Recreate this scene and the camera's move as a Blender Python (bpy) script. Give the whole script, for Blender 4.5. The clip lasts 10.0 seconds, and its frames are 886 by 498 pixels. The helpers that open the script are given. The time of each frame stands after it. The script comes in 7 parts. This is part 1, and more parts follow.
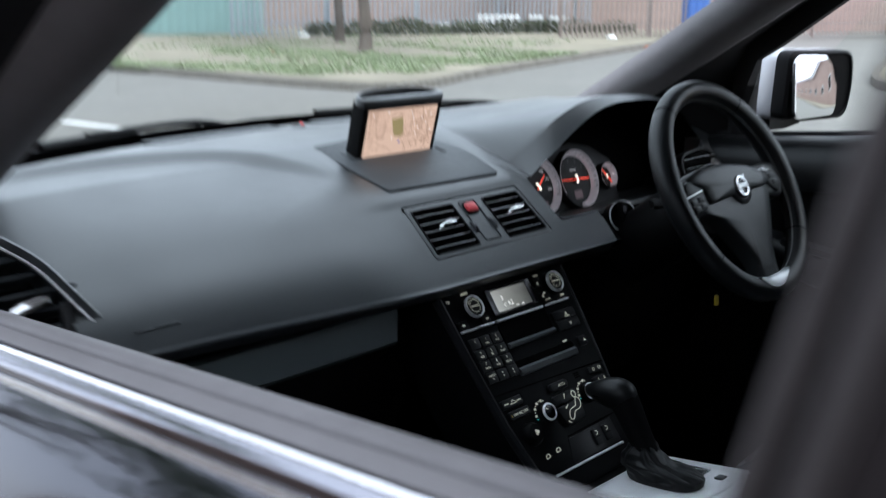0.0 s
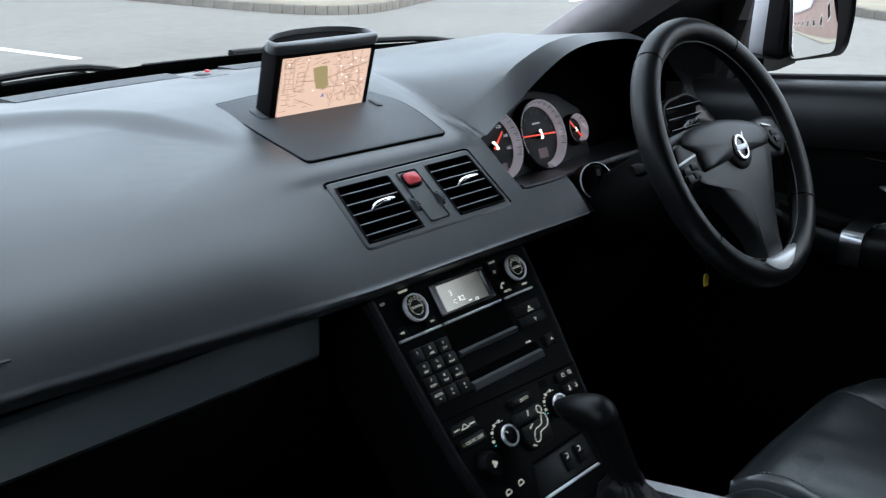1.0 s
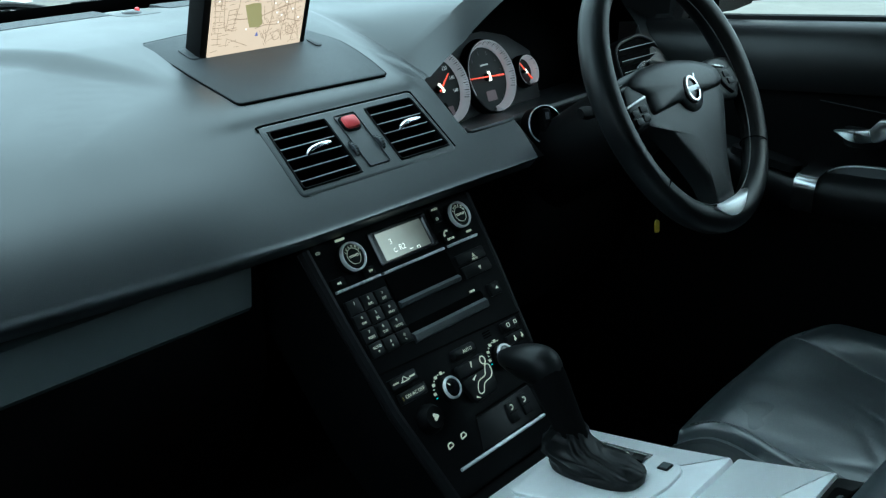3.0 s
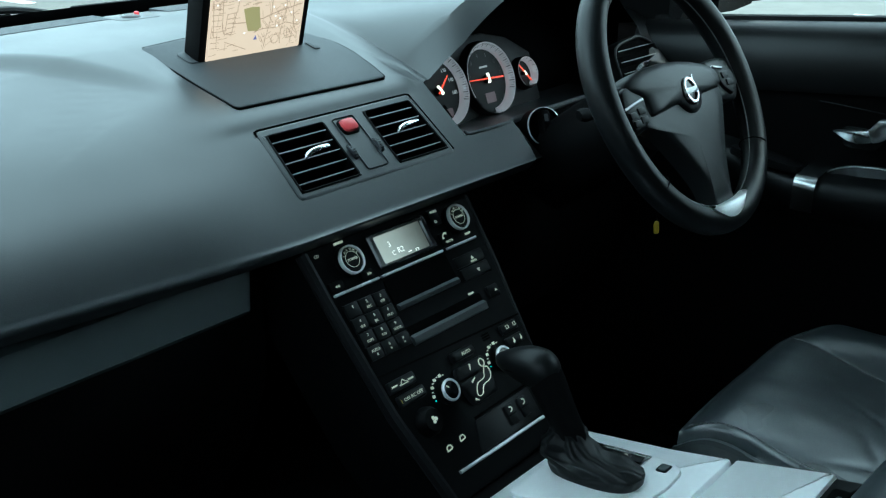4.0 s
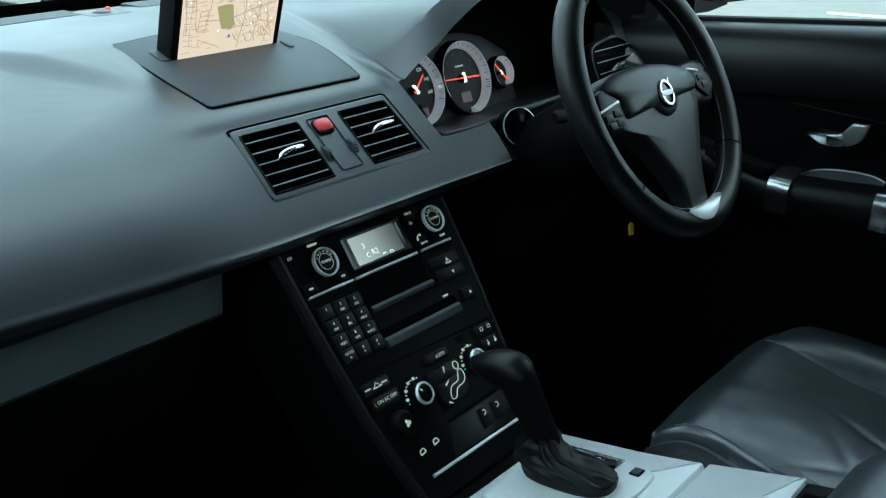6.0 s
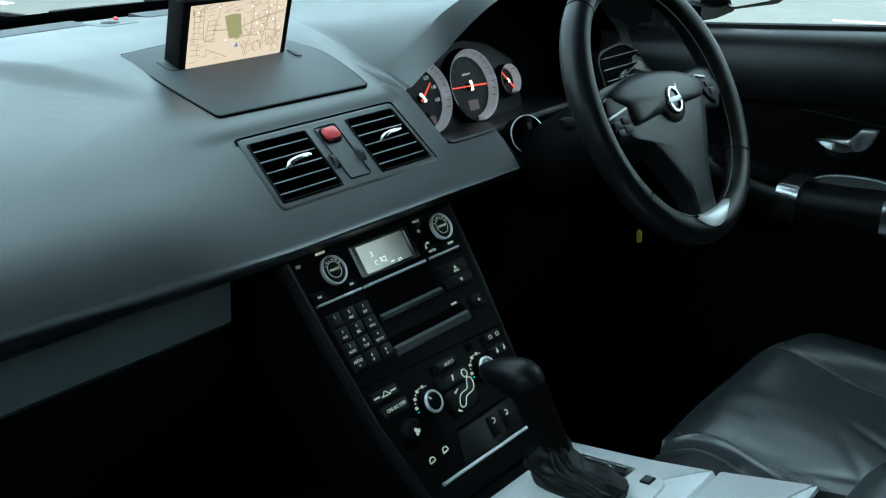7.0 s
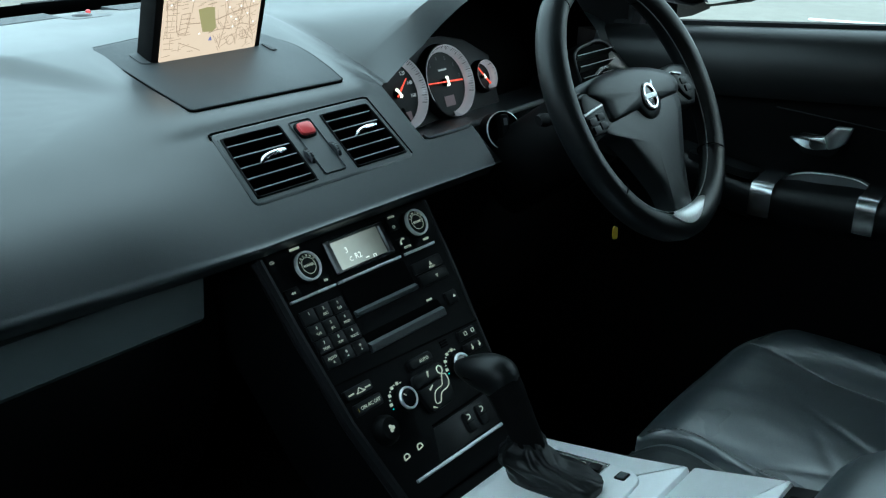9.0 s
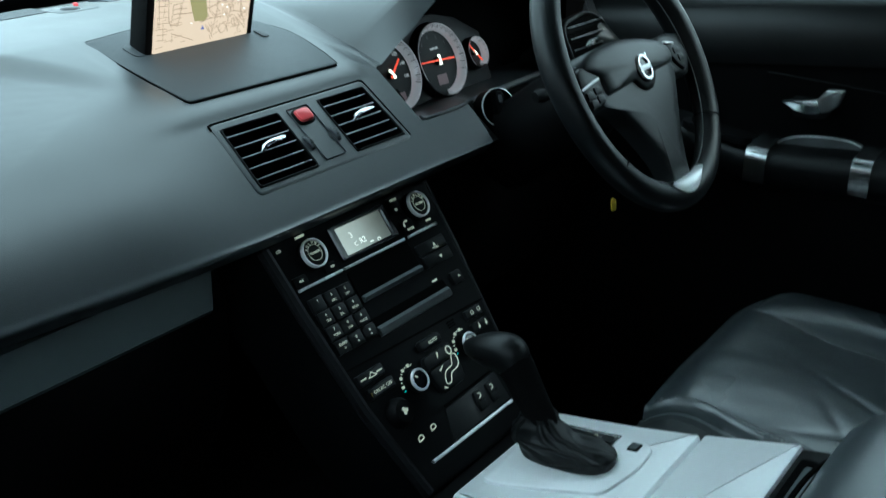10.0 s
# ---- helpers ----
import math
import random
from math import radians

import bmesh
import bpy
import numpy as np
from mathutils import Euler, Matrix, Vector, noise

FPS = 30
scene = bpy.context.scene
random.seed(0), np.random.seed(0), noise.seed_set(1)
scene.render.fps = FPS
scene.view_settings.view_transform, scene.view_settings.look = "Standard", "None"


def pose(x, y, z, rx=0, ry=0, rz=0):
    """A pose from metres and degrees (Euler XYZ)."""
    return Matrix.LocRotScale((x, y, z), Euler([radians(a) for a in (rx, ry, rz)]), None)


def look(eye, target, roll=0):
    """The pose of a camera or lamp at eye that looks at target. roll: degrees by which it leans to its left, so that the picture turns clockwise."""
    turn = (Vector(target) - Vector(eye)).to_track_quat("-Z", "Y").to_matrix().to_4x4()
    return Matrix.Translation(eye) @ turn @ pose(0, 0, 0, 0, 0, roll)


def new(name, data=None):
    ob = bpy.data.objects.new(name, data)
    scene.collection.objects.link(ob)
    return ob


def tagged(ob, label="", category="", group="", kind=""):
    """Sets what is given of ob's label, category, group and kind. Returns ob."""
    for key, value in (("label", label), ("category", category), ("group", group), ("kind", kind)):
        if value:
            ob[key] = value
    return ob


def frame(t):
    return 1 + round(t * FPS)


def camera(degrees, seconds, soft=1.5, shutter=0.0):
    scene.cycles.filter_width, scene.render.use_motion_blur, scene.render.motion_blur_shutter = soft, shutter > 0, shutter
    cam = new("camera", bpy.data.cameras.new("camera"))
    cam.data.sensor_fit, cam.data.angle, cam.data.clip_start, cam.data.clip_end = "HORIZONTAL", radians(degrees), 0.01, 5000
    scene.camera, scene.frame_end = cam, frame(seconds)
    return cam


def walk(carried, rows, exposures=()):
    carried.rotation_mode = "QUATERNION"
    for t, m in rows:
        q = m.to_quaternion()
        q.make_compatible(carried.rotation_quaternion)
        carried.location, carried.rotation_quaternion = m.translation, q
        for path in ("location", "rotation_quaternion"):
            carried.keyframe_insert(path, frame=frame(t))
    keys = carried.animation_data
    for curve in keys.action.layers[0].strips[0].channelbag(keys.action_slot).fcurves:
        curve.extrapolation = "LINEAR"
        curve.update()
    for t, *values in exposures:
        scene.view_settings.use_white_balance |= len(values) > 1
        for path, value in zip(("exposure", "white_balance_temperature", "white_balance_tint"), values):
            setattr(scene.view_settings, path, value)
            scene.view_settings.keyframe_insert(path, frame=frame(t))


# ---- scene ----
cam = camera(46.8, 10.0, soft=1.25, shutter=0.8)
PATH = [
    (0, (-1.099, -0.925, 1.431), (0.287, 0.43, 0.938), 0.3),
    (0.1, (-1.065, -0.864, 1.428), (0.337, 0.463, 0.905), 1.4),
    (0.2, (-1.041, -0.823, 1.436), (0.375, 0.484, 0.901), 1.2),
    (0.3, (-1.01, -0.819, 1.447), (0.395, 0.491, 0.891), 1.8),
    (0.5, (-0.968, -0.771, 1.438), (0.467, 0.482, 0.829), 2.9),
    (0.7, (-0.917, -0.748, 1.423), (0.506, 0.514, 0.804), 1.2),
    (1, (-0.865, -0.737, 1.426), (0.546, 0.531, 0.792), 0.4),
    (1.5, (-0.834, -0.732, 1.414), (0.573, 0.519, 0.739), 0.4),
    (2, (-0.822, -0.727, 1.408), (0.596, 0.49, 0.697), 1.2),
    (3.5, (-0.813, -0.734, 1.414), (0.617, 0.457, 0.681), 0.6),
    (4, (-0.811, -0.736, 1.416), (0.612, 0.463, 0.684), 0.5),
    (4.5, (-0.812, -0.733, 1.417), (0.616, 0.465, 0.692), 0.6),
    (5, (-0.809, -0.729, 1.415), (0.623, 0.463, 0.687), 0.7),
    (5.5, (-0.801, -0.732, 1.419), (0.641, 0.44, 0.681), 1.0),
    (5.7, (-0.803, -0.731, 1.424), (0.649, 0.424, 0.676), 1.5),
    (7, (-0.804, -0.727, 1.421), (0.645, 0.445, 0.693), 1.0),
    (7.5, (-0.801, -0.728, 1.419), (0.649, 0.439, 0.688), 1.1),
    (8, (-0.799, -0.73, 1.418), (0.661, 0.422, 0.684), 1.5),
    (8.5, (-0.798, -0.729, 1.418), (0.674, 0.407, 0.682), 1.5),
    (9, (-0.799, -0.727, 1.419), (0.674, 0.409, 0.686), 1.6),
    (9.5, (-0.802, -0.728, 1.421), (0.669, 0.411, 0.685), 1.4),
    (10, (-0.812, -0.708, 1.428), (0.665, 0.391, 0.646), -0.5),
]
EXPOSURES = [(0.0, 1.50, 6000, 12), (0.6, 1.74, 6000, 12), (1.0, 1.82, 6000, 12), (2.0, 1.90, 5700, -1), (3.2, 1.92, 5350, -13), (10.0, 1.94, 5480, -11)]
walk(cam, [(t, look(eye, target, roll)) for t, eye, target, roll in PATH], EXPOSURES)

# ---- world, sun ----
world = bpy.data.worlds.new("overcast_sky")
scene.world = world
world.use_nodes = True
wn = world.node_tree
sky = wn.nodes.new("ShaderNodeTexSky")
sky.sky_type, sky.sun_disc = "NISHITA", False
sky.sun_elevation, sky.sun_rotation = radians(50), radians(150)
sky.dust_density, sky.air_density, sky.ozone_density = 4.0, 1.0, 1.0
pale = wn.nodes.new("ShaderNodeMix")
pale.data_type = "RGBA"
pale.inputs[0].default_value = 0.75
wn.links.new(sky.outputs[0], pale.inputs[6])
pale.inputs[7].default_value = (9.0, 9.6, 10.2, 1)
wn.links.new(pale.outputs[2], wn.nodes["Background"].inputs[0])
wn.nodes["Background"].inputs[1].default_value = 0.10
sun = new("sun", bpy.data.lights.new("sun", "SUN"))
sun.data.energy, sun.data.angle, sun.data.color = 1.0, radians(30), (1.0, 0.97, 0.93)
sun.matrix_basis = look((0, 0, 20), (6.4, 11.0, -1.0))


# ---- materials ----
def mat(name, color, rough=0.5, metal=0.0, spec=0.5, coat=0.0, vary=0.15, scale=40.0, bump=0.0, bump_scale=400.0, glow=None, glow_power=1.0, wear=0.0, stretch=(1, 1, 1)):
    """A surface with colour variation at two scales, uneven gloss and fine relief."""
    m = bpy.data.materials.new(name)
    m.use_nodes = True
    nt = m.node_tree
    p = nt.nodes["Principled BSDF"]
    p.inputs["Metallic"].default_value = metal
    p.inputs["Specular IOR Level"].default_value = spec
    p.inputs["Coat Weight"].default_value = coat
    p.inputs["Coat Roughness"].default_value = 0.04 if metal > 0.5 else 0.36
    co = nt.nodes.new("ShaderNodeTexCoord")
    mp = nt.nodes.new("ShaderNodeMapping")
    mp.inputs["Scale"].default_value = stretch
    nt.links.new(co.outputs["Object"], mp.inputs[0])
    n1 = nt.nodes.new("ShaderNodeTexNoise")
    n1.inputs["Scale"].default_value, n1.inputs["Detail"].default_value = scale, 6
    n2 = nt.nodes.new("ShaderNodeTexNoise")
    n2.inputs["Scale"].default_value, n2.inputs["Detail"].default_value = scale * 0.13, 3
    for n in (n1, n2):
        nt.links.new(mp.outputs[0], n.inputs["Vector"])
    add = nt.nodes.new("ShaderNodeMath")
    add.operation = "ADD"
    nt.links.new(n1.outputs["Fac"], add.inputs[0])
    nt.links.new(n2.outputs["Fac"], add.inputs[1])
    rng = nt.nodes.new("ShaderNodeMapRange")
    rng.inputs["From Min"].default_value, rng.inputs["From Max"].default_value = 0.6, 1.4
    rng.inputs["To Min"].default_value, rng.inputs["To Max"].default_value = 1 - vary, 1 + vary
    nt.links.new(add.outputs[0], rng.inputs["Value"])
    mul = nt.nodes.new("ShaderNodeMix")
    mul.data_type, mul.blend_type = "RGBA", "MULTIPLY"
    mul.inputs[0].default_value = 1.0
    mul.inputs[6].default_value = (*color, 1)
    nt.links.new(rng.outputs[0], mul.inputs[7])
    nt.links.new(mul.outputs[2], p.inputs["Base Color"])
    rr = nt.nodes.new("ShaderNodeMapRange")
    rr.inputs["From Min"].default_value, rr.inputs["From Max"].default_value = 0.3, 0.7
    rr.inputs["To Min"].default_value, rr.inputs["To Max"].default_value = max(rough - 0.06 - wear, 0.02), rough + 0.06 + wear
    nt.links.new(n2.outputs["Fac"], rr.inputs["Value"])
    nt.links.new(rr.outputs[0], p.inputs["Roughness"])
    if bump:
        nb = nt.nodes.new("ShaderNodeTexNoise")
        nb.inputs["Scale"].default_value, nb.inputs["Detail"].default_value = bump_scale, 3
        nt.links.new(mp.outputs[0], nb.inputs["Vector"])
        b = nt.nodes.new("ShaderNodeBump")
        b.inputs["Strength"].default_value, b.inputs["Distance"].default_value = bump, 0.002
        nt.links.new(nb.outputs["Fac"], b.inputs["Height"])
        nt.links.new(b.outputs[0], p.inputs["Normal"])
    if glow:
        p.inputs["Emission Color"].default_value = (*glow, 1)
        p.inputs["Emission Strength"].default_value = glow_power
    return m


def glass(name, rough=0.0, tint=(0.92, 0.97, 0.95)):
    """Thin clear glass: mostly see-through with a mirror sheen that grows at grazing angles."""
    m = bpy.data.materials.new(name)
    m.use_nodes = True
    nt = m.node_tree
    out = nt.nodes["Material Output"]
    tr = nt.nodes.new("ShaderNodeBsdfTransparent")
    tr.inputs[0].default_value = (*tint, 1)
    gl = nt.nodes.new("ShaderNodeBsdfGlossy")
    gl.inputs["Roughness"].default_value = rough
    fr = nt.nodes.new("ShaderNodeFresnel")
    fr.inputs[0].default_value = 1.22
    mx = nt.nodes.new("ShaderNodeMixShader")
    nt.links.new(fr.outputs[0], mx.inputs[0])
    nt.links.new(tr.outputs[0], mx.inputs[1])
    nt.links.new(gl.outputs[0], mx.inputs[2])
    nt.links.new(mx.outputs[0], out.inputs[0])
    return m


M = {}
M["dash"] = mat("dash_soft_plastic", (0.0125, 0.0158, 0.0184), 0.42, spec=0.75, coat=0.52, vary=0.04, scale=60, bump=0.10, bump_scale=900)
M["dash_low"] = mat("dash_lower_plastic", (0.045, 0.050, 0.054), 0.45, spec=0.6, vary=0.1, bump=0.2, bump_scale=900)
M["lid"] = mat("speaker_lid_plastic", (0.027, 0.032, 0.037), 0.52, spec=0.5, vary=0.06, bump=0.3, bump_scale=1100)
M["trim"] = mat("grey_satin_trim", (0.060, 0.075, 0.077), 0.40, spec=0.5, vary=0.08, scale=25)
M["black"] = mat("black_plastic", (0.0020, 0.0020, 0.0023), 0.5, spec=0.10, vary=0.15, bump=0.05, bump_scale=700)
M["black_gloss"] = mat("black_gloss_plastic", (0.008, 0.008, 0.01), 0.18, spec=0.5, vary=0.1)
M["panel"] = mat("stack_panel_plastic", (0.0026, 0.0030, 0.0035), 0.5, spec=0.12, vary=0.1, bump=0.06, bump_scale=900)
M["key"] = mat("soft_key_plastic", (0.0085, 0.009, 0.010), 0.45, spec=0.25, vary=0.12, scale=90)
# near-black for gaps, and for shade painted into recesses and undersides
M["void"] = mat("shade_and_gap_black", (0.0018, 0.0018, 0.0018), 0.9, spec=0.05, vary=0.1)
M["chrome"] = mat("bright_chrome", (0.86, 0.87, 0.88), 0.16, metal=0.8, vary=0.04)
M["satin"] = mat("satin_metal", (0.86, 0.88, 0.89), 0.28, metal=0.35, vary=0.05)
M["ring"] = mat("bright_silver_ring", (0.90, 0.91, 0.92), 0.22, metal=0.25, vary=0.04)
M["airbag"] = mat("airbag_cover_plastic", (0.0105, 0.0125, 0.014), 0.46, spec=0.45, vary=0.06, scale=60, bump=0.10, bump_scale=1000)
M["alu"] = mat("brushed_aluminium_inlay", (0.93, 0.945, 0.96), 0.40, metal=0.08, spec=1.0, coat=0.4, vary=0.02, scale=30, stretch=(1, 6, 1))
M["silver_paint"] = mat("silver_plastic", (0.88, 0.90, 0.91), 0.30, metal=0.25, vary=0.04)
M["leather"] = mat("black_leather", (0.041, 0.051, 0.057), 0.32, spec=1.0, coat=0.9, vary=0.14, scale=35, bump=0.10, bump_scale=330, wear=0.05)
M["leather_rim"] = mat("steering_leather", (0.0065, 0.0078, 0.0090), 0.42, spec=0.46, vary=0.12, scale=60, bump=0.10, bump_scale=600, wear=0.04)
M["gear_leather"] = mat("black_gear_leather", (0.0030, 0.0035, 0.0040), 0.46, spec=0.34, vary=0.12, scale=60, bump=0.08, bump_scale=500)
# pale tone for the highlight painted along each vent slat
M["slat_glint"] = mat("slat_edge_highlight", (0.42, 0.43, 0.44), 0.35, spec=0.5, vary=0.15)
M["lever"] = mat("dark_satin_metal", (0.62, 0.64, 0.64), 0.28, metal=0.9, vary=0.06)
M["thread"] = mat("pale_stitching", (0.22, 0.23, 0.23), 0.8, vary=0.2)
M["bracket"] = mat("satin_metal_bracket", (0.70, 0.72, 0.73), 0.20, metal=1.0, vary=0.05)
M["dark_brick"] = mat("dark_brown_brickwork", (0.12, 0.085, 0.07), 0.9, spec=0.15, vary=0.25, scale=4, bump=0.4, bump_scale=40)
M["moulding"] = mat("glossy_window_moulding", (0.30, 0.30, 0.33), 0.10, metal=1.0, vary=0.04)
# stands in for the leather of the lever stalk lying in shade
M["stalk_shade"] = mat("shaded_stalk_black", (0.003, 0.003, 0.0033), 0.85, spec=0.08, vary=0.1, bump=0.1, bump_scale=500)
# darker, duller copy of the leather that paints shade on the seat skirts
M["seat_shade"] = mat("shaded_seat_leather", (0.020, 0.024, 0.026), 0.55, spec=0.4, vary=0.15, scale=30, bump=0.12, bump_scale=300)
M["rubber"] = mat("black_rubber", (0.02, 0.02, 0.021), 0.7, spec=0.3, vary=0.2)
M["seal"] = mat("grey_weather_strip", (0.10, 0.10, 0.11), 0.55, spec=0.4, vary=0.12, scale=25)
M["paint"] = mat("dark_metallic_lacquer", (0.046, 0.047, 0.058), 0.07, metal=1.0, coat=0.5, vary=0.03)
M["seal_dark"] = mat("brown_grey_rubber", (0.050, 0.045, 0.046), 0.6, spec=0.3, vary=0.12, scale=25)
M["seal_pale"] = mat("pale_rubber_trim", (0.125, 0.123, 0.130), 0.55, spec=0.4, vary=0.12, scale=25)
M["silver_body"] = mat("silver_metallic_paint", (0.55, 0.57, 0.59), 0.35, metal=0.55, coat=0.8, vary=0.03)
M["mirror"] = mat("mirror_glass", (0.9, 0.92, 0.93), 0.02, metal=1.0, vary=0.01)
# unseen headliner, kept dark to cut bounced light in the cabin
M["headliner"] = mat("charcoal_headliner_cloth", (0.022, 0.022, 0.023), 0.9, spec=0.1, vary=0.1, bump=0.3, bump_scale=600)
M["pillar"] = mat("pillar_cloth_trim", (0.024, 0.0205, 0.0215), 0.85, spec=0.12, vary=0.08, bump=0.08, bump_scale=700)
M["a_trim"] = mat("grey_pillar_cloth", (0.25, 0.235, 0.243), 0.8, spec=0.2, vary=0.08, bump=0.08, bump_scale=700)
M["carpet"] = mat("black_carpet", (0.005, 0.005, 0.0055), 0.95, spec=0.05, vary=0.3, bump=0.6, bump_scale=300)
M["glass"] = glass("clear_glass")
# small glow added to both prints to lift them above the dark panel
M["print"] = mat("pale_print", (0.62, 0.62, 0.52), 0.6, vary=0.1, glow=(0.9, 0.88, 0.66), glow_power=0.08)
M["print_teal"] = mat("teal_print", (0.05, 0.55, 0.5), 0.6, vary=0.1, glow=(0.05, 0.55, 0.5), glow_power=0.25)
M["red"] = mat("red_hazard_plastic", (0.72, 0.075, 0.085), 0.28, spec=0.5, vary=0.08)
M["needle"] = mat("lit_red_needle", (0.7, 0.05, 0.02), 0.5, glow=(1.0, 0.07, 0.03), glow_power=0.30, vary=0.05)
M["dial_panel"] = mat("dial_panel_plastic", (0.0066, 0.0061, 0.0072), 0.5, spec=0.34, vary=0.1)
M["door_soft"] = mat("soft_door_plastic", (0.0060, 0.0068, 0.0075), 0.42, spec=0.38, vary=0.1, bump=0.08, bump_scale=900)
M["needle_white"] = mat("lit_white_needle", (0.8, 0.8, 0.7), 0.5, glow=(1.0, 0.93, 0.75), glow_power=0.6, vary=0.05)
M["dial"] = mat("dial_face", (0.007, 0.007, 0.008), 0.6, spec=0.3, vary=0.1)
# faint glow added so that the silver rings look bright
M["dial_ring"] = mat("silver_dial_ring", (0.80, 0.78, 0.81), 0.32, metal=0.50, vary=0.06, glow=(0.75, 0.70, 0.74), glow_power=0.055)
M["dial_mark"] = mat("dial_marks", (0.3, 0.3, 0.3), 0.6, glow=(0.7, 0.7, 0.7), glow_power=0.12)
M["dial_dim"] = mat("dim_dial_numerals", (0.06, 0.06, 0.065), 0.6, vary=0.1)
M["dial_text"] = mat("dial_readout", (0.06, 0.04, 0.045), 0.5, glow=(0.3, 0.18, 0.2), glow_power=0.06)
M["radio_lcd"] = mat("radio_display_glass", (0.10, 0.11, 0.10), 0.16, spec=0.5, vary=0.35, scale=35, glow=(0.66, 0.66, 0.58), glow_power=0.09)
# glow weakens from left to right, painting in a window reflection
lcd = M["radio_lcd"].node_tree
lcd_co, lcd_split, lcd_sheen = lcd.nodes.new("ShaderNodeTexCoord"), lcd.nodes.new("ShaderNodeSeparateXYZ"), lcd.nodes.new("ShaderNodeMapRange")
lcd.links.new(lcd_co.outputs["Object"], lcd_split.inputs[0])
lcd.links.new(lcd_split.outputs[0], lcd_sheen.inputs["Value"])
for key, value in (("From Min", -0.045), ("From Max", 0.028), ("To Min", 0.16), ("To Max", 0.02)):
    lcd_sheen.inputs[key].default_value = value
lcd.links.new(lcd_sheen.outputs[0], lcd.nodes["Principled BSDF"].inputs["Emission Strength"])
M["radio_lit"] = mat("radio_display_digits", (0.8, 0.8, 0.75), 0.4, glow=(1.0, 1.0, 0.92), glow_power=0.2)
M["frit"] = mat("black_windscreen_band", (0.004, 0.004, 0.005), 0.6, spec=0.1, vary=0.1)
M["map_land"] = mat("map_land_colour", (0.3, 0.22, 0.17), 0.2, spec=0.4, vary=0.05, glow=(0.92, 0.63, 0.46), glow_power=0.26)
M["map_road"] = mat("map_street_colour", (0.1, 0.07, 0.05), 0.2, vary=0.05, glow=(0.50, 0.32, 0.22), glow_power=0.26)
M["map_park"] = mat("map_park_colour", (0.1, 0.1, 0.04), 0.2, vary=0.05, glow=(0.42, 0.33, 0.15), glow_power=0.26)
M["map_mark"] = mat("map_white_symbol", (0.6, 0.6, 0.6), 0.2, vary=0.05, glow=(1.0, 0.92, 0.85), glow_power=0.3)
M["map_blue"] = mat("map_blue_symbol", (0.1, 0.1, 0.25), 0.2, vary=0.05, glow=(0.2, 0.2, 0.45), glow_power=0.2)
M["yellow"] = mat("yellow_tag_plastic", (0.50, 0.36, 0.03), 0.5, vary=0.15)
M["asphalt"] = mat("worn_asphalt", (0.168, 0.162, 0.148), 0.85, spec=0.25, vary=0.16, scale=6, bump=0.5, bump_scale=60)
M["kerb"] = mat("concrete_kerb", (0.165, 0.150, 0.130), 0.85, spec=0.2, vary=0.25, scale=5, bump=0.4, bump_scale=60)
M["earth"] = mat("verge_soil", (0.25, 0.225, 0.175), 0.95, spec=0.1, vary=0.35, scale=1.2, bump=0.7, bump_scale=25)
M["grass"] = mat("verge_grass", (0.215, 0.262, 0.150), 0.8, spec=0.2, vary=0.3, scale=1.3)
M["weed"] = mat("dark_weed_leaf", (0.075, 0.085, 0.055), 0.8, spec=0.1, vary=0.4, scale=3)
M["tinted_glass"] = glass("grey_tinted_glass", tint=(0.80, 0.83, 0.83))
M["road_line"] = mat("white_road_paint", (0.72, 0.72, 0.70), 0.7, vary=0.12, scale=8)
M["bark"] = mat("tree_bark", (0.12, 0.10, 0.085), 0.9, spec=0.1, vary=0.3, scale=12, bump=0.8, bump_scale=50, stretch=(1, 1, 0.2))
M["leaf"] = mat("tree_leaf", (0.07, 0.11, 0.03), 0.6, vary=0.4, scale=2)
M["galv"] = mat("galvanised_steel", (0.32, 0.35, 0.38), 0.5, metal=0.35, vary=0.2, scale=3)
M["fence_rust"] = mat("brown_painted_steel", (0.26, 0.21, 0.19), 0.6, vary=0.25, scale=3)
M["teal"] = mat("teal_sheet_steel", (0.20, 0.32, 0.31), 0.6, vary=0.12, scale=1.2)
M["blue"] = mat("blue_sheet_steel", (0.05, 0.13, 0.40), 0.5, vary=0.1)
M["white_board"] = mat("white_board_paint", (0.72, 0.72, 0.72), 0.6, vary=0.1, scale=3)
M["render"] = mat("pale_brown_brickwork", (0.33, 0.24, 0.21), 0.9, spec=0.15, vary=0.18, scale=3, bump=0.4, bump_scale=30)
M["roof_slate"] = mat("grey_roof_sheet", (0.16, 0.16, 0.17), 0.7, vary=0.15, scale=2)
M["litter"] = mat("white_litter", (0.75, 0.75, 0.73), 0.6, vary=0.1)
M["litter_red"] = mat("red_brown_litter", (0.35, 0.12, 0.07), 0.7, vary=0.2)

# ---- building helpers ----
PLACE = {}


def thing(name, label, category, at=(0, 0, 0), group="", kind=""):
    """An Empty at the base of a thing, that carries its parts."""
    ob = new(name)
    ob.empty_display_size = 0.05
    ob.matrix_basis = Matrix.Translation(at)
    PLACE[ob] = ob.matrix_basis.copy()
    return tagged(ob, label, category, group, kind)


def put(name, mesh, parent, m=None, label=""):
    """Link mesh data under a parent, with its axes at m in the world."""
    m = m or Matrix.Identity(4)
    ob = new(name, mesh)
    ob.matrix_basis = m
    if parent is not None:
        ob.parent = parent
        ob.matrix_parent_inverse = PLACE[parent].inverted()
    PLACE[ob] = m.copy()
    return tagged(ob, label)


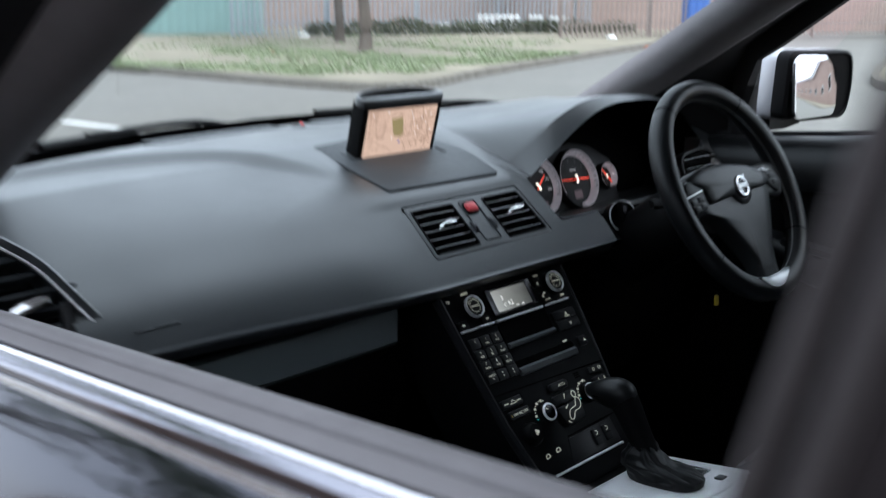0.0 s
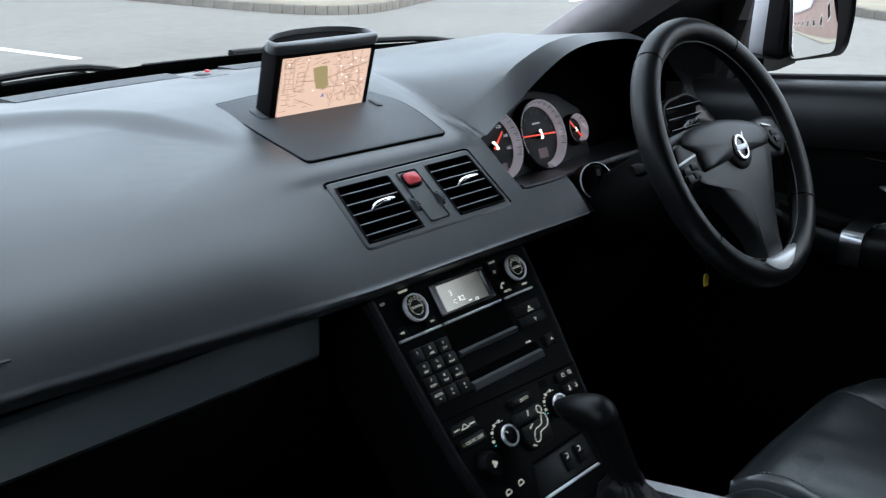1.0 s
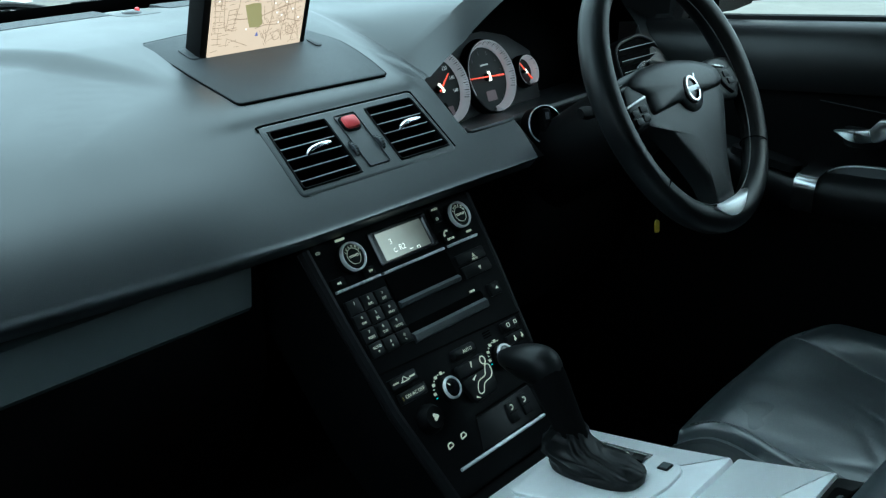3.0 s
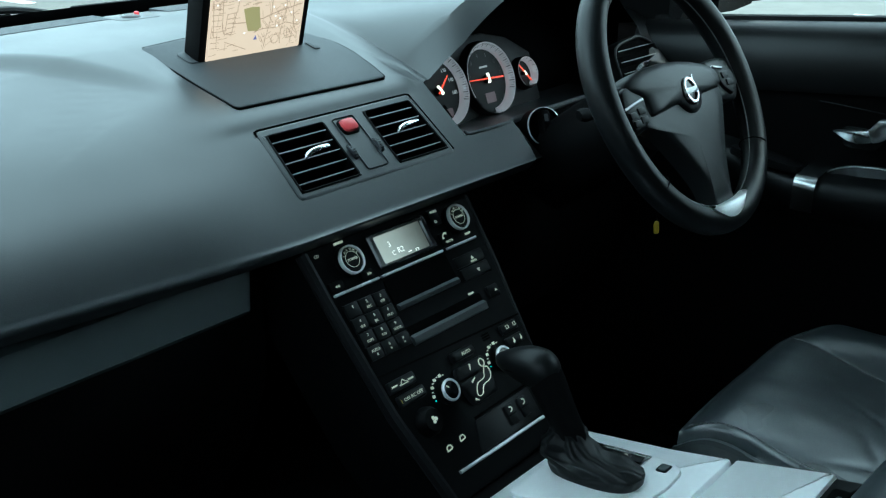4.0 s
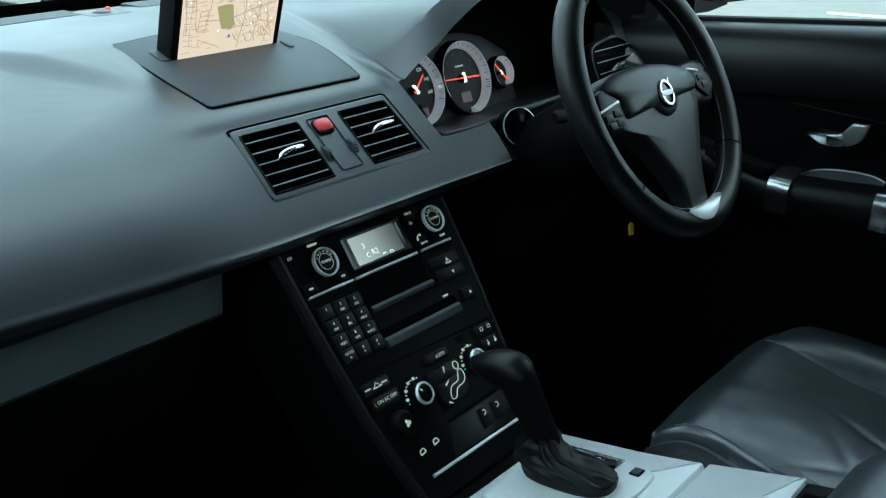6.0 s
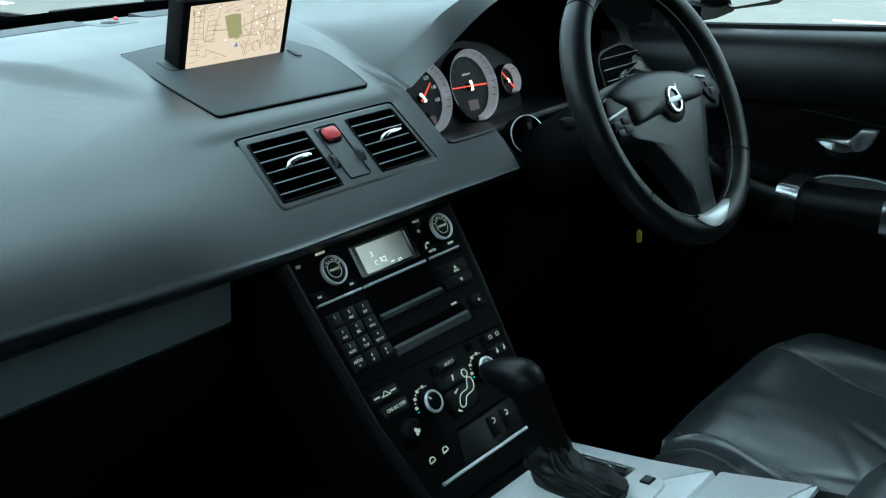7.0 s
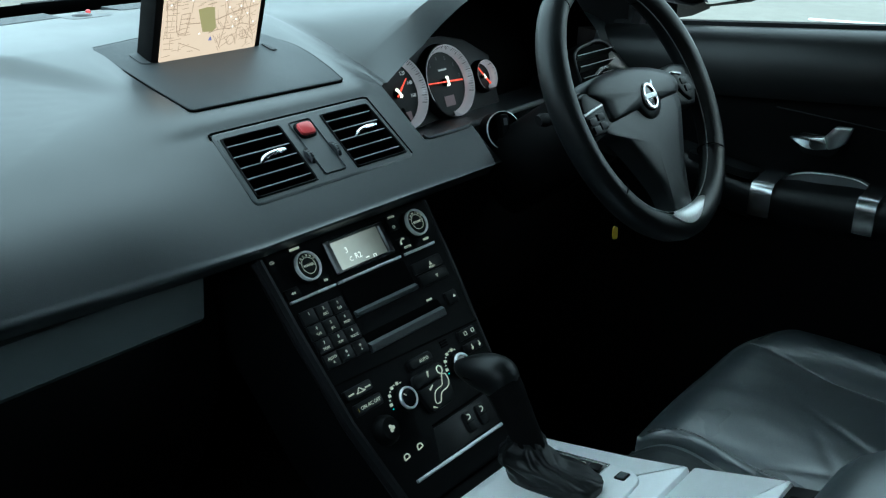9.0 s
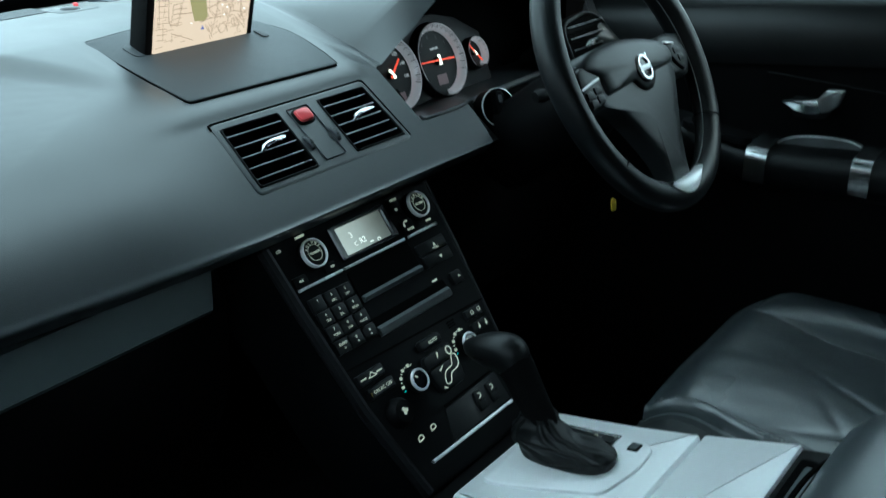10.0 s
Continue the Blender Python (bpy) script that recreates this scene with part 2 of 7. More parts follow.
def mesh_of(name, bm, material, angle=35):
    bmesh.ops.recalc_face_normals(bm, faces=bm.faces)
    for f in bm.faces:
        f.smooth = True
    lim = radians(angle)
    for e in bm.edges:
        if len(e.link_faces) == 2 and e.calc_face_angle(0) > lim:
            e.smooth = False
    me = bpy.data.meshes.new(name)
    bm.to_mesh(me)
    bm.free()
    me.materials.append(M[material])
    return me


def part(name, bm, material, parent, label="", m=None, angle=35):
    return put(name, mesh_of(name, bm, material, angle), parent, m, label)


def single(name, bm, material, label, category, kind="", m=None, group="", angle=35):
    """A thing that is one mesh."""
    return tagged(put(name, mesh_of(name, bm, material, angle), None, m), label, category, group, kind)


def rings(bm, loops, closed=True, caps=True):
    """Skin a row of equal loops of points."""
    vs = [[bm.verts.new(p) for p in loop] for loop in loops]
    n = len(loops[0])
    for a, b in zip(vs, vs[1:]):
        for i in range(n if closed else n - 1):
            j = (i + 1) % n
            bm.faces.new((a[i], a[j], b[j], b[i]))
    if caps and closed:
        bm.faces.new(vs[0][::-1])
        bm.faces.new(vs[-1])
    return vs


def rounded(pts, r, n=4):
    """A polygon with its corners rounded by r."""
    out = []
    for i, p in enumerate(pts):
        p, a, b = Vector(p), Vector(pts[i - 1]), Vector(pts[(i + 1) % len(pts)])
        da, db = (a - p), (b - p)
        k = min(r, da.length * 0.45, db.length * 0.45)
        s, e = p + da.normalized() * k, p + db.normalized() * k
        for q in range(n + 1):
            t = q / n
            out.append(tuple((1 - t) ** 2 * s + 2 * t * (1 - t) * p + t * t * e))
    return out


def rect(x0, y0, x1, y1, r=0.0, n=4):
    pts = [(x0, y0), (x1, y0), (x1, y1), (x0, y1)]
    return rounded(pts, r, n) if r else pts


def inset(pts, d):
    """A polygon drawn in towards its middle by about d."""
    n = len(pts)
    area = sum(pts[i][0] * pts[(i + 1) % n][1] - pts[(i + 1) % n][0] * pts[i][1] for i in range(n))
    sgn = 1 if area > 0 else -1
    out = []
    for i in range(n):
        p, a, b = Vector(pts[i]), Vector(pts[i - 1]), Vector(pts[(i + 1) % n])
        d1, d2 = (p - a), (b - p)
        n1 = Vector((-d1.y, d1.x)) * sgn
        n2 = Vector((-d2.y, d2.x)) * sgn
        if n1.length < 1e-9:
            n1 = n2.copy()
        if n2.length < 1e-9:
            n2 = n1.copy()
        nn = n1.normalized() + n2.normalized()
        if nn.length < 1e-6:
            nn = n1
        out.append(tuple(p + nn.normalized() * d))
    return out


def slab(bm, pts, z0, z1, bev=0.001, m=None):
    """A flat solid with a chamfered upper edge, from an outline in x, y."""
    m = m or Matrix.Identity(4)
    loops = [[(x, y, z0) for x, y in pts], [(x, y, z1 - bev) for x, y in pts]]
    if bev:
        mid = inset(pts, bev * 0.35)
        top = inset(pts, bev)
        loops += [[(x, y, z1 - bev * 0.3) for x, y in mid], [(x, y, z1) for x, y in top]]
    rings(bm, [[m @ Vector(p) for p in lo] for lo in loops])


def frame_ring(bm, outer, inner, z0, z1, bev=0.001):
    """A frame between two outlines with equally many points."""
    o2, i2 = inset(outer, bev), inset(inner, -bev)
    loops = [[(x, y, z0) for x, y in outer], [(x, y, z1 - bev) for x, y in outer], [(x, y, z1) for x, y in o2],
             [(x, y, z1) for x, y in i2], [(x, y, z1 - bev) for x, y in inner], [(x, y, z0) for x, y in inner]]
    vs = rings(bm, loops, caps=False)
    n = len(outer)
    for i in range(n):
        j = (i + 1) % n
        bm.faces.new((vs[-1][i], vs[-1][j], vs[0][j], vs[0][i]))


def box(bm, x0, x1, y0, y1, z0, z1, bev=0.002):
    slab(bm, rect(x0, y0, x1, y1, bev * 2, 2), z0, z1, bev)


def lathe(bm, prof, n=32, m=None, hollow=False):
    """Turn a profile of (radius, z) round z, closed by caps, or as a hollow ring."""
    m = m or Matrix.Identity(4)
    loops = [[m @ Vector((max(r, 1e-5) * math.cos(2 * math.pi * i / n), max(r, 1e-5) * math.sin(2 * math.pi * i / n), z)) for i in range(n)] for r, z in prof]
    if hollow:
        rings(bm, loops + [loops[0]], caps=False)
        bmesh.ops.remove_doubles(bm, verts=bm.verts, dist=1e-7)
    else:
        rings(bm, loops)


def spline(pts, per=6):
    """Points along a smooth curve through pts."""
    pts = [Vector(p) for p in pts]
    q = [pts[0] * 2 - pts[1]] + pts + [pts[-1] * 2 - pts[-2]]
    out = []
    for i in range(1, len(q) - 2):
        a, b, c, d = q[i - 1:i + 3]
        for k in range(per):
            t = k / per
            out.append(0.5 * ((2 * b) + (c - a) * t + (2 * a - 5 * b + 4 * c - d) * t * t + (3 * b - a - 3 * c + d) * t ** 3))
    out.append(pts[-1])
    return out


def tube(bm, pts, rad, n=10, flat=1.0, closed=False):
    """Sweep a round (or flattened) section along points; rad is a number or a list."""
    pts = [Vector(p) for p in pts]
    loops, up = [], Vector((0, 0, 1))
    cnt = len(pts)
    for i, p in enumerate(pts):
        a = pts[(i - 1) % cnt] if (closed or i) else pts[0]
        b = pts[(i + 1) % cnt] if (closed or i < cnt - 1) else pts[-1]
        d = (b - a).normalized()
        s = d.cross(up)
        if s.length < 1e-3:
            s = d.cross(Vector((1, 0, 0)))
        s.normalize()
        u = s.cross(d)
        r = rad[i] if isinstance(rad, (list, tuple)) else rad
        loops.append([p + s * (r * math.cos(2 * math.pi * k / n)) + u * (r * flat * math.sin(2 * math.pi * k / n)) for k in range(n)])
    if closed:
        vs = rings(bm, loops, caps=False)
        for k in range(n):
            j = (k + 1) % n
            bm.faces.new((vs[-1][k], vs[-1][j], vs[0][j], vs[0][k]))
    else:
        rings(bm, loops)


def axes(origin, x, y):
    """A pose from an origin and the directions of x and y."""
    x, y = Vector(x).normalized(), Vector(y).normalized()
    z = x.cross(y).normalized()
    y = z.cross(x)
    m = Matrix((x, y, z)).transposed().to_4x4()
    m.translation = origin
    return m


def lettering(body, size, parent, m, material="print", align="CENTER"):
    """Raised letters lying in x, y of m, in the built-in font."""
    cu = bpy.data.curves.new("lettering", "FONT")
    cu.body, cu.size, cu.align_x, cu.align_y = body, size, align, "CENTER"
    cu.extrude, cu.resolution_u = 0.0002, 2
    tmp = bpy.data.objects.new("lettering", cu)
    scene.collection.objects.link(tmp)
    bpy.context.view_layer.update()
    me = bpy.data.meshes.new_from_object(tmp.evaluated_get(bpy.context.evaluated_depsgraph_get()))
    bpy.data.objects.remove(tmp)
    bpy.data.curves.remove(cu)
    me.materials.clear()
    me.materials.append(M[material])
    return put("lettering", me, parent, m)


# ---- ground, road, verge ----
def quad_sheet(pts, z):
    bm = bmesh.new()
    bm.faces.new([bm.verts.new((x, y, z)) for x, y in pts])
    return bm


single("ground", quad_sheet([(-700, -700), (700, -700), (700, 700), (-700, 700)], 0), "asphalt", "worn pale grey asphalt road and ground", "ground", "structure")


# the corner verge: its kerb bends round the junction
CORNER = [(6.9, 40.0), (7.4, 24.0), (7.85, 16.9), (8.1, 13.5), (8.35, 11.2), (8.65, 10.2), (9.3, 9.85), (10.2, 10.1), (12.0, 10.85), (16.0, 12.1), (22.0, 14.0), (32.0, 17.2), (46.0, 21.6)]
FARSIDE = [(46.0, 15.4), (32.0, 11.0), (22.0, 7.9), (17.0, 6.3), (14.6, 5.3), (13.6, 4.2), (13.2, 2.4), (13.2, -4.0), (13.2, -40.0)]


def offset_line(line, d):
    out = []
    for i, p in enumerate(line):
        a, b = Vector(line[max(i - 1, 0)]), Vector(line[min(i + 1, len(line) - 1)])
        t = (b - a).normalized()
        out.append((p[0] - t.y * d, p[1] + t.x * d))
    return out


for ln, back in ((CORNER, ((60.0, 40.0), (40.0, 70.0), (8.0, 70.0))), (FARSIDE, ((60.0, -40.0), (60.0, 10.0)))):
    dense = [tuple(p) for p in spline([(*q, 0) for q in ln], 5)]
    dense = [(p[0], p[1]) for p in dense]
    bm = bmesh.new()
    bm.faces.new([bm.verts.new((x, y, 0.104)) for x, y in offset_line(dense, 0.11) + list(back)])
    single("verge", bm, "earth", "bare beige soil and thin moss on the roadside verge", "verge", "structure")
    kerb = thing("kerb", "row of grey concrete kerb stones beside the road", "kerb", (*dense[len(dense) // 2], 0), kind="structure")
    for p, q in zip(dense, dense[1:]):
        p, q = Vector(p), Vector(q)
        L = (q - p).length
        if (p.length > 34):
            continue
        cnt = max(1, round(L / 0.9))
        d = (q - p) / cnt
        bm = bmesh.new()
        slab(bm, rect(0.004, 0.0, d.length - 0.004, 0.125, 0.012, 2), -0.05, 0.125, 0.018)
        me = mesh_of("kerb_stone", bm, "kerb")
        for i in range(cnt):
            s = p + d * i
            put("kerb_stone", me, kerb, axes((s.x, s.y, random.uniform(-0.004, 0.004)), (d.x, d.y, 0), (-d.y, d.x, 0)))

rnd = random.Random(5)
gv, gf = [], []
dense = [(p[0], p[1]) for p in spline([(*q, 0) for q in CORNER[1:-2]], 10)]
for i in range(26000):
    k = rnd.randrange(len(dense) - 1)
    p, q = Vector(dense[k]), Vector(dense[k + 1])
    t = (q - p).normalized()
    s = p.lerp(q, rnd.random()) + Vector((-t.y, t.x)) * (2.0 + 6.5 * rnd.random() ** 0.9)
    if noise.noise((s.x * 0.45, s.y * 0.45, 1.0)) + 0.5 * noise.noise((s.x * 1.7, s.y * 1.7, 4.0)) < -0.12 + 0.05 * max(0.0, s.y - 17.0) + rnd.uniform(-0.15, 0.15):
        continue
    h, a, w = rnd.uniform(0.02, 0.08), rnd.uniform(0, 6.28), rnd.uniform(0.012, 0.03)
    n0 = len(gv)
    c, sn = math.cos(a), math.sin(a)
    lean = rnd.uniform(0.0, 0.08)
    gv += [(s.x - c * w, s.y - sn * w, 0.095), (s.x + c * w, s.y + sn * w, 0.095), (s.x - sn * lean, s.y + c * lean, 0.1 + h)]
    gf.append((n0, n0 + 1, n0 + 2))
me = bpy.data.meshes.new("grass")
me.from_pydata(gv, [], gf)
me.materials.append(M["grass"])
tagged(put("grass", me, None), "rough green grass on the roadside verge", "grass", "", "stuff")

for x0, y0, x1, y1, w in ((4.0, 9.9, 4.2, 8.6, 0.12), (4.45, 4.6, 4.5, 2.6, 0.12), (4.0, 15.5, 4.1, 13.5, 0.12), (8.93, 2.55, 9.5, 0.85, 0.10), (13.0, 9.0, 15.4, 9.6, 0.10)):
    d = Vector((x1 - x0, y1 - y0))
    bm = bmesh.new()
    slab(bm, rect(0, -w / 2, d.length, w / 2, 0.02, 2), 0.0, 0.006, 0.002)
    single("road_marking", bm, "road_line", "worn white painted line on the asphalt", "road marking", "structure", axes((x0, y0, 0.0), (d.x, d.y, 0), (-d.y, d.x, 0)))


# ---- fences and buildings beyond the verge ----
def palisade(start, end, material, label, height=2.1, pitch=0.155):
    a, b = Vector(start), Vector(end)
    d = (b - a).normalized()
    L = (b - a).length
    fence = thing("palisade_fence", label, "fence", (a.x, a.y, 0.1))
    bm = bmesh.new()
    rings(bm, [[(-0.035, 0, z), (-0.012, -0.02, z), (0.012, -0.02, z), (0.035, 0, z)] for z in (0.12, height - 0.12)] + [[(-0.004, -0.01, height), (-0.002, -0.014, height), (0.002, -0.014, height), (0.004, -0.01, height)]])
    pale = mesh_of("pale", bm, material)
    for i in range(int(L / pitch)):
        p = a + d * (i * pitch)
        put("pale", pale, fence, axes((p.x, p.y, 0), (d.x, d.y, 0), (-d.y, d.x, 0)))
    bm = bmesh.new()
    box(bm, 0, L, 0.004, 0.05, 0.0, 0.05, 0.004)
    rail = mesh_of("rail", bm, material)
    for z in (0.45, height - 0.4):
        put("rail", rail, fence, axes((a.x, a.y, z), (d.x, d.y, 0), (-d.y, d.x, 0)))
    bm = bmesh.new()
    box(bm, -0.05, 0.05, 0.055, 0.12, 0, height - 0.1, 0.006)
    post = mesh_of("post", bm, material)
    for i in range(int(L / 2.75) + 1):
        p = a + d * (i * 2.75)
        put("post", post, fence, axes((p.x, p.y, 0.05), (d.x, d.y, 0), (-d.y, d.x, 0)))
    return fence


palisade((15.6, 23.6), (26.4, 19.2), "galv", "grey galvanised palisade fence behind the verge")
palisade((22.4, 17.4), (36.0, 9.6), "fence_rust", "brown weathered palisade fence beyond the side road")


def clad_building(name, x0, y0, x1, y1, h, wall, roof, label, category, rib=0.0, deep=5.0):
    """A plain building or container on a bent plan: walls, ribs or brick courses, and a roof."""
    b = thing(name, label, category, (x0, y0, 0))
    d = Vector((x1 - x0, y1 - y0))
    L = d.length
    m = axes((x0, y0, 0), (d.x, d.y, 0), (-d.y, d.x, 0))
    bm = bmesh.new()
    box(bm, 0, L, 0, deep, 0, h, 0.03)
    part("wall", bm, wall, b, m=m)
    bm = bmesh.new()
    rings(bm, [[(x, -0.25, h + 0.004), (x, 2.5, h + 1.2), (x, 5.25, h + 0.004)] for x in (-0.2, L + 0.2)]) if roof == "roof_slate" else box(bm, -0.03, L + 0.03, -0.03, deep + 0.03, h + 0.004, h + 0.06, 0.02)
    part("roof", bm, roof, b, m=m)
    if rib:
        bm = bmesh.new()
        slab(bm, rect(0, 0, rib * 0.5, 0.03), 0.15, h - 0.15, 0)
        me = mesh_of("rib", bm, wall)
        for i in range(int(L / rib)):
            put("rib", me, b, m @ Matrix.Translation((i * rib + rib * 0.25, -0.03, 0)))
    else:
        bm = bmesh.new()
        frame_ring(bm, rect(0, 0, 1.4, 1.1), rect(0.08, 0.08, 1.32, 1.02), -0.05, 0.03, 0.01)
        fr = mesh_of("window_frame", bm, "white_board")
        bm = bmesh.new()
        slab(bm, rect(0.08, 0.08, 1.32, 1.02), 0.0, 0.012, 0)
        pn = mesh_of("pane", bm, "black_gloss")
        k = 0
        while k * 4.2 + 2.5 < L:
            mm = m @ axes((k * 4.2 + 1.0, -0.03, 1.6), (1, 0, 0), (0, 0, 1))
            w = put("window_frame", fr, b, mm)
            put("pane", pn, w, mm)
            k += 1
    return b


clad_building("shipping_container", 8.0, 27.6, 17.6, 24.9, 2.6, "teal", "teal", "teal painted steel shipping container behind the verge", "container", rib=0.28)
clad_building("brick_building", 17.5, 29.5, 31.0, 25.2, 5.5, "render", "roof_slate", "pale brown brick industrial building behind the fence", "building")
clad_building("brick_building", 26.5, 21.0, 44.0, 11.0, 5.0, "render", "roof_slate", "long low brick building beyond the side road", "building")
clad_building("brick_building", 21.0, -4.0, 16.0, -46.0, 5.0, "render", "roof_slate", "long brick building beside the road behind the car", "building")
# unseen building, added as something dark for the door skin to reflect
clad_building("brick_building", -19.0, -30.0, -17.0, 30.0, 7.0, "render", "roof_slate", "unseen long brick building added to reflect in the door skin", "building")
clad_building("blue_cabinet", 25.7, 15.35, 26.3, 15.0, 2.3, "blue", "blue", "blue painted steel cabinet beside the fence", "cabinet", rib=0.2, deep=0.5)

# white slatted panels leaning on the fence: stretches along it, with their heights
FENCE = axes((15.6, 23.6, 0.1), (10.8, -4.4, 0), (0, 0, 1))
for u0, u1, z1 in ((6.15, 7.2, 0.42), (7.46, 8.87, 0.66), (9.2, 9.68, 0.64), (9.95, 10.63, 0.60)):
    m = FENCE @ Matrix.Translation((u0, 0, 0.10))
    b = thing("slatted_panel", "white painted slatted panel standing against the fence", "panel", m.translation, "panels by the fence")
    n = max(2, round((u1 - u0) / 0.19))
    bm = bmesh.new()
    slab(bm, rect(0, 0, 0.125, z1 - 0.1, 0.01, 2), 0.02, 0.045, 0.004)
    slat = mesh_of("slat", bm, "white_board")
    for i in range(n):
        put("slat", slat, b, m @ Matrix.Translation((i * (u1 - u0 - 0.125) / (n - 1), 0, 0)))
    bm = bmesh.new()
    slab(bm, rect(0, 0, u1 - u0, 0.07, 0.01, 2), 0.046, 0.07, 0.004)
    rail = mesh_of("rail", bm, "white_board")
    for v in (z1 - 0.20, 0.06):
        put("rail", rail, b, m @ Matrix.Translation((0, v, 0)))
rnd = random.Random(8)
wv, wf = [], []
for i in range(3600):
    u = rnd.uniform(2.0, 13.0)
    tall = 0.28 + 0.35 * max(0.0, noise.noise((u * 0.9, 3.0, 0.0)) + 0.25)
    o = FENCE @ Vector((u, rnd.uniform(0.0, tall), rnd.uniform(0.08, 0.5)))
    d1 = Vector((rnd.uniform(-1, 1), rnd.uniform(-1, 1), rnd.uniform(-0.3, 1))).normalized() * rnd.uniform(0.04, 0.10)
    d2 = d1.cross(Vector((rnd.uniform(-1, 1), rnd.uniform(-1, 1), 0.3))).normalized() * 0.03
    b0 = len(wv)
    wv += [tuple(o - d1), tuple(o + d2), tuple(o + d1), tuple(o - d2)]
    wf.append((b0, b0 + 1, b0 + 2, b0 + 3))
me = bpy.data.meshes.new("weeds")
me.from_pydata(wv, [], wf)
me.materials.append(M["weed"])
tagged(put("weeds", me, None), "dark green weeds growing along the fence foot", "weeds", "", "stuff")


def tree(x, y, r, h, label):
    t = thing("tree", label, "tree", (x, y, 0.1))
    rn = random.Random(int(x * 10))
    bm = bmesh.new()
    pts = spline([(x, y, 0.05), (x + 0.03, y, 0.6), (x - 0.03, y + 0.04, 2.0), (x + 0.05, y, h * 0.55), (x, y, h)], 5)
    n = len(pts)
    tube(bm, pts, [r * (1.35 if i == 0 else 1) * (1 - 0.8 * i / n) for i in range(n)], 12)
    for k in range(7):
        a = k * 2.4
        z = h * (0.42 + 0.07 * k)
        L = h * 0.35 * (1 - 0.08 * k)
        tube(bm, spline([(x, y, z), (x + math.cos(a) * L * 0.5, y + math.sin(a) * L * 0.5, z + L * 0.35), (x + math.cos(a) * L, y + math.sin(a) * L, z + L * 0.75)], 4), [r * 0.4 * (1 - 0.1 * i) for i in range(9)], 7)
    part("trunk", bm, "bark", t)
    vs, fs = [], []
    for k in range(90):
        a, e, q = rn.uniform(0, 6.28), rn.uniform(-0.5, 1.4), rn.uniform(0.4, 1.0) ** 0.6
        c = Vector((x + math.cos(a) * math.cos(e) * h * 0.36 * q, y + math.sin(a) * math.cos(e) * h * 0.36 * q, h * 0.78 + math.sin(e) * h * 0.28 * q))
        for j in range(26):
            o = c + Vector((rn.gauss(0, 0.25), rn.gauss(0, 0.25), rn.gauss(0, 0.2)))
            d1 = Vector((rn.uniform(-1, 1), rn.uniform(-1, 1), rn.uniform(-0.6, 0.6))).normalized() * 0.09
            d2 = d1.cross(Vector((rn.uniform(-1, 1), rn.uniform(-1, 1), 1))).normalized() * 0.05
            b0 = len(vs)
            vs += [tuple(o - d1), tuple(o + d2), tuple(o + d1), tuple(o - d2)]
            fs.append((b0, b0 + 1, b0 + 2, b0 + 3))
    me = bpy.data.meshes.new("crown")
    me.from_pydata(vs, [], fs)
    me.materials.append(M["leaf"])
    put("crown", me, t)


tree(13.9, 16.15, 0.17, 6.5, "grey-brown tree trunk with a thin crown on the verge")
tree(15.9, 19.4, 0.15, 6.0, "slim grey tree on the grass verge")
# unseen tree, added so its dark crown reflects in the passenger door skin
tree(-3.4, 8.2, 0.18, 5.6, "unseen leafy green tree added to reflect in the door skin")

for x, y, s, mt in ((17.3, 22.6, 0.16, "litter"), (23.0, 16.1, 0.13, "litter"), (20.5, 13.2, 0.14, "litter_red"), (17.6, 11.3, 0.14, "litter"), (21.3, 13.0, 0.1, "litter_red")):
    bm = bmesh.new()
    bmesh.ops.create_icosphere(bm, subdivisions=2, radius=s)
    for v in bm.verts:
        v.co *= 1 + 0.5 * (noise.noise(v.co * 14 + Vector((x, y, 0))))
        v.co.z = max(v.co.z * 0.6, -0.03)
    single("litter", bm, mt, "crumpled pale rubbish lying by the kerb" if mt == "litter" else "reddish rubbish lying by the kerb", "litter", "", Matrix.Translation((x, y, 0.12 if mt == "litter" and x > 22.9 or x < 17.4 else 0.03)), "litter on the ground", angle=20)

# unseen plain wall, added to block low light at the passenger window
bm = bmesh.new()
box(bm, -1.98, -1.78, -6.0, 1.3, 0.0, 1.75, 0.02)
single("light_block_wall", bm, "dark_brick", "unseen plain dark wall added to hold side light off the cabin", "wall", kind="structure")

# ---- car shell: pillars, roof, floor ----
shell = thing("car_body", "silver car body with pillars, roof and floor pan", "car body", (0, 0, 0.25), kind="structure")


def mirrored(bm):
    """A copy of a bmesh on the other side of the car."""
    o = bm.copy()
    for v in o.verts:
        v.co.x = -v.co.x
    return o


def a_pillar():
    bm = bmesh.new()
    loops = []
    for k in range(9):
        t = k / 8
        z = 1.16 + t * 0.56
        y = -(z - 1.224) / 0.614
        ix = 0.16 * (z - 1.2)
        sec = [(0.622 - ix, 0.356 + y), (0.606 - ix, 0.30 + y), (0.618 - ix, 0.245 + y), (0.665 - ix, 0.215 + y), (0.72 - ix, 0.235 + y), (0.745 - ix, 0.31 + y), (0.70 - ix, 0.40 + y)]
        loops.append([(px, py, z) for px, py in sec])
    rings(bm, loops)
    return bm


bm = a_pillar()
part("pillar_trim", mirrored(bm), "a_trim", shell, "grey cloth-covered pillar trim", angle=80)
part("pillar_trim", bm, "a_trim", shell, "grey cloth-covered pillar trim", angle=80)


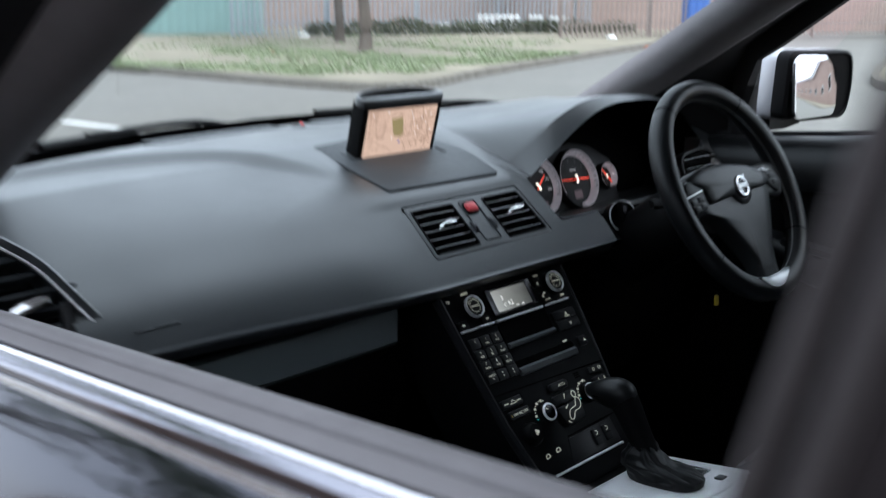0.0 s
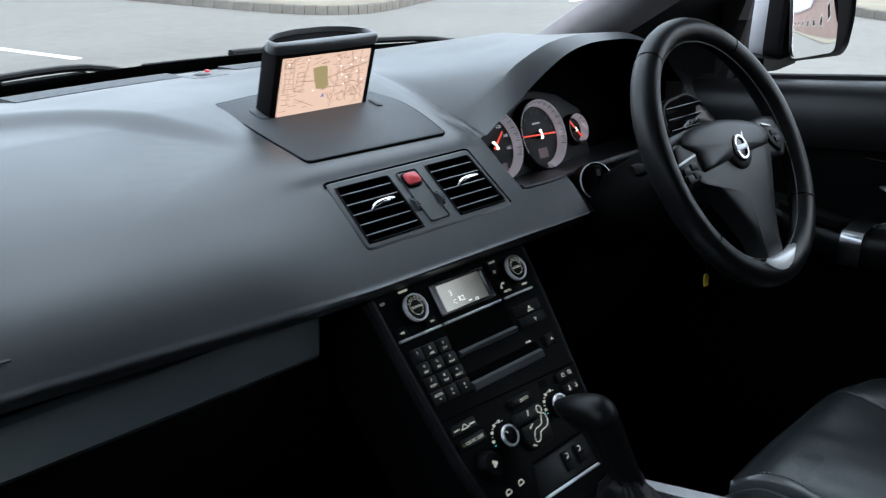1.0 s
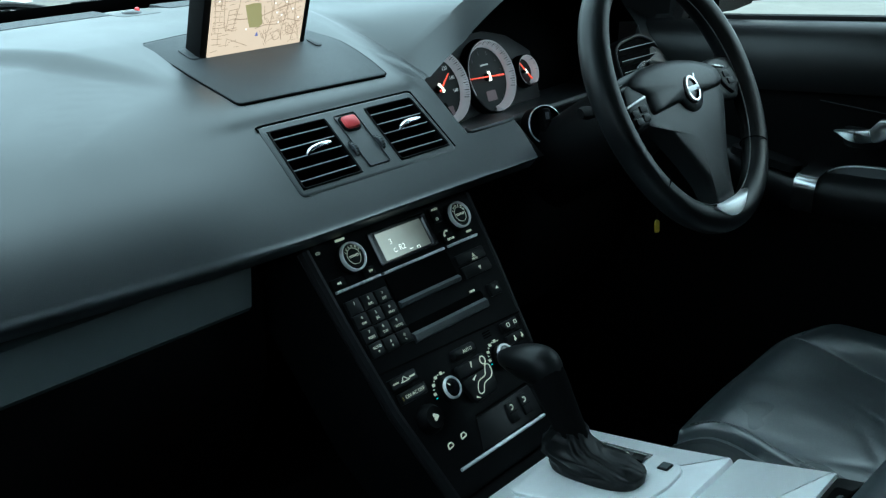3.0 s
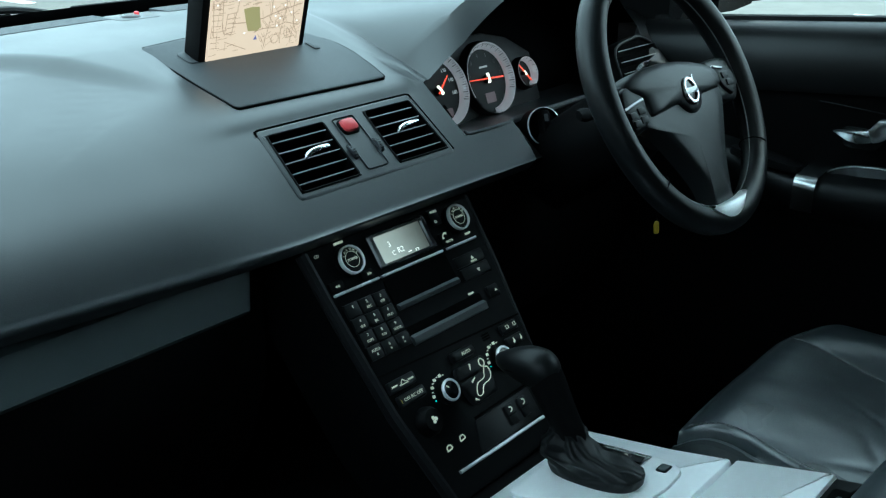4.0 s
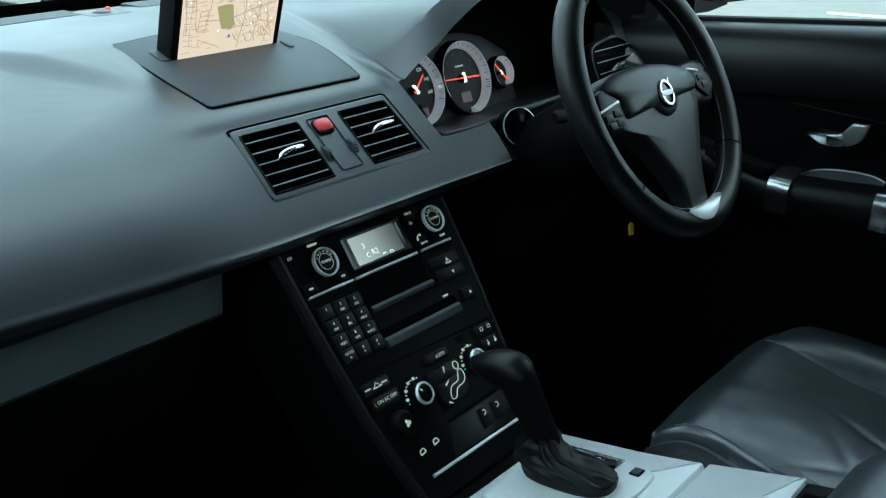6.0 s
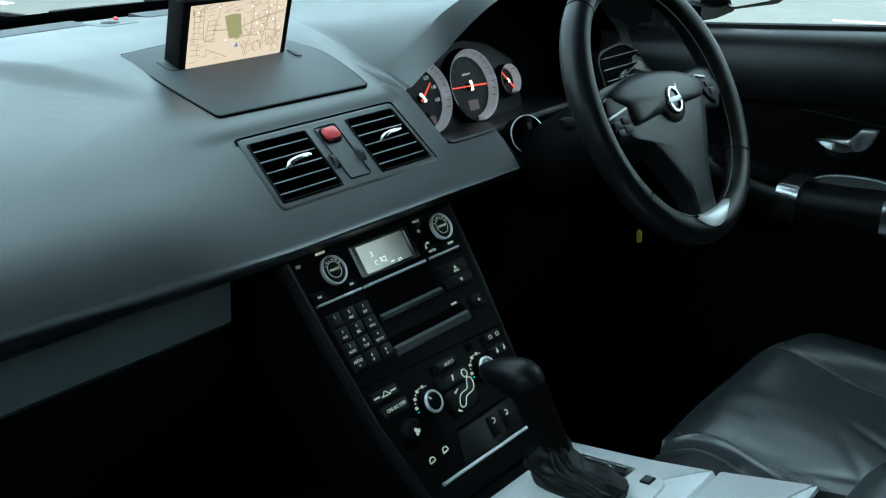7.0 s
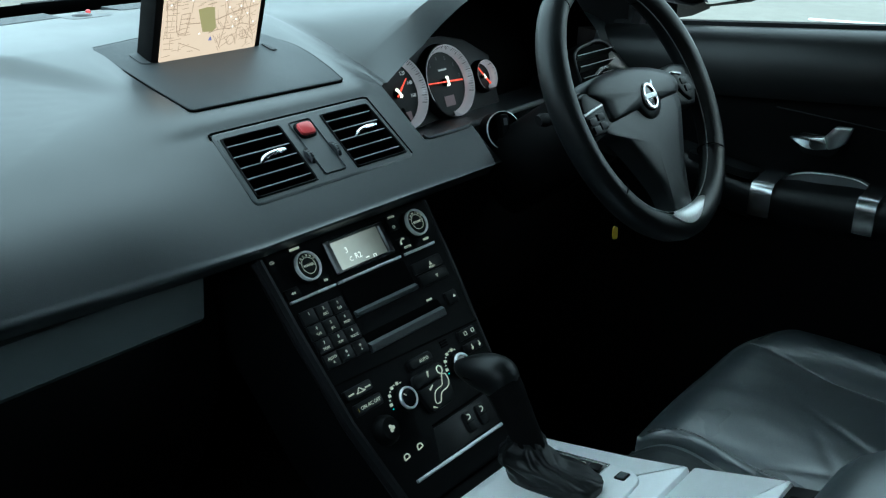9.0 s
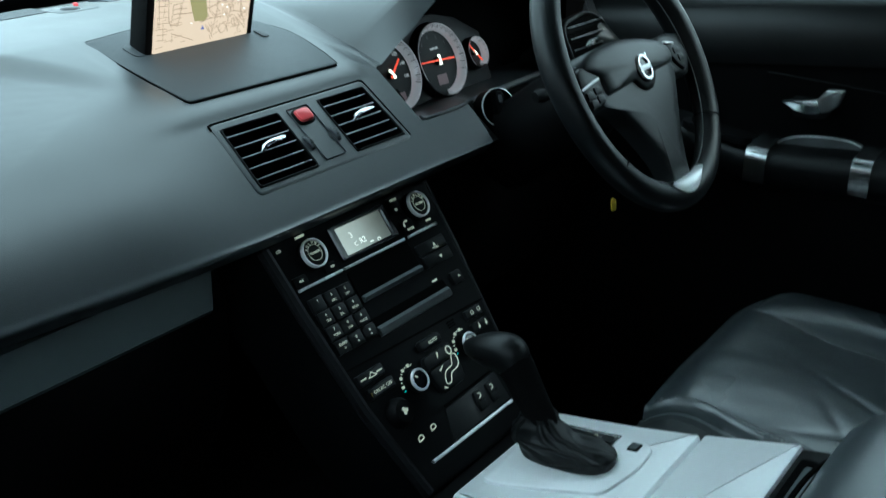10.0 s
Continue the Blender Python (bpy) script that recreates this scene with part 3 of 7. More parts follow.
def b_pillar():
    bm = bmesh.new()
    loops = []
    for z in (0.35, 0.9, 1.2, 1.36, 1.55, 1.72):
        y = -0.775 - 0.25 * (z - 1.22)
        x = 0.822 - (0.14 * max(z - 1.42, 0))
        loops.append([(x, y, z), (x - 0.045, y - 0.015, z), (x - 0.06, y - 0.09, z), (x - 0.05, y - 0.22, z), (x + 0.006, y - 0.22, z), (x + 0.004, y - 0.004, z)])
    rings(bm, loops)
    return bm


bm = b_pillar()
part("door_pillar", mirrored(bm), "pillar", shell, "dark brown-grey door pillar")
for dx, dy, r in ((0.0095, -0.0025, 0.0050), (0.0100, -0.0195, 0.0062), (-0.018, 0.001, 0.004)):
    seal = bmesh.new()
    tube(seal, [(-(0.824 + dx - 0.14 * max(z - 1.42, 0)), -0.775 - 0.25 * (z - 1.22) + dy, z) for z in np.linspace(1.0, 1.72, 12)], r, 10)
    part("door_seal", seal, "seal_dark", shell, "brown-grey rubber door seal")
part("door_pillar", bm, "pillar", shell, "dark brown-grey door pillar")
# headliner, rear bulkhead, floor and firewall close the cabin
bm = bmesh.new()
# front edge is drawn forward past the glass top to shade the dash face
rings(bm, [[(-0.768, y, z - 0.005), (-0.62, y, z), (-0.3, y, z + 0.03), (0.3, y, z + 0.03), (0.62, y, z), (0.768, y, z - 0.005), (0.775, y, z + 0.03), (0.66, y, z + 0.07), (0, y, z + 0.10), (-0.66, y, z + 0.07), (-0.775, y, z + 0.03)] for y, z in ((0.02, 1.515), (-0.10, 1.558), (-0.22, 1.59), (-0.36, 1.615), (-0.6, 1.64), (-1.2, 1.66), (-2.1, 1.64))])
part("roof", bm, "headliner", shell, "unseen headliner, kept dark and drawn forward to shade the dash")
bm = bmesh.new()
box(bm, -0.88, 0.88, -2.2, -2.1, 0.3, 1.74, 0.01)
part("rear_panel", bm, "pillar", shell)
for s in (-1, 1):
    for y0, y1, z0, z1 in ((-2.1, -1.02, 0.25, 1.235), (-2.1, -1.02, 1.59, 1.72), (-1.62, -1.54, 1.235, 1.59)):
        bm = bmesh.new()
        box(bm, min(s * 0.79, s * 0.86), max(s * 0.79, s * 0.86), y0, y1, z0, z1, 0.01)
        part("rear_side_panel", bm, "pillar", shell)
bm = bmesh.new()
box(bm, -0.86, 0.86, -2.1, 0.7, 0.24, 0.40, 0.01)
part("floor_pan", bm, "carpet", shell, "black carpeted floor")
# kick panels, and the firewall after them, take the painted shade colour
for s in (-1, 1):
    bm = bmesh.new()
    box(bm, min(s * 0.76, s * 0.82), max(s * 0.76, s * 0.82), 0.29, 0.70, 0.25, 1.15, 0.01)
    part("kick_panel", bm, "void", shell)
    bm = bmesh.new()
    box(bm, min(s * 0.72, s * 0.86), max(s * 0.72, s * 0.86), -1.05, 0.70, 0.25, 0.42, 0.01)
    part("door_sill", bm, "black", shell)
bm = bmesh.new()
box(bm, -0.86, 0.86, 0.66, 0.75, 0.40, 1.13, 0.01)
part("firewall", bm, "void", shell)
bm = bmesh.new()
rings(bm, [[(x, 0.74 - 0.42 * (x / 0.75) ** 2, 1.12), (x, 0.80 - 0.42 * (x / 0.75) ** 2, 1.11), (x, 1.0 - 0.3 * (x / 0.75) ** 2, 1.08), (x, 1.7 - 0.4 * (x / 0.8) ** 2, 0.98), (x, 1.75 - 0.4 * (x / 0.8) ** 2, 0.85), (x, 0.7 - 0.42 * (x / 0.75) ** 2, 0.85)] for x in np.linspace(-0.82, 0.82, 15)])
part("bonnet", bm, "paint", shell, "silver metallic bonnet")
bm = bmesh.new()
rings(bm, [[(x, 0.66 - 0.45 * x * x, 1.150), (x, 0.66 - 0.45 * x * x, 1.172), (x, 0.72 - 0.45 * x * x, 1.165), (x, 0.76 - 0.45 * x * x, 1.135)] for x in np.linspace(-0.74, 0.74, 21)])
part("scuttle", bm, "frit", shell, "black plastic scuttle at the windscreen base")



def pane_part(name, bm, parent, label="", inward=(0, -1, -1)):
    """A single sheet of glass whose front faces the cabin."""
    ob = part(name, bm, "glass", parent, label)
    me = ob.data
    if me.polygons[0].normal.dot(Vector(inward)) < 0:
        me.flip_normals()
    ob.visible_shadow = False
    return ob


# windscreen
ws = thing("windscreen", "clear raked windscreen with a black edge band", "windscreen", (0, 0.66, 1.17), kind="structure")
bm = bmesh.new()
loops = []
for k in range(9):
    t = k / 8
    loops.append([(x * (1 - 0.12 * t), 0.665 - 0.45 * x * x * (1 - 0.4 * t) - 0.86 * t, 1.175 + 0.465 * t) for x in np.linspace(-0.71, 0.71, 17)])
rings(bm, loops, closed=False)
g = pane_part("pane", bm, ws)
bm = bmesh.new()
rings(bm, [[(x, 0.652 - 0.45 * x * x, 1.180), (x, 0.665 - 0.45 * x * x, 1.173), (x, 0.625 - 0.45 * x * x, 1.196), (x, 0.614 - 0.45 * x * x, 1.200)] for x in np.linspace(-0.70, 0.70, 25)])
part("edge_band", bm, "frit", ws, "black printed band along the base")


def wiper(x0, x1, y_off):
    w = thing("windscreen_wiper", "black wiper resting at the base of the windscreen", "wiper", (x0, 0.7, 1.18), group="wipers")
    base = lambda x, up: (x, 0.675 - 0.45 * x * x + y_off, 1.166 + up)
    bm = bmesh.new()
    tube(bm, [base(x, 0.016) for x in np.linspace(x0, x1, 14)], 0.007, 8)
    part("blade", bm, "frit", w)
    bm = bmesh.new()
    tube(bm, spline([base(x1 + 0.12 * (1 if x1 > x0 else -1), -0.01), base(x1, 0.028), base((x0 + x1) / 2, 0.030)], 5), [0.012] * 4 + [0.009] * 7, 8, 0.6)
    part("arm", bm, "black", w)
    bm = bmesh.new()
    tube(bm, [base(x, 0.024) for x in np.linspace((x0 * 0.7 + x1 * 0.3), (x0 * 0.3 + x1 * 0.7), 8)], 0.011, 8, 0.7)
    part("bridge", bm, "black", w)


wiper(-0.56, -0.08, 0.02)
wiper(0.02, 0.55, 0.02)

# ---- dashboard ----
dash = thing("dashboard", "dark grey soft plastic dashboard with a rounded passenger pad", "dashboard", (0, 0.3, 1.0))
# profiles (y, z) from the windscreen down to the tucked lower edge, keyed across the car
HOOD = [(0.174, 1.137), (0.20, 1.163), (0.236, 1.1915), (0.306, 1.2265), (0.36, 1.2405), (0.42, 1.2430), (0.50, 1.2375), (0.57, 1.217), (0.62, 1.18), (0.66, 1.15)]
# depth and height of the crease above the steep brow, over the opening's edge
BROW = [(0.174, 0.048, 0.017), (0.20, 0.035, 0.0255), (0.24, 0.028, 0.0275), (0.29, 0.024, 0.022), (0.35, 0.021, 0.013), (0.42, 0.020, 0.0085), (0.52, 0.020, 0.0085), (0.60, 0.020, 0.009), (0.66, 0.022, 0.006)]
BROW_CURVE = [tuple(p) for p in spline(BROW, 6)]
HOOD_CURVE = [tuple(p) for p in spline([(0, *p) for p in HOOD], 6)]
# the crease that bounds the passenger pad, seen from above, with its depth
CREASE = [(-0.80, 0.32), (-0.60, 0.385), (-0.45, 0.402), (-0.345, 0.390), (-0.275, 0.362), (-0.222, 0.315), (-0.185, 0.268), (-0.157, 0.222), (-0.140, 0.18)]
CREASE_LINE = np.array([(p.x, p.y) for p in spline([(*q, 0) for q in CREASE], 14)])


NS = 14


def hood_z(x):
    return float(np.interp(x, [p[1] for p in HOOD_CURVE], [p[2] for p in HOOD_CURVE]))


def base_prof(x):
    """The profile (y, z) of the dash away from the instruments."""
    q = min(1.0, max(0.0, -0.13 - x) / 0.55)
    lip = 1.028 + 0.022 * q * q * (3 - 2 * q)
    y0 = 0.66 - 0.45 * x * x
    w = min(1.0, max(0.0, (-0.132 - x) / 0.16))
    w = w * w * (3 - 2 * w)
    k = (1.0495 - lip) / 0.984
    ly, lz = 0.015 - 0.745 * k, lip + 0.39 * k
    flat = [(0.0875, 1.1073), (0.064, 1.0886), (0.041, 1.0702), (ly + 0.007, lz + 0.0058), (ly + 0.0003, lz)]
    cy, cz = (0.111 + ly) / 2 - 0.011, (1.1255 + lz) / 2 + 0.0125
    roll = [((1 - t) ** 2 * 0.111 + 2 * t * (1 - t) * cy + t * t * ly, (1 - t) ** 2 * 1.1245 + 2 * t * (1 - t) * cz + t * t * lz) for t in (0.28, 0.52, 0.75, 0.92)] + [(ly + 0.0005, lz)]
    return [(y0, 1.172), (y0 - 0.16 * y0 / 0.66, 1.200), (0.40 * (0.4 + 0.6 * y0 / 0.66), 1.202), (0.31 * (0.4 + 0.6 * y0 / 0.66), 1.195), (0.22 - 0.03 * (1 - y0 / 0.66), 1.172 - 0.0032 * min(1.0, max(0.0, (0.150 - abs(x)) / 0.03))), (0.14, 1.146 - 0.0035 * w), (0.111, 1.1255 - 0.0010 * w)] + [(a[0] + (b[0] - a[0]) * w, a[1] + (b[1] - a[1]) * w) for a, b in zip(flat, roll)] + [(ly + 0.010, lz - 0.013)]


def hood_prof(x):
    """The profile where the instrument hood stands: top, rim, recess, lower edge and fascia."""
    at = lambda xs, v: float(np.interp(x, xs, v))
    h = hood_z(x)
    y0 = 0.66 - 0.45 * x * x
    low = at([0.262, 0.36, 0.60, 0.66], [1.0770, 1.0533, 1.056, 1.10])
    ly = at([0.262, 0.36], [0.0495, 0.112])
    k = at([0.166, 0.172, 0.62, 0.66], [0.25, 1.0, 1.0, 0.0])
    u = at([0.17, 0.24, 0.34, 0.44, 0.58, 0.68], [0.0, 0.25, 0.70, 1.0, 0.75, 0.1])
    ry = at([0.174, 0.22], [0.12, 0.10])
    inner = (ry - 0.0005 + 0.1305 * k, h - 0.0006 - 0.0144 * k)
    foot = (ly + 0.0005 + at([0.262, 0.36], [0.100, 0.074]) * k, low - at([0.262, 0.36], [0.028, 0.002]) * k)
    by, bz = at([0.264, 0.30], [-0.0013, 0.090]), at([0.264, 0.30], [1.0365, 1.030])
    fy, fz = (ly + by) / 2, (low + bz) / 2
    cy, cz = ry + at([p[0] for p in BROW_CURVE], [p[1] for p in BROW_CURVE]), h + at([p[0] for p in BROW_CURVE], [p[2] for p in BROW_CURVE])
    return [(y0, 1.172), (0.50, 1.200), (0.40, 1.202 + 0.010 * u), (0.31, 1.195 + 0.033 * u), (cy, cz), (ry, h), inner, foot, (ly, low), (fy, fz), (by * 0.84 + fy * 0.16, bz * 0.84 + fz * 0.16), (by, bz), (by + 0.010, bz - 0.013)]


def edge_prof():
    """The flat face beside the instruments, with its points at the heights of the opening's edge."""
    c = hood_prof(0.174)
    on_face = lambda v: (0.1105 + 0.782 * v, 1.1256 + 0.623 * v)
    return c[:5] + [on_face(0.0133), on_face(-0.020), on_face(-0.050), on_face(-0.078)] + [on_face(-0.110), on_face(-0.137), (-0.0013, 1.0365), (0.0087, 1.0235)]


def profile(x):
    hooded = 0.138 < x < 0.665
    if x <= 0.138 or x > 0.70:
        c = base_prof(x)
    elif x <= 0.164:
        w = (x - 0.138) / 0.026
        c = [tuple(a + (b - a) * w for a, b in zip(p, q)) for p, q in zip(base_prof(0.138), edge_prof())]
    elif x <= 0.66:
        c = hood_prof(x)
    else:
        w = (x - 0.66) / 0.04
        c = [tuple(a + (b - a) * w for a, b in zip(p, q)) for p, q in zip(hood_prof(0.66), base_prof(0.70))]
    if hooded:
        line = [tuple(p) for p in spline([(0, *p) for p in c[:5]], NS)]
        for p, q in zip(c[4:8], c[5:9]):
            line += [(0, p[0] + (q[0] - p[0]) * t / NS, p[1] + (q[1] - p[1]) * t / NS) for t in range(1, NS + 1)]
        line += [tuple(p) for p in spline([(0, *p) for p in c[8:]], NS)][1:]
    else:
        line = [tuple(p) for p in spline([(0, *p) for p in c], NS)]
        ease = min(1.0, max(0.0, (-0.130 - x) / 0.10))
        if ease > 0:
            soft = np.array(line)
            for _ in range(160):
                soft[3 * NS:10 * NS] += 0.5 * ((soft[3 * NS - 1:10 * NS - 1] + soft[3 * NS + 1:10 * NS + 1]) / 2 - soft[3 * NS:10 * NS])
            ease = ease * ease * (3 - 2 * ease)
            line = [tuple(np.array(p) * (1 - ease) + q * ease) for p, q in zip(line, soft)]
    out = []
    for _, y, z in line:
        if x < -0.12 and y > 0.03:
            d = CREASE_LINE - np.array((x, y))
            i = int(np.argmin((d * d).sum(1)))
            a, b = CREASE_LINE[max(i - 1, 0)], CREASE_LINE[min(i + 1, len(CREASE_LINE) - 1)]
            t = b - a
            side = t[0] * (y - CREASE_LINE[i][1]) - t[1] * (x - CREASE_LINE[i][0])
            s = float(np.sqrt((d[i] ** 2).sum()))
            if side < 0:
                fade = min(1.0, max(0.0, (len(CREASE_LINE) - 1 - i) / 46))
                fade = fade * fade * (3 - 2 * fade)
                w = min(1.0, s / 0.034)
                w = w * w * (3 - 2 * w)
                far = min(1.0, max(0.0, s - 0.034) / 0.26)
                w *= 1 - far * far * (3 - 2 * far)
                low = min(1.0, max(0.0, y - 0.03) / 0.20)
                z -= 0.012 * fade * w * low * low * (3 - 2 * low)
        out.append((x, y, z))
    return out


XS = sorted(set([round(v, 4) for v in list(np.linspace(-0.76, -0.63, 10)) + list(np.linspace(-0.62, -0.15, 86)) + [-0.145, -0.1225, -0.08, -0.04, 0.0, 0.04, 0.08, 0.1225, 0.138] + [0.145, 0.152, 0.159, 0.164, 0.166, 0.169] + list(np.linspace(0.174, 0.236, 9)) + list(np.linspace(0.239, 0.269, 16)) + list(np.linspace(0.276, 0.66, 44)) + [0.67, 0.68, 0.70, 0.72, 0.74, 0.76]]))
bm = bmesh.new()
grid = [[bm.verts.new(p) for p in profile(x)] for x in XS]
for i in range(len(XS) - 1):
    xm = (XS[i] + XS[i + 1]) / 2
    for j in range(len(grid[0]) - 1):
        if abs(xm) < 0.1225 and 6 * NS <= j < 9 * NS:
            continue
        if XS[i + 1] <= -0.632 and 5.7 * NS <= j < 11 * NS:
            continue
        f = bm.faces.new((grid[i][j], grid[i + 1][j], grid[i + 1][j + 1], grid[i][j + 1]))
        # instrument recess and driver-side lower face get their shade painted near-black
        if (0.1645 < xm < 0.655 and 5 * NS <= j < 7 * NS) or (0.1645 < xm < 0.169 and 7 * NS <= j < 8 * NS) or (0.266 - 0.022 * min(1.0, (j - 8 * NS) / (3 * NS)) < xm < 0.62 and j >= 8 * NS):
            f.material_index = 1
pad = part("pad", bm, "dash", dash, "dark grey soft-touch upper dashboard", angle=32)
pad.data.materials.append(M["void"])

# small unreadable embossed caption at the lower edge of the passenger pad
FACE = axes((0, 0.1105, 1.1256), (1, 0, 0), (0, 0.782, 0.623))
for x0, x1 in ((-0.5865, -0.566), (-0.562, -0.534)):
    bm = bmesh.new()
    box(bm, x0, x1, -0.0934, -0.0912, 0.0, 0.0075, 0.0002)
    part("caption_bar", bm, "dash", dash, "embossed caption bar", FACE)

# demister grilles and light sensor on the top
for x0, x1 in ((-0.31, -0.058), (0.03, 0.16)):
    bm = bmesh.new()
    rings(bm, [[(x, yy - 0.25 * x * x, z) for yy, z in ((0.465, 1.1965), (0.4665, 1.2034), (0.512, 1.2030), (0.5135, 1.1955))] for x in np.linspace(x0, x1, 14)])
    part("demister_outlet", bm, "lid", dash, "flush dark demister outlet strip")
bm = bmesh.new()
slab(bm, rect(-0.062, 0.438, 0.002, 0.488, 0.012), 1.197, 1.2038, 0.001)
sens = part("light_sensor", bm, "dash", dash, "small domed light sensor with a red lens")
bm = bmesh.new()
lathe(bm, [(0.014, 0), (0.0125, 0.002), (0.008, 0.0035), (0.0, 0.004)], 20, Matrix.Translation((-0.034, 0.460, 1.2030)))
put("sensor_dome", mesh_of("sensor_dome", bm, "black_gloss"), sens)
bm = bmesh.new()
lathe(bm, [(0.0035, 0), (0.0032, 0.004), (0.0, 0.0055)], 12, Matrix.Translation((-0.016, 0.473, 1.2030)))
put("red_lens", mesh_of("red_lens", bm, "red"), sens)

# lid round the pop-up screen
LID = axes((0, 0.14, 1.1468), (1, 0, 0), (0, 0.167, 0.047))
bm = bmesh.new()
outl = rounded([(-0.1195, 0.002), (0.111, -0.002), (0.120, 0.03), (0.1265, 0.07), (0.126, 0.10), (0.108, 0.140), (0.065, 0.166), (0.0, 0.176), (-0.060, 0.178), (-0.128, 0.170), (-0.1275, 0.12), (-0.1245, 0.06)], 0.006, 3)
slab(bm, outl, -0.004, 0.0020, 0.0010)
part("screen_lid", bm, "lid", dash, "darker flat grained lid with a thin gap round it", LID)
bm = bmesh.new()
slab(bm, inset(outl, -0.0018), -0.006, 0.0012, 0.0)
part("lid_gap", bm, "void", dash, m=LID)

# centre vents with the hazard switch between
VENT = axes((0, 0.1105, 1.1256), (1, 0, 0), (0, 0.782, 0.623))


def vent_surround():
    bm = bmesh.new()
    o = rounded([(-0.1215, 0.002), (-0.1275, -0.095), (0.1275, -0.095), (0.1235, 0.002)], 0.008, 4)
    o_in = inset(o, 0.0025)
    groove = inset(o, 0.004)
    up = lambda pts, z: [(x, y, z) for x, y in pts]
    rings(bm, [up(o, -0.006), up(o, 0.0004), up(o_in, 0.0016), up(groove, 0.0014)], caps=False)
    return bm


part("vent_surround", vent_surround(), "dash", dash, "thin raised border round the vents", VENT)
bm = bmesh.new()
tube(bm, [(-0.123, -0.004, 0.0004), (-0.1225, 0.002, 0.0006), (-0.118, 0.0032, 0.0006), (0.0, 0.0032, 0.0006), (0.119, 0.0032, 0.0006), (0.1245, 0.001, 0.0006), (0.1255, -0.02, 0.0006), (0.1285, -0.09, 0.0004)], 0.0011, 6)
part("panel_gap", bm, "void", dash, m=VENT)
# face plate pieces that leave the two openings free
bm = bmesh.new()
VZ = 0.0014
slab(bm, [(-0.118, -0.0065), (0.119, -0.0065), (0.1195, -0.002), (-0.118, -0.002)], -0.006, VZ, 0)
slab(bm, [(-0.1235, -0.0915), (0.1235, -0.0915), (0.1235, -0.0875), (-0.1235, -0.0875)], -0.006, VZ, 0)
slab(bm, [(-0.1175, -0.0065), (-0.1235, -0.0875), (-0.1205, -0.0875), (-0.1145, -0.0065)][::-1], -0.006, VZ, 0)
slab(bm, [(0.1165, -0.0065), (0.1205, -0.0875), (0.1235, -0.0875), (0.1195, -0.0065)][::-1], -0.006, VZ, 0)
slab(bm, [(-0.0285, -0.0065), (-0.0305, -0.0875), (0.0325, -0.0875), (0.0345, -0.0065)], -0.02, VZ, 0)
plate = part("vent_plate", bm, "dash", dash, m=VENT)


def vent(name, x0, x1, x0b, x1b, wheel_x, side):
    v = part(name, (lambda b: (frame_ring(b, rounded([(x0, -0.0065), (x0b, -0.0875), (x1b, -0.0875), (x1, -0.0065)], 0.006, 4), inset(rounded([(x0, -0.0065), (x0b, -0.0875), (x1b, -0.0875), (x1, -0.0065)], 0.006, 4), 0.0025), -0.035, 0.0032, 0.001), b)[1])(bmesh.new()), "black", dash, "black air vent with level slats", VENT)
    bm = bmesh.new()
    slab(bm, [(x0, -0.0065), (x0b, -0.0875), (x1b, -0.0875), (x1, -0.0065)], -0.05, -0.034, 0)
    put("duct", mesh_of("duct", bm, "void"), v, VENT)
    for k in range(5):
        t = (k + 0.78) / 5.56
        y = -0.0065 - 0.081 * t
        a, b = x0 + (x0b - x0) * t + 0.0015, x1 + (x1b - x1) * t - 0.0015
        bm = bmesh.new()
        rings(bm, [[(x, y - 0.0008, -0.001), (x, y + 0.0014, 0.0), (x, y - 0.005, -0.024), (x, y - 0.0065, -0.024)] for x in (a, b)])
        put("slat", mesh_of("slat", bm, "black"), v, VENT)
        # thin pale tube draws the highlight on the slat's front edge
        bm = bmesh.new()
        tube(bm, [Vector((a, y + 0.0006, 0.0)), Vector((b, y + 0.0006, 0.0))], 0.0007, 6)
        put("slat_highlight", mesh_of("slat_highlight", bm, "slat_glint"), v, VENT)
    bm = bmesh.new()
    cx = (x0 + x1 + x0b + x1b) / 4 + 0.006
    tube(bm, spline([(cx - 0.018, -0.0470, 0.002), (cx - 0.012, -0.0440, 0.0060), (cx, -0.0425, 0.0075), (cx + 0.018, -0.0418, 0.0070)], 4), [0.0018, 0.0024] + [0.0029] * 9 + [0.0026, 0.0018], 8)
    put("vent_tab", mesh_of("vent_tab", bm, "chrome"), v, VENT, "chrome vent tab")
    bm = bmesh.new()
    lathe(bm, [(0.011, -0.003), (0.012, -0.002), (0.012, 0.002), (0.011, 0.003)], 24)
    th = put("thumbwheel", mesh_of("thumbwheel", bm, "dash_low"), dash, VENT @ axes((wheel_x, -0.056, -0.005), (0, 1, 0), (0, 0, 1)))
    for k in range(9):
        bm = bmesh.new()
        a = radians(20 + k * 17)
        box(bm, -0.0007, 0.0007, 0.0119, 0.0126, -0.002, 0.002, 0.0002)
        put("ridge", mesh_of("ridge", bm, "key"), th, VENT @ axes((wheel_x, -0.056, -0.005), (0, 1, 0), (0, 0, 1)) @ pose(0, 0, 0, 0, 0, a * 57.3 - 90))


vent("centre_vent", -0.1145, -0.0285, -0.1205, -0.0305, -0.0205, -1)
vent("centre_vent", 0.0345, 0.1165, 0.0325, 0.1205, 0.0215, 1)
bm = bmesh.new()
frame_ring(bm, rect(-0.0165, -0.0835, 0.0175, -0.0075, 0.003, 2), rect(-0.0157, -0.0827, 0.0167, -0.0083, 0.003, 2), 0.0, 0.0030, 0.0004)
part("switch_panel", bm, "lid", dash, m=VENT)
bm = bmesh.new()
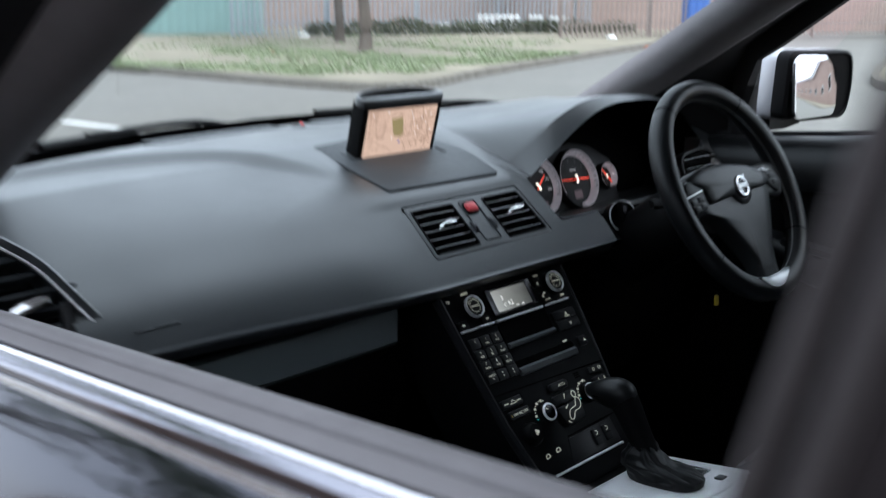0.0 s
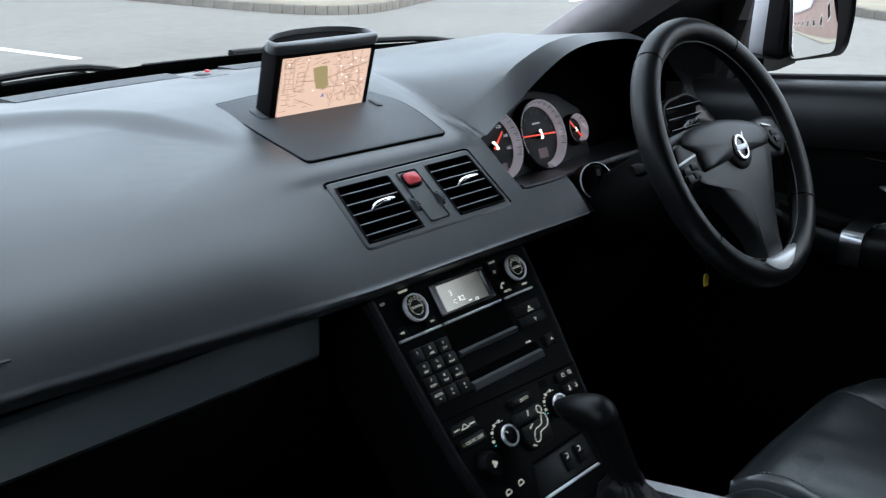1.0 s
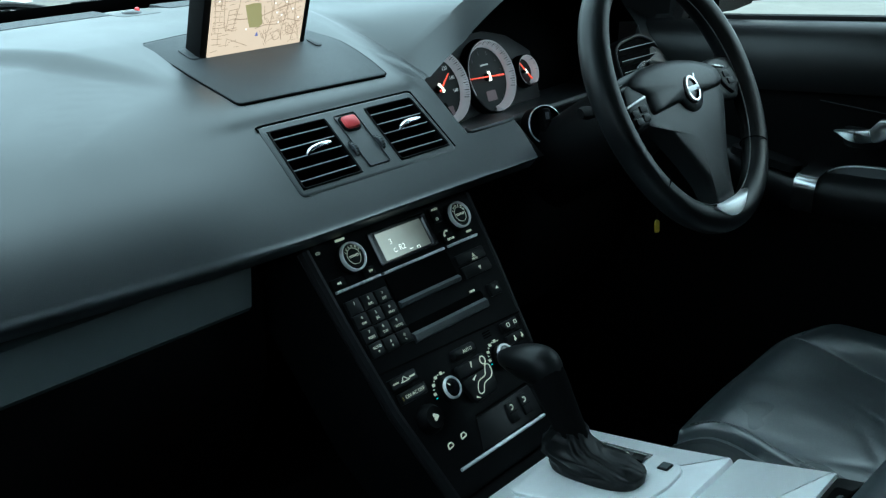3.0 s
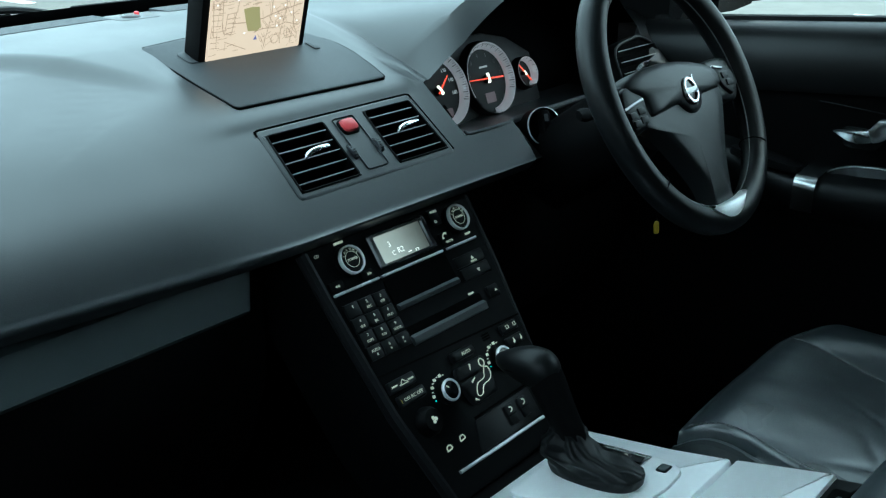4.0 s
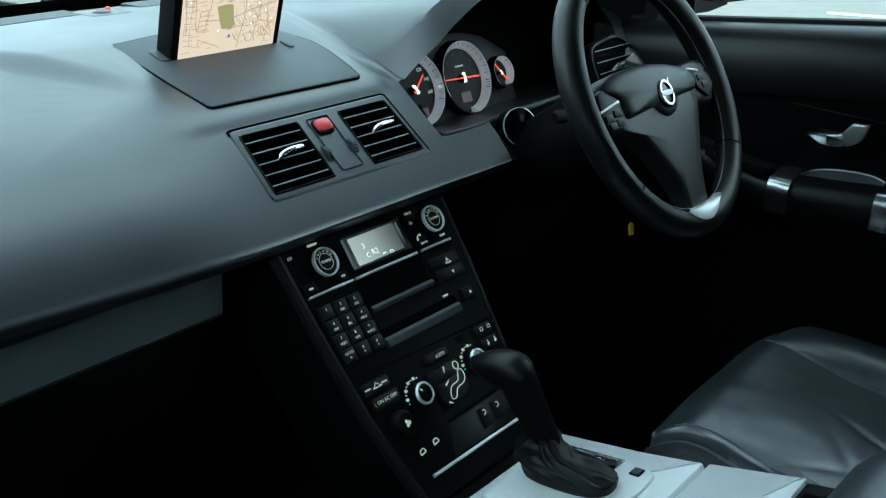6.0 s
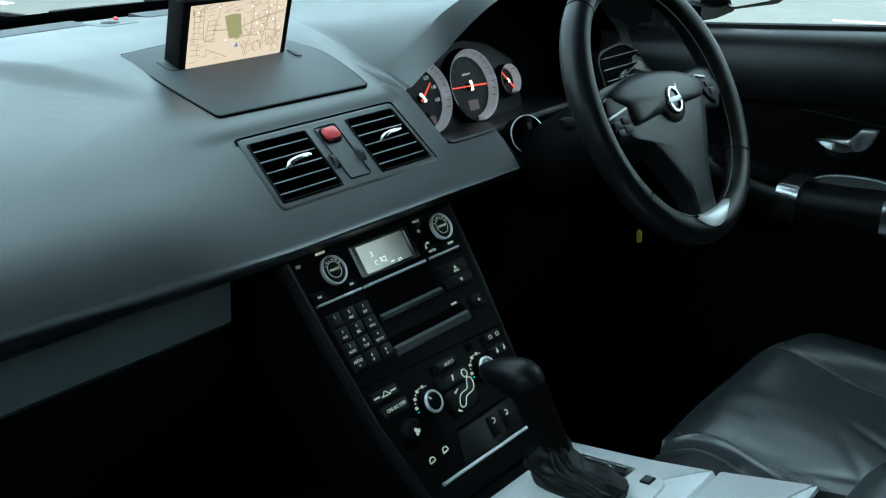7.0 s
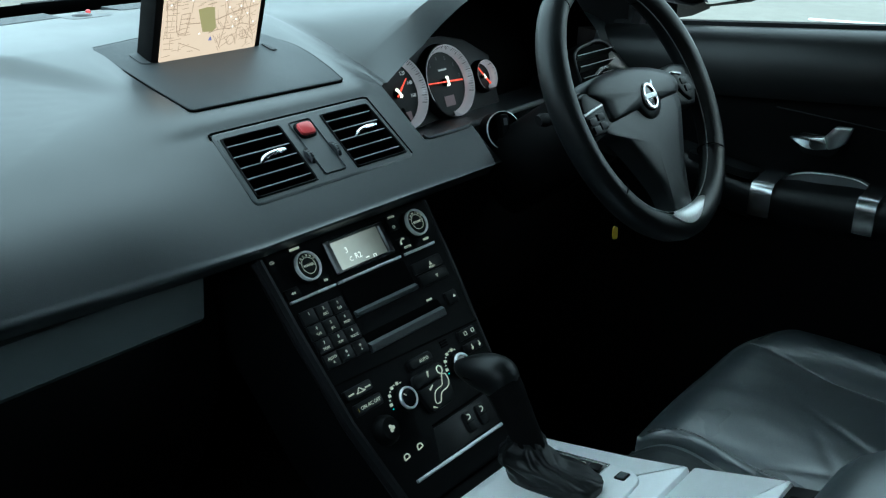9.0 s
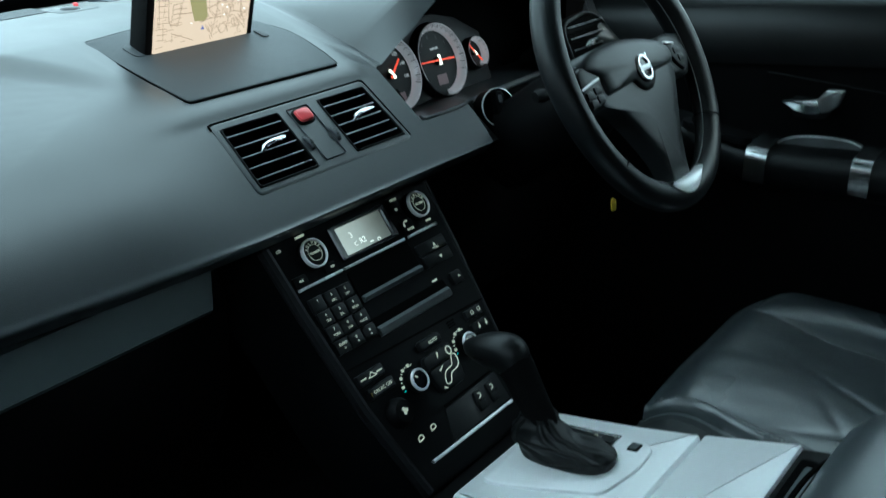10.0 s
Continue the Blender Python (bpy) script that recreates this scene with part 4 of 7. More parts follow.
slab(bm, rect(-0.0135, -0.0325, 0.0135, -0.0105, 0.008, 5), 0, 0.0038, 0.001)
hz = part("hazard_switch", bm, "black", dash, m=VENT)
bm = bmesh.new()
slab(bm, rect(-0.0115, -0.0305, 0.0115, -0.0125, 0.007, 5), 0.002, 0.0075, 0.003)
put("hazard_button", mesh_of("hazard_button", bm, "red"), hz, VENT, "red hazard button")

# passenger side vent in the dash end
SV = axes((-0.70, 0.073, 1.11), (1, 0, 0), (0, 0.33, 0.94))
so = rounded([(-0.07, 0.085), (-0.075, -0.085), (0.055, -0.085), (0.092, -0.055), (0.085, -0.03), (0.035, 0.045), (-0.01, 0.082)], 0.02, 5)
bm = bmesh.new()
frame_ring(bm, inset(so, -0.009), inset(so, 0.006), -0.03, 0.010, 0.0035)
sv = part("side_vent", bm, "dash", dash, "oval side vent in a grey surround", SV)
bm = bmesh.new()
tube(bm, [(x, y, 0.0098) for x, y in inset(so, 0.004)], 0.0016, 6, closed=True)
put("chrome_ring", mesh_of("chrome_ring", bm, "satin"), sv, SV, "thin bright ring inside the surround")
bm = bmesh.new()
slab(bm, inset(so, 0.004), -0.045, -0.035, 0)
put("duct", mesh_of("duct", bm, "void"), sv, SV)
si = inset(so, 0.008)
for k in range(7):
    y = 0.055 - k * 0.019
    xs = [p[0] for p, q in zip(si, si[1:] + si[:1]) if min(p[1], q[1]) <= y <= max(p[1], q[1])]
    if len(xs) < 2:
        continue
    bm = bmesh.new()
    rings(bm, [[(x, y - 0.001, 0.002), (x, y + 0.002, 0.003), (x, y - 0.006, -0.03), (x, y - 0.009, -0.03)] for x in (min(xs), max(xs))])
    put("slat", mesh_of("slat", bm, "lid"), sv, SV)
bm = bmesh.new()
tube(bm, [(0.0, 0.0, 0.006), (0.012, 0.004, 0.012), (0.035, 0.008, 0.010)], [0.005, 0.006, 0.004], 8)
put("vent_tab", mesh_of("vent_tab", bm, "chrome"), sv, SV, "chrome vent tab")
bm = bmesh.new()
box(bm, 0.048, 0.062, -0.045, 0.0, 0.0, 0.010, 0.003)
put("slider", mesh_of("slider", bm, "key"), sv, SV)

# driver side vent behind the wheel
DV = axes((0.648, 0.090, 1.083), (1, 0, 0), (0, 0.40, 0.92))
so = rounded([(-0.070, 0.045), (-0.060, -0.055), (0.07, -0.06), (0.075, 0.02), (0.03, 0.055)], 0.035, 6)
bm = bmesh.new()
frame_ring(bm, so, inset(so, 0.006), -0.01, 0.012, 0.002)
dv = part("side_vent", bm, "door_soft", dash, "oval side vent in a grey surround", DV)
bm = bmesh.new()
slab(bm, inset(so, 0.003), -0.012, 0.0075, 0)
put("duct", mesh_of("duct", bm, "void"), dv, DV)
for k in range(5):
    y = 0.032 - k * 0.018
    bm = bmesh.new()
    rings(bm, [[(x, y - 0.001, 0.0125), (x, y + 0.002, 0.0135), (x, y - 0.006, 0.006), (x, y - 0.009, 0.006)] for x in (-0.056, 0.056)])
    put("slat", mesh_of("slat", bm, "black"), dv, DV)
    # highlight of this slat, drawn as a pale tube too
    bm = bmesh.new()
    tube(bm, [(-0.056, y + 0.001, 0.0136), (0.056, y + 0.001, 0.0136)], 0.0006, 6)
    put("slat_highlight", mesh_of("slat_highlight", bm, "slat_glint"), dv, DV)
bm = bmesh.new()
tube(bm, [(-0.02, -0.004, 0.014), (-0.008, 0.002, 0.019), (0.018, 0.005, 0.017)], [0.004, 0.005, 0.003], 8)
put("vent_tab", mesh_of("vent_tab", bm, "chrome"), dv, DV, "chrome vent tab")

# glovebox, satin trim strip and dark lower dash
bm = bmesh.new()
rings(bm, [[(x, 0.060, 1.012), (x, 0.047, 1.010), (x, 0.035, 0.968), (x, 0.040, 0.962), (x, 0.08, 0.964)] for x in np.linspace(-0.74, -0.192, 12)])
bm.verts.ensure_lookup_table()
for v in bm.verts:
    if v.co.x > -0.2 and v.co.z < 0.98:
        v.co.x -= 0.012
part("trim_strip", bm, "trim", dash, "grey satin trim strip above the glovebox")
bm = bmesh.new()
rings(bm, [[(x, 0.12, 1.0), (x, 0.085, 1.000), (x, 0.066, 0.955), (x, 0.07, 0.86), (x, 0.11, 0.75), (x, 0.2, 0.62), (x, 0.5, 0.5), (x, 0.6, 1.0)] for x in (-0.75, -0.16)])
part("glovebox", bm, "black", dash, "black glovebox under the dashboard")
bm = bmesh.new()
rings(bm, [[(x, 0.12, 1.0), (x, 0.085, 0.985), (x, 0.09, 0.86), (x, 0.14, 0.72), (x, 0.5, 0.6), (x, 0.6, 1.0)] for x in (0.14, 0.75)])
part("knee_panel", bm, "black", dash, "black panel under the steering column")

# ---- pop-up navigation screen ----
nav = thing("navigation_screen", "pop-up navigation screen showing a street map, raised from the dashboard", "screen", (0, 0.256, 1.165))
NAV = axes((-0.009, 0.237, 1.219), (1, 0, 0), (0, -0.024, 0.09))
bm = bmesh.new()
o = rounded([(-0.0805, -0.055), (0.0845, -0.055), (0.0850, 0.0405), (-0.0815, 0.0405)], 0.004, 3)
rings(bm, [[(x * 0.90, y, -0.034) for x, y in o], [(x * 0.97, y, -0.028) for x, y in o], [(x * 1.0, y, -0.006) for x, y in o], [(x, y, 0.0) for x, y in inset(o, 0.001)]])
part("housing", bm, "black", nav, "black plastic housing", NAV)
bm = bmesh.new()
CAP = NAV @ axes((0.001, 0.0405, 0), (1, 0, 0), (0, 0, -1))
co = rounded([(-0.087, -0.001), (-0.04, -0.0045), (0.04, -0.0045), (0.087, -0.001), (0.087, 0.018), (0.062, 0.036), (0.025, 0.044), (-0.025, 0.044), (-0.062, 0.036), (-0.087, 0.018)], 0.010, 4)
frame_ring(bm, co, [(x * 0.90, 0.0095 + max(0.0, y) * 0.70) if y > 0.004 else (x * 0.90, 0.0095) for x, y in co], 0.0, 0.0125, 0.0025)
part("hood", bm, "dash", nav, "grey curved top cap", CAP, angle=60)
bm = bmesh.new()
slab(bm, inset(co, 0.003), 0.0, 0.006, 0)
part("hood_recess", bm, "void", nav, "dark recess in the top cap", CAP)
bm = bmesh.new()
slab(bm, rect(-0.0700, -0.0408, 0.0750, 0.0345, 0.001, 2), 0.0, 0.0012, 0)
disp = part("display", bm, "map_land", nav, "lit street map in pale tan", NAV)
bm = bmesh.new()
slab(bm, [(-0.0155, 0.002), (-0.0205, 0.0180), (-0.008, 0.0195), (0.0032, 0.0185), (0.0060, 0.004), (0.0088, -0.008), (0.003, -0.0118), (-0.011, -0.0105)], 0.0012, 0.0015, 0)
put("park_area", mesh_of("park_area", bm, "map_park"), disp, NAV, "olive park area on the map")
rn = random.Random(11)


def street(bm, pts, w):
    for a, b in zip(pts, pts[1:]):
        a, b = Vector(a), Vector(b)
        d = b - a
        if d.length < 1e-5:
            continue
        n = Vector((-d.y, d.x)).normalized() * w / 2
        q = [a + n, a - n, b - n, b + n]
        if all(-0.0695 < p.x < 0.0750 and -0.0404 < p.y < 0.0342 for p in q):
            bm.faces.new([bm.verts.new((p.x, p.y, 0.0014 + 0.00003 * rn.random())) for p in q])


bm = bmesh.new()
for k in range(9):
    y = 0.028 - k * 0.0068
    street(bm, [(-0.070 + 0.004, y + 0.001), (-0.052, y)], 0.0007)
street(bm, [(-0.066, 0.033), (-0.062, -0.012)], 0.0008)
street(bm, [(-0.052, 0.034), (-0.050, -0.002), (-0.046, -0.012)], 0.0009)
for k in range(5):
    y = 0.014 - k * 0.0058
    street(bm, [(-0.044, y), (-0.031, y + 0.001)], 0.0008)
street(bm, [(-0.044, 0.014), (-0.046, -0.010), (-0.036, -0.011), (-0.031, 0.015), (-0.044, 0.014)], 0.0009)
street(bm, [(-0.070, -0.018), (-0.045, -0.020), (-0.02, -0.030), (-0.012, -0.0335)], 0.0008)
street(bm, [(-0.030, 0.015), (-0.028, 0.034)], 0.0009)
street(bm, [(-0.036, 0.002), (-0.018, 0.001), (0.010, 0.003), (0.028, 0.008), (0.05, 0.012), (0.07, 0.016)], 0.0011)
street(bm, [(0.018, 0.034), (0.024, 0.016), (0.022, -0.004), (0.016, -0.033)], 0.0009)
street(bm, [(-0.002, -0.013), (0.012, -0.010), (0.03, -0.011), (0.048, -0.006), (0.07, -0.012)], 0.001)
street(bm, [(0.042, 0.034), (0.047, 0.02), (0.045, 0.0), (0.04, -0.02), (0.042, -0.033)], 0.0009)
street(bm, [(0.060, 0.034), (0.058, 0.01), (0.062, -0.012), (0.058, -0.033)], 0.001)
for k in range(110):
    x, y = rn.uniform(0.010, 0.073), rn.uniform(-0.042, 0.033)
    a, L = rn.choice((0.15, 1.7, 0.5, 2.2)) + rn.uniform(-0.15, 0.15), rn.uniform(0.006, 0.018)
    street(bm, [(x, y), (x + math.cos(a) * L, y + math.sin(a) * L)], 0.0006)
for k in range(60):
    x, y = (rn.uniform(-0.068, 0.0), rn.uniform(0.018, 0.033)) if k % 3 else (rn.uniform(-0.068, -0.03), rn.uniform(-0.042, 0.02))
    a, L = rn.choice((0.1, 1.6)) + rn.uniform(-0.12, 0.12), rn.uniform(0.005, 0.016)
    street(bm, [(x, y), (x + math.cos(a) * L, y + math.sin(a) * L)], 0.0006)
for cx, cy, r in ((0.033, -0.026, 0.006), (0.052, -0.020, 0.005)):
    street(bm, [(cx + r * math.cos(q * 0.7), cy + r * math.sin(q * 0.7)) for q in range(10)], 0.0008)
tagged(put("street_network", mesh_of("street_network", bm, "map_road"), disp, NAV, "brown street network on the map"), kind="stuff")
for k in range(13):
    x, y = ((0.030, 0.004), (0.038, 0.0), (0.034, -0.009), (-0.016, -0.012), (0.044, 0.016), (0.05, 0.024), (-0.06, 0.027), (0.063, 0.02), (0.02, 0.026), (0.055, 0.006), (0.026, 0.016), (-0.03, 0.03), (0.066, -0.006))[k]
    bm = bmesh.new()
    slab(bm, rect(x - 0.0012, y - 0.001, x + 0.0012, y + 0.001, 0.0006, 2), 0.0015, 0.0018, 0)
    put("map_symbol", mesh_of("map_symbol", bm, "map_mark"), disp, NAV)
bm = bmesh.new()
slab(bm, [(-0.0015, -0.0225), (0.004, -0.0225), (0.0015, -0.017)], 0.0015, 0.0019, 0)
put("position_arrow", mesh_of("position_arrow", bm, "map_blue"), disp, NAV, "blue position arrow")
bm = bmesh.new()
slab(bm, rect(-0.0740, -0.0445, -0.0690, -0.0425, 0.0010, 3), 0.0, 0.0012, 0)
part("sensor_window", bm, "print", nav, m=NAV)
for x0, x1, y0, y1 in ((-0.100, -0.080, 0.112, 0.142), (0.080, 0.091, 0.094, 0.116)):
    bm = bmesh.new()
    slab(bm, rect(x0, y0, x1, y1, 0.0085, 4), 0.0, 0.0036, 0.0008)
    part("guide_shoe", bm, "lid", nav, m=LID)

# ---- instrument cluster ----
clu = thing("instrument_cluster", "lit instrument cluster with three round dials under a hood", "instruments", (0.366, 0.169, 1.05))
CL = axes((0.366, 0.171, 1.104), (1, 0, 0), (0, 0.36, 0.93))
bm = bmesh.new()
slab(bm, [(-0.185, -0.062), (0.118, -0.062), (0.120, 0.022), (0.07, 0.052), (0.02, 0.064), (-0.03, 0.064), (-0.12, 0.050), (-0.185, 0.015)], -0.03, -0.0075, 0.002)
part("face_panel", bm, "dial_panel", clu, "dark grey dial panel", CL)


def gauge(cx, cy, r, needle, zero, marks, tag, reach=0.72, tail=0.32):
    g = part("gauge", (lambda b: (lathe(b, [(r * 0.90, -0.007), (r * 0.90, -0.0056), (0, -0.0055)], 40), b)[1])(bmesh.new()), "dial", clu, tag, CL @ Matrix.Translation((cx, cy, 0)))
    mm = CL @ Matrix.Translation((cx, cy, 0))
    bm = bmesh.new()
    n = 48
    loops = []
    for i in range(n + 1):
        a = radians(zero - 20) - i / n * radians(290)
        c, s = math.cos(a), math.sin(a)
        w = 0.82
        loops.append([(c * q, s * q, z) for q, z in ((r * w, -0.0054), (r * (w + 0.005), -0.0025), (r * 0.955, 0.0068), (r * 0.972, 0.0072), (r * 0.972, -0.0054))])
    rings(bm, loops)
    put("bezel_ring", mesh_of("bezel_ring", bm, "dial_ring"), g, mm, "silver ring with fine graduations")
    bm = bmesh.new()
    lathe(bm, [(r * 0.974, -0.0056), (r * 0.974, 0.0066), (r * 1.0, 0.0060), (r * 1.06, -0.0075)], 48, hollow=True)
    put("bezel_skirt", mesh_of("bezel_skirt", bm, "dial_panel"), g, mm, "dark moulding outside the ring")
    for k in range(marks):
        a = radians(zero) - k / (marks - 1) * radians(250)
        bm = bmesh.new()
        t = 0.0002 if k % 3 else 0.00042
        rings(bm, [[(q, -t, z), (q, t, z), (q, t, z + 0.0006), (q, -t, z + 0.0006)] for q, z in ((r * (0.895 if k % 3 else 0.87), 0.0020 if k % 3 else 0.0006), (r * 0.940, 0.0058))])
        put("graduation", mesh_of("graduation", bm, "dial"), g, mm @ Matrix.Rotation(a, 4, "Z"))
    bm = bmesh.new()
    L = r * reach
    rings(bm, [[(-r * tail, -0.0012, 0.0), (-r * tail, 0.0012, 0.0), (-r * tail, 0.0012, 0.0015), (-r * tail, -0.0012, 0.0015)], [(L, -0.0007, 0.0), (L, 0.0007, 0.0), (L, 0.0007, 0.0012), (L, -0.0007, 0.0012)]])
    put("needle", mesh_of("needle", bm, "needle"), g, mm @ Matrix.Rotation(radians(needle), 4, "Z"), "glowing red needle")
    return g, mm


g1, m1 = gauge(-0.110, -0.003, 0.053, 40, 225, 61, "speedometer dial", 0.52, 0.12)
for k, tx in enumerate(("20", "40", "60", "80", "100", "120", "140", "160")):
    a = radians(205 - k * 31)
    if k > 1:
        lettering(tx, 0.0075, g1, m1 @ Matrix.Translation((0.034 * math.cos(a), 0.034 * math.sin(a), -0.0051)), "dial_mark")
g2, m2 = gauge(-0.002, -0.003, 0.054, 177, 225, 61, "rev counter dial", 0.80, 0.62)
for k in range(1, 8):
    a = radians(225 - k * 31)
    lettering(str(k), 0.008, g2, m2 @ Matrix.Translation((0.036 * math.cos(a), 0.036 * math.sin(a), -0.0051)), "dial_dim")
g3, m3 = gauge(0.086, -0.008, 0.024, 128, 250, 12, "small fuel dial", 0.85, 0.7)
for g, mm, sc, a in ((g1, m1, 1.0, 120), (g2, m2, 1.0, 90), (g3, m3, 0.5, -60)):
    bm = bmesh.new()
    lathe(bm, [(0.006 * sc, -0.009), (0.006 * sc, -0.001), (0.003 * sc, 0.001), (0, 0.0012)], 16)
    put("needle_cap", mesh_of("needle_cap", bm, "black"), g, mm)
    bm = bmesh.new()
    slab(bm, rounded([(-0.002, -0.007), (0.002, -0.0065), (0.0014, 0.008), (-0.0014, 0.008)], 0.002, 3), -0.001, 0.0025, 0.0006)
    put("needle_light", mesh_of("needle_light", bm, "needle_white"), g, mm @ Matrix.Rotation(radians(a - 90), 4, "Z") @ Matrix.Diagonal((sc, sc, 1, 1)), "bright white needle root")
bm = bmesh.new()
slab(bm, rect(-0.010, -0.035, 0.012, -0.020, 0.001, 2), -0.0055, -0.0049, 0)
put("readout", mesh_of("readout", bm, "dial_text"), g2, m2, "dim reddish readout window")
bm = bmesh.new()
slab(bm, rect(0.006, -0.040, 0.020, -0.027, 0.001, 2), -0.0055, -0.0049, 0)
put("readout", mesh_of("readout", bm, "dial_text"), g1, m1, "dim reddish readout window")
bm = bmesh.new()
slab(bm, rect(-0.008, 0.017, 0.010, 0.0195), -0.0055, -0.0049, 0)
put("readout", mesh_of("readout", bm, "dial_mark"), g2, m2, "tiny unreadable caption bar")
# grey lip below the dials
bm = bmesh.new()
tube(bm, [(0.1685, 0.056, 1.0815), (0.1695, 0.0525, 1.0785), (0.173, 0.0508, 1.0768), (0.20, 0.0505, 1.0765), (0.23, 0.0505, 1.0765), (0.258, 0.0515, 1.0760), (0.285, 0.069, 1.0705), (0.36, 0.112, 1.0515), (0.45, 0.112, 1.0525), (0.60, 0.112, 1.054)], [0.0016, 0.0022, 0.0028, 0.0030, 0.0032, 0.0036, 0.0040, 0.005, 0.005, 0.005], 10)
part("lower_lip", bm, "dash", clu, "grey lip below the dials")

# ---- centre control stack ----
stk = thing("control_stack", "black centre control stack with radio and climate panels", "control panel", (0, -0.17, 0.80))
ST = axes((0, 0, 1.0), (1, 0, 0), (0, 0.594, 0.804))
S = lambda x, s, z=0.0: ST @ Matrix.Translation((x, -s, z))
bm = bmesh.new()
slab(bm, rounded([(-0.150, 0.030), (-0.135, -0.19), (-0.112, -0.285), (0.095, -0.285), (0.105, -0.19), (0.122, 0.030)], 0.006, 3), -0.12, -0.0005, 0.003)
part("carrier", bm, "panel", stk, "black slanted carrier panel", ST)
bm = bmesh.new()
tube(bm, [(-0.151, 0.022, 0.0), (-0.146, -0.06, 0.0), (-0.136, -0.17, 0.0), (-0.113, -0.28, 0.0)], 0.007, 8)
part("side_rail", bm, "key", stk, "dark rounded side rail", ST)
bm = bmesh.new()
tube(bm, [(0.1225, 0.022, -0.003), (0.118, -0.06, -0.003), (0.107, -0.17, -0.003), (0.096, -0.28, -0.003)], 0.003, 6)
part("side_rail", bm, "key", stk, m=ST)


def knob_ring(x, s, r, words):
    k = part("rotary_knob", (lambda b: (lathe(b, [(r * 1.10, 0), (r * 1.08, 0.002), (r * 0.99, 0.003), (r * 0.98, 0.0085)], 40), b)[1])(bmesh.new()), "black", stk, "black rotary knob with a bright ring", S(x, s))
    bm = bmesh.new()
    lathe(bm, [(r * 0.99, 0.0070), (r, 0.0105), (r * 0.96, 0.0120), (r * 0.90, 0.0120), (r * 0.86, 0.0095)], 40, hollow=True)
    put("silver_ring", mesh_of("silver_ring", bm, "ring"), k, S(x, s), "bright silver ring")
    bm = bmesh.new()
    lathe(bm, [(r * 0.87, 0.007), (r * 0.85, 0.0098), (r * 0.55, 0.0106), (0, 0.0108)], 32)
    put("knob_cap", mesh_of("knob_cap", bm, "black"), k, S(x, s))
    bm = bmesh.new()
    lathe(bm, [(r * 0.56, 0.0102), (r * 0.56, 0.0109), (r * 0.535, 0.0109), (r * 0.535, 0.0102)], 32, hollow=True)
    put("index_ring", mesh_of("index_ring", bm, "print"), k, S(x, s))
    lettering(words[0], r * 0.25, k, S(x, s, 0.0111))
    n = len(words[1])
    for i, ch in enumerate(words[1]):
        a = radians(150 - i * 120 / max(n - 1, 1))
        lettering(ch, r * 0.20, k, S(x + 0.68 * r * math.cos(a), s - 0.68 * r * math.sin(a), 0.0110) @ pose(0, 0, 0, 0, 0, math.degrees(a) - 90))


knob_ring(-0.0985, 0.0015, 0.0165, ("POWER", "VOLUME"))
knob_ring(0.0805, 0.0010, 0.0165, ("SOUND", "TUNING"))
# radio display
bm = bmesh.new()
frame_ring(bm, rect(-0.0620, -0.0235, 0.0335, 0.0175, 0.003, 3), rect(-0.0525, -0.0195, 0.0235, 0.0130, 0.002, 3), -0.002, 0.0055, 0.002)
rd = part("radio_display", bm, "black_gloss", stk, "small lit radio display in a gloss frame", ST)
bm = bmesh.new()
slab(bm, rect(-0.0525, -0.0195, 0.0235, 0.0130), -0.001, 0.002, 0)
put("display_glass", mesh_of("display_glass", bm, "radio_lcd"), rd, ST)
lettering("3", 0.0095, rd, S(-0.0335, 0.0005, 0.0023), "radio_lit")
lettering("R2", 0.0095, rd, S(-0.0205, 0.0105, 0.0023), "radio_lit")
lettering("C", 0.0075, rd, S(-0.0325, 0.0115, 0.0023), "radio_lit")
bm = bmesh.new()
slab(bm, rect(-0.0115, -0.0168, -0.0060, -0.0155), 0.002, 0.0024, 0)
put("caption_bar", mesh_of("caption_bar", bm, "radio_lit"), rd, ST)
bm = bmesh.new()
frame_ring(bm, rect(0.0005, -0.0190, 0.0055, -0.0155, 0.001, 2), rect(0.0013, -0.0190, 0.0047, -0.0163, 0.0006, 2), 0.002, 0.0024, 0.0001)
put("caption_bar", mesh_of("caption_bar", bm, "radio_lit"), rd, ST)
for x0, x1, s in ((-0.1355, -0.069, 0.0305), (-0.0645, 0.0385, 0.0305), (0.0464, 0.100, 0.0305)):
    bm = bmesh.new()
    slab(bm, rect(x0, -s - 0.0016, x1, -s + 0.0016, 0.001, 2), 0, 0.004, 0.0012)
    part("silver_bar", bm, "satin", stk, "thin silver dividing bar", ST)


def slot(x0, x1, s0, s1, lip):
    # flat plate without depth: the slot's shade is only its near-black colour
    sl = part("slot", (lambda b: (slab(b, rect(x0, -s1, x1, -s0, 0.004, 3), -0.002, 0.0012, 0), b)[1])(bmesh.new()), "void", stk, "storage and disc slot, its shade a flat near-black plate", ST)
    bm = bmesh.new()
    rings(bm, [[(x, -s1 - lip, 0.0), (x, -s1 - lip + 0.001, 0.004), (x, -s1 - 0.002, 0.0052), (x, -s1 + 0.0015, 0.0015), (x, -s1 + 0.0015, 0.0)] for x in (x0 + 0.002, x1)])
    put("slot_lip", mesh_of("slot_lip", bm, "dash_low"), sl, ST)


slot(-0.0645, 0.0405, 0.0350, 0.0665, 0.0065)
slot(-0.0670, 0.0630, 0.0925, 0.1040, 0.0105)
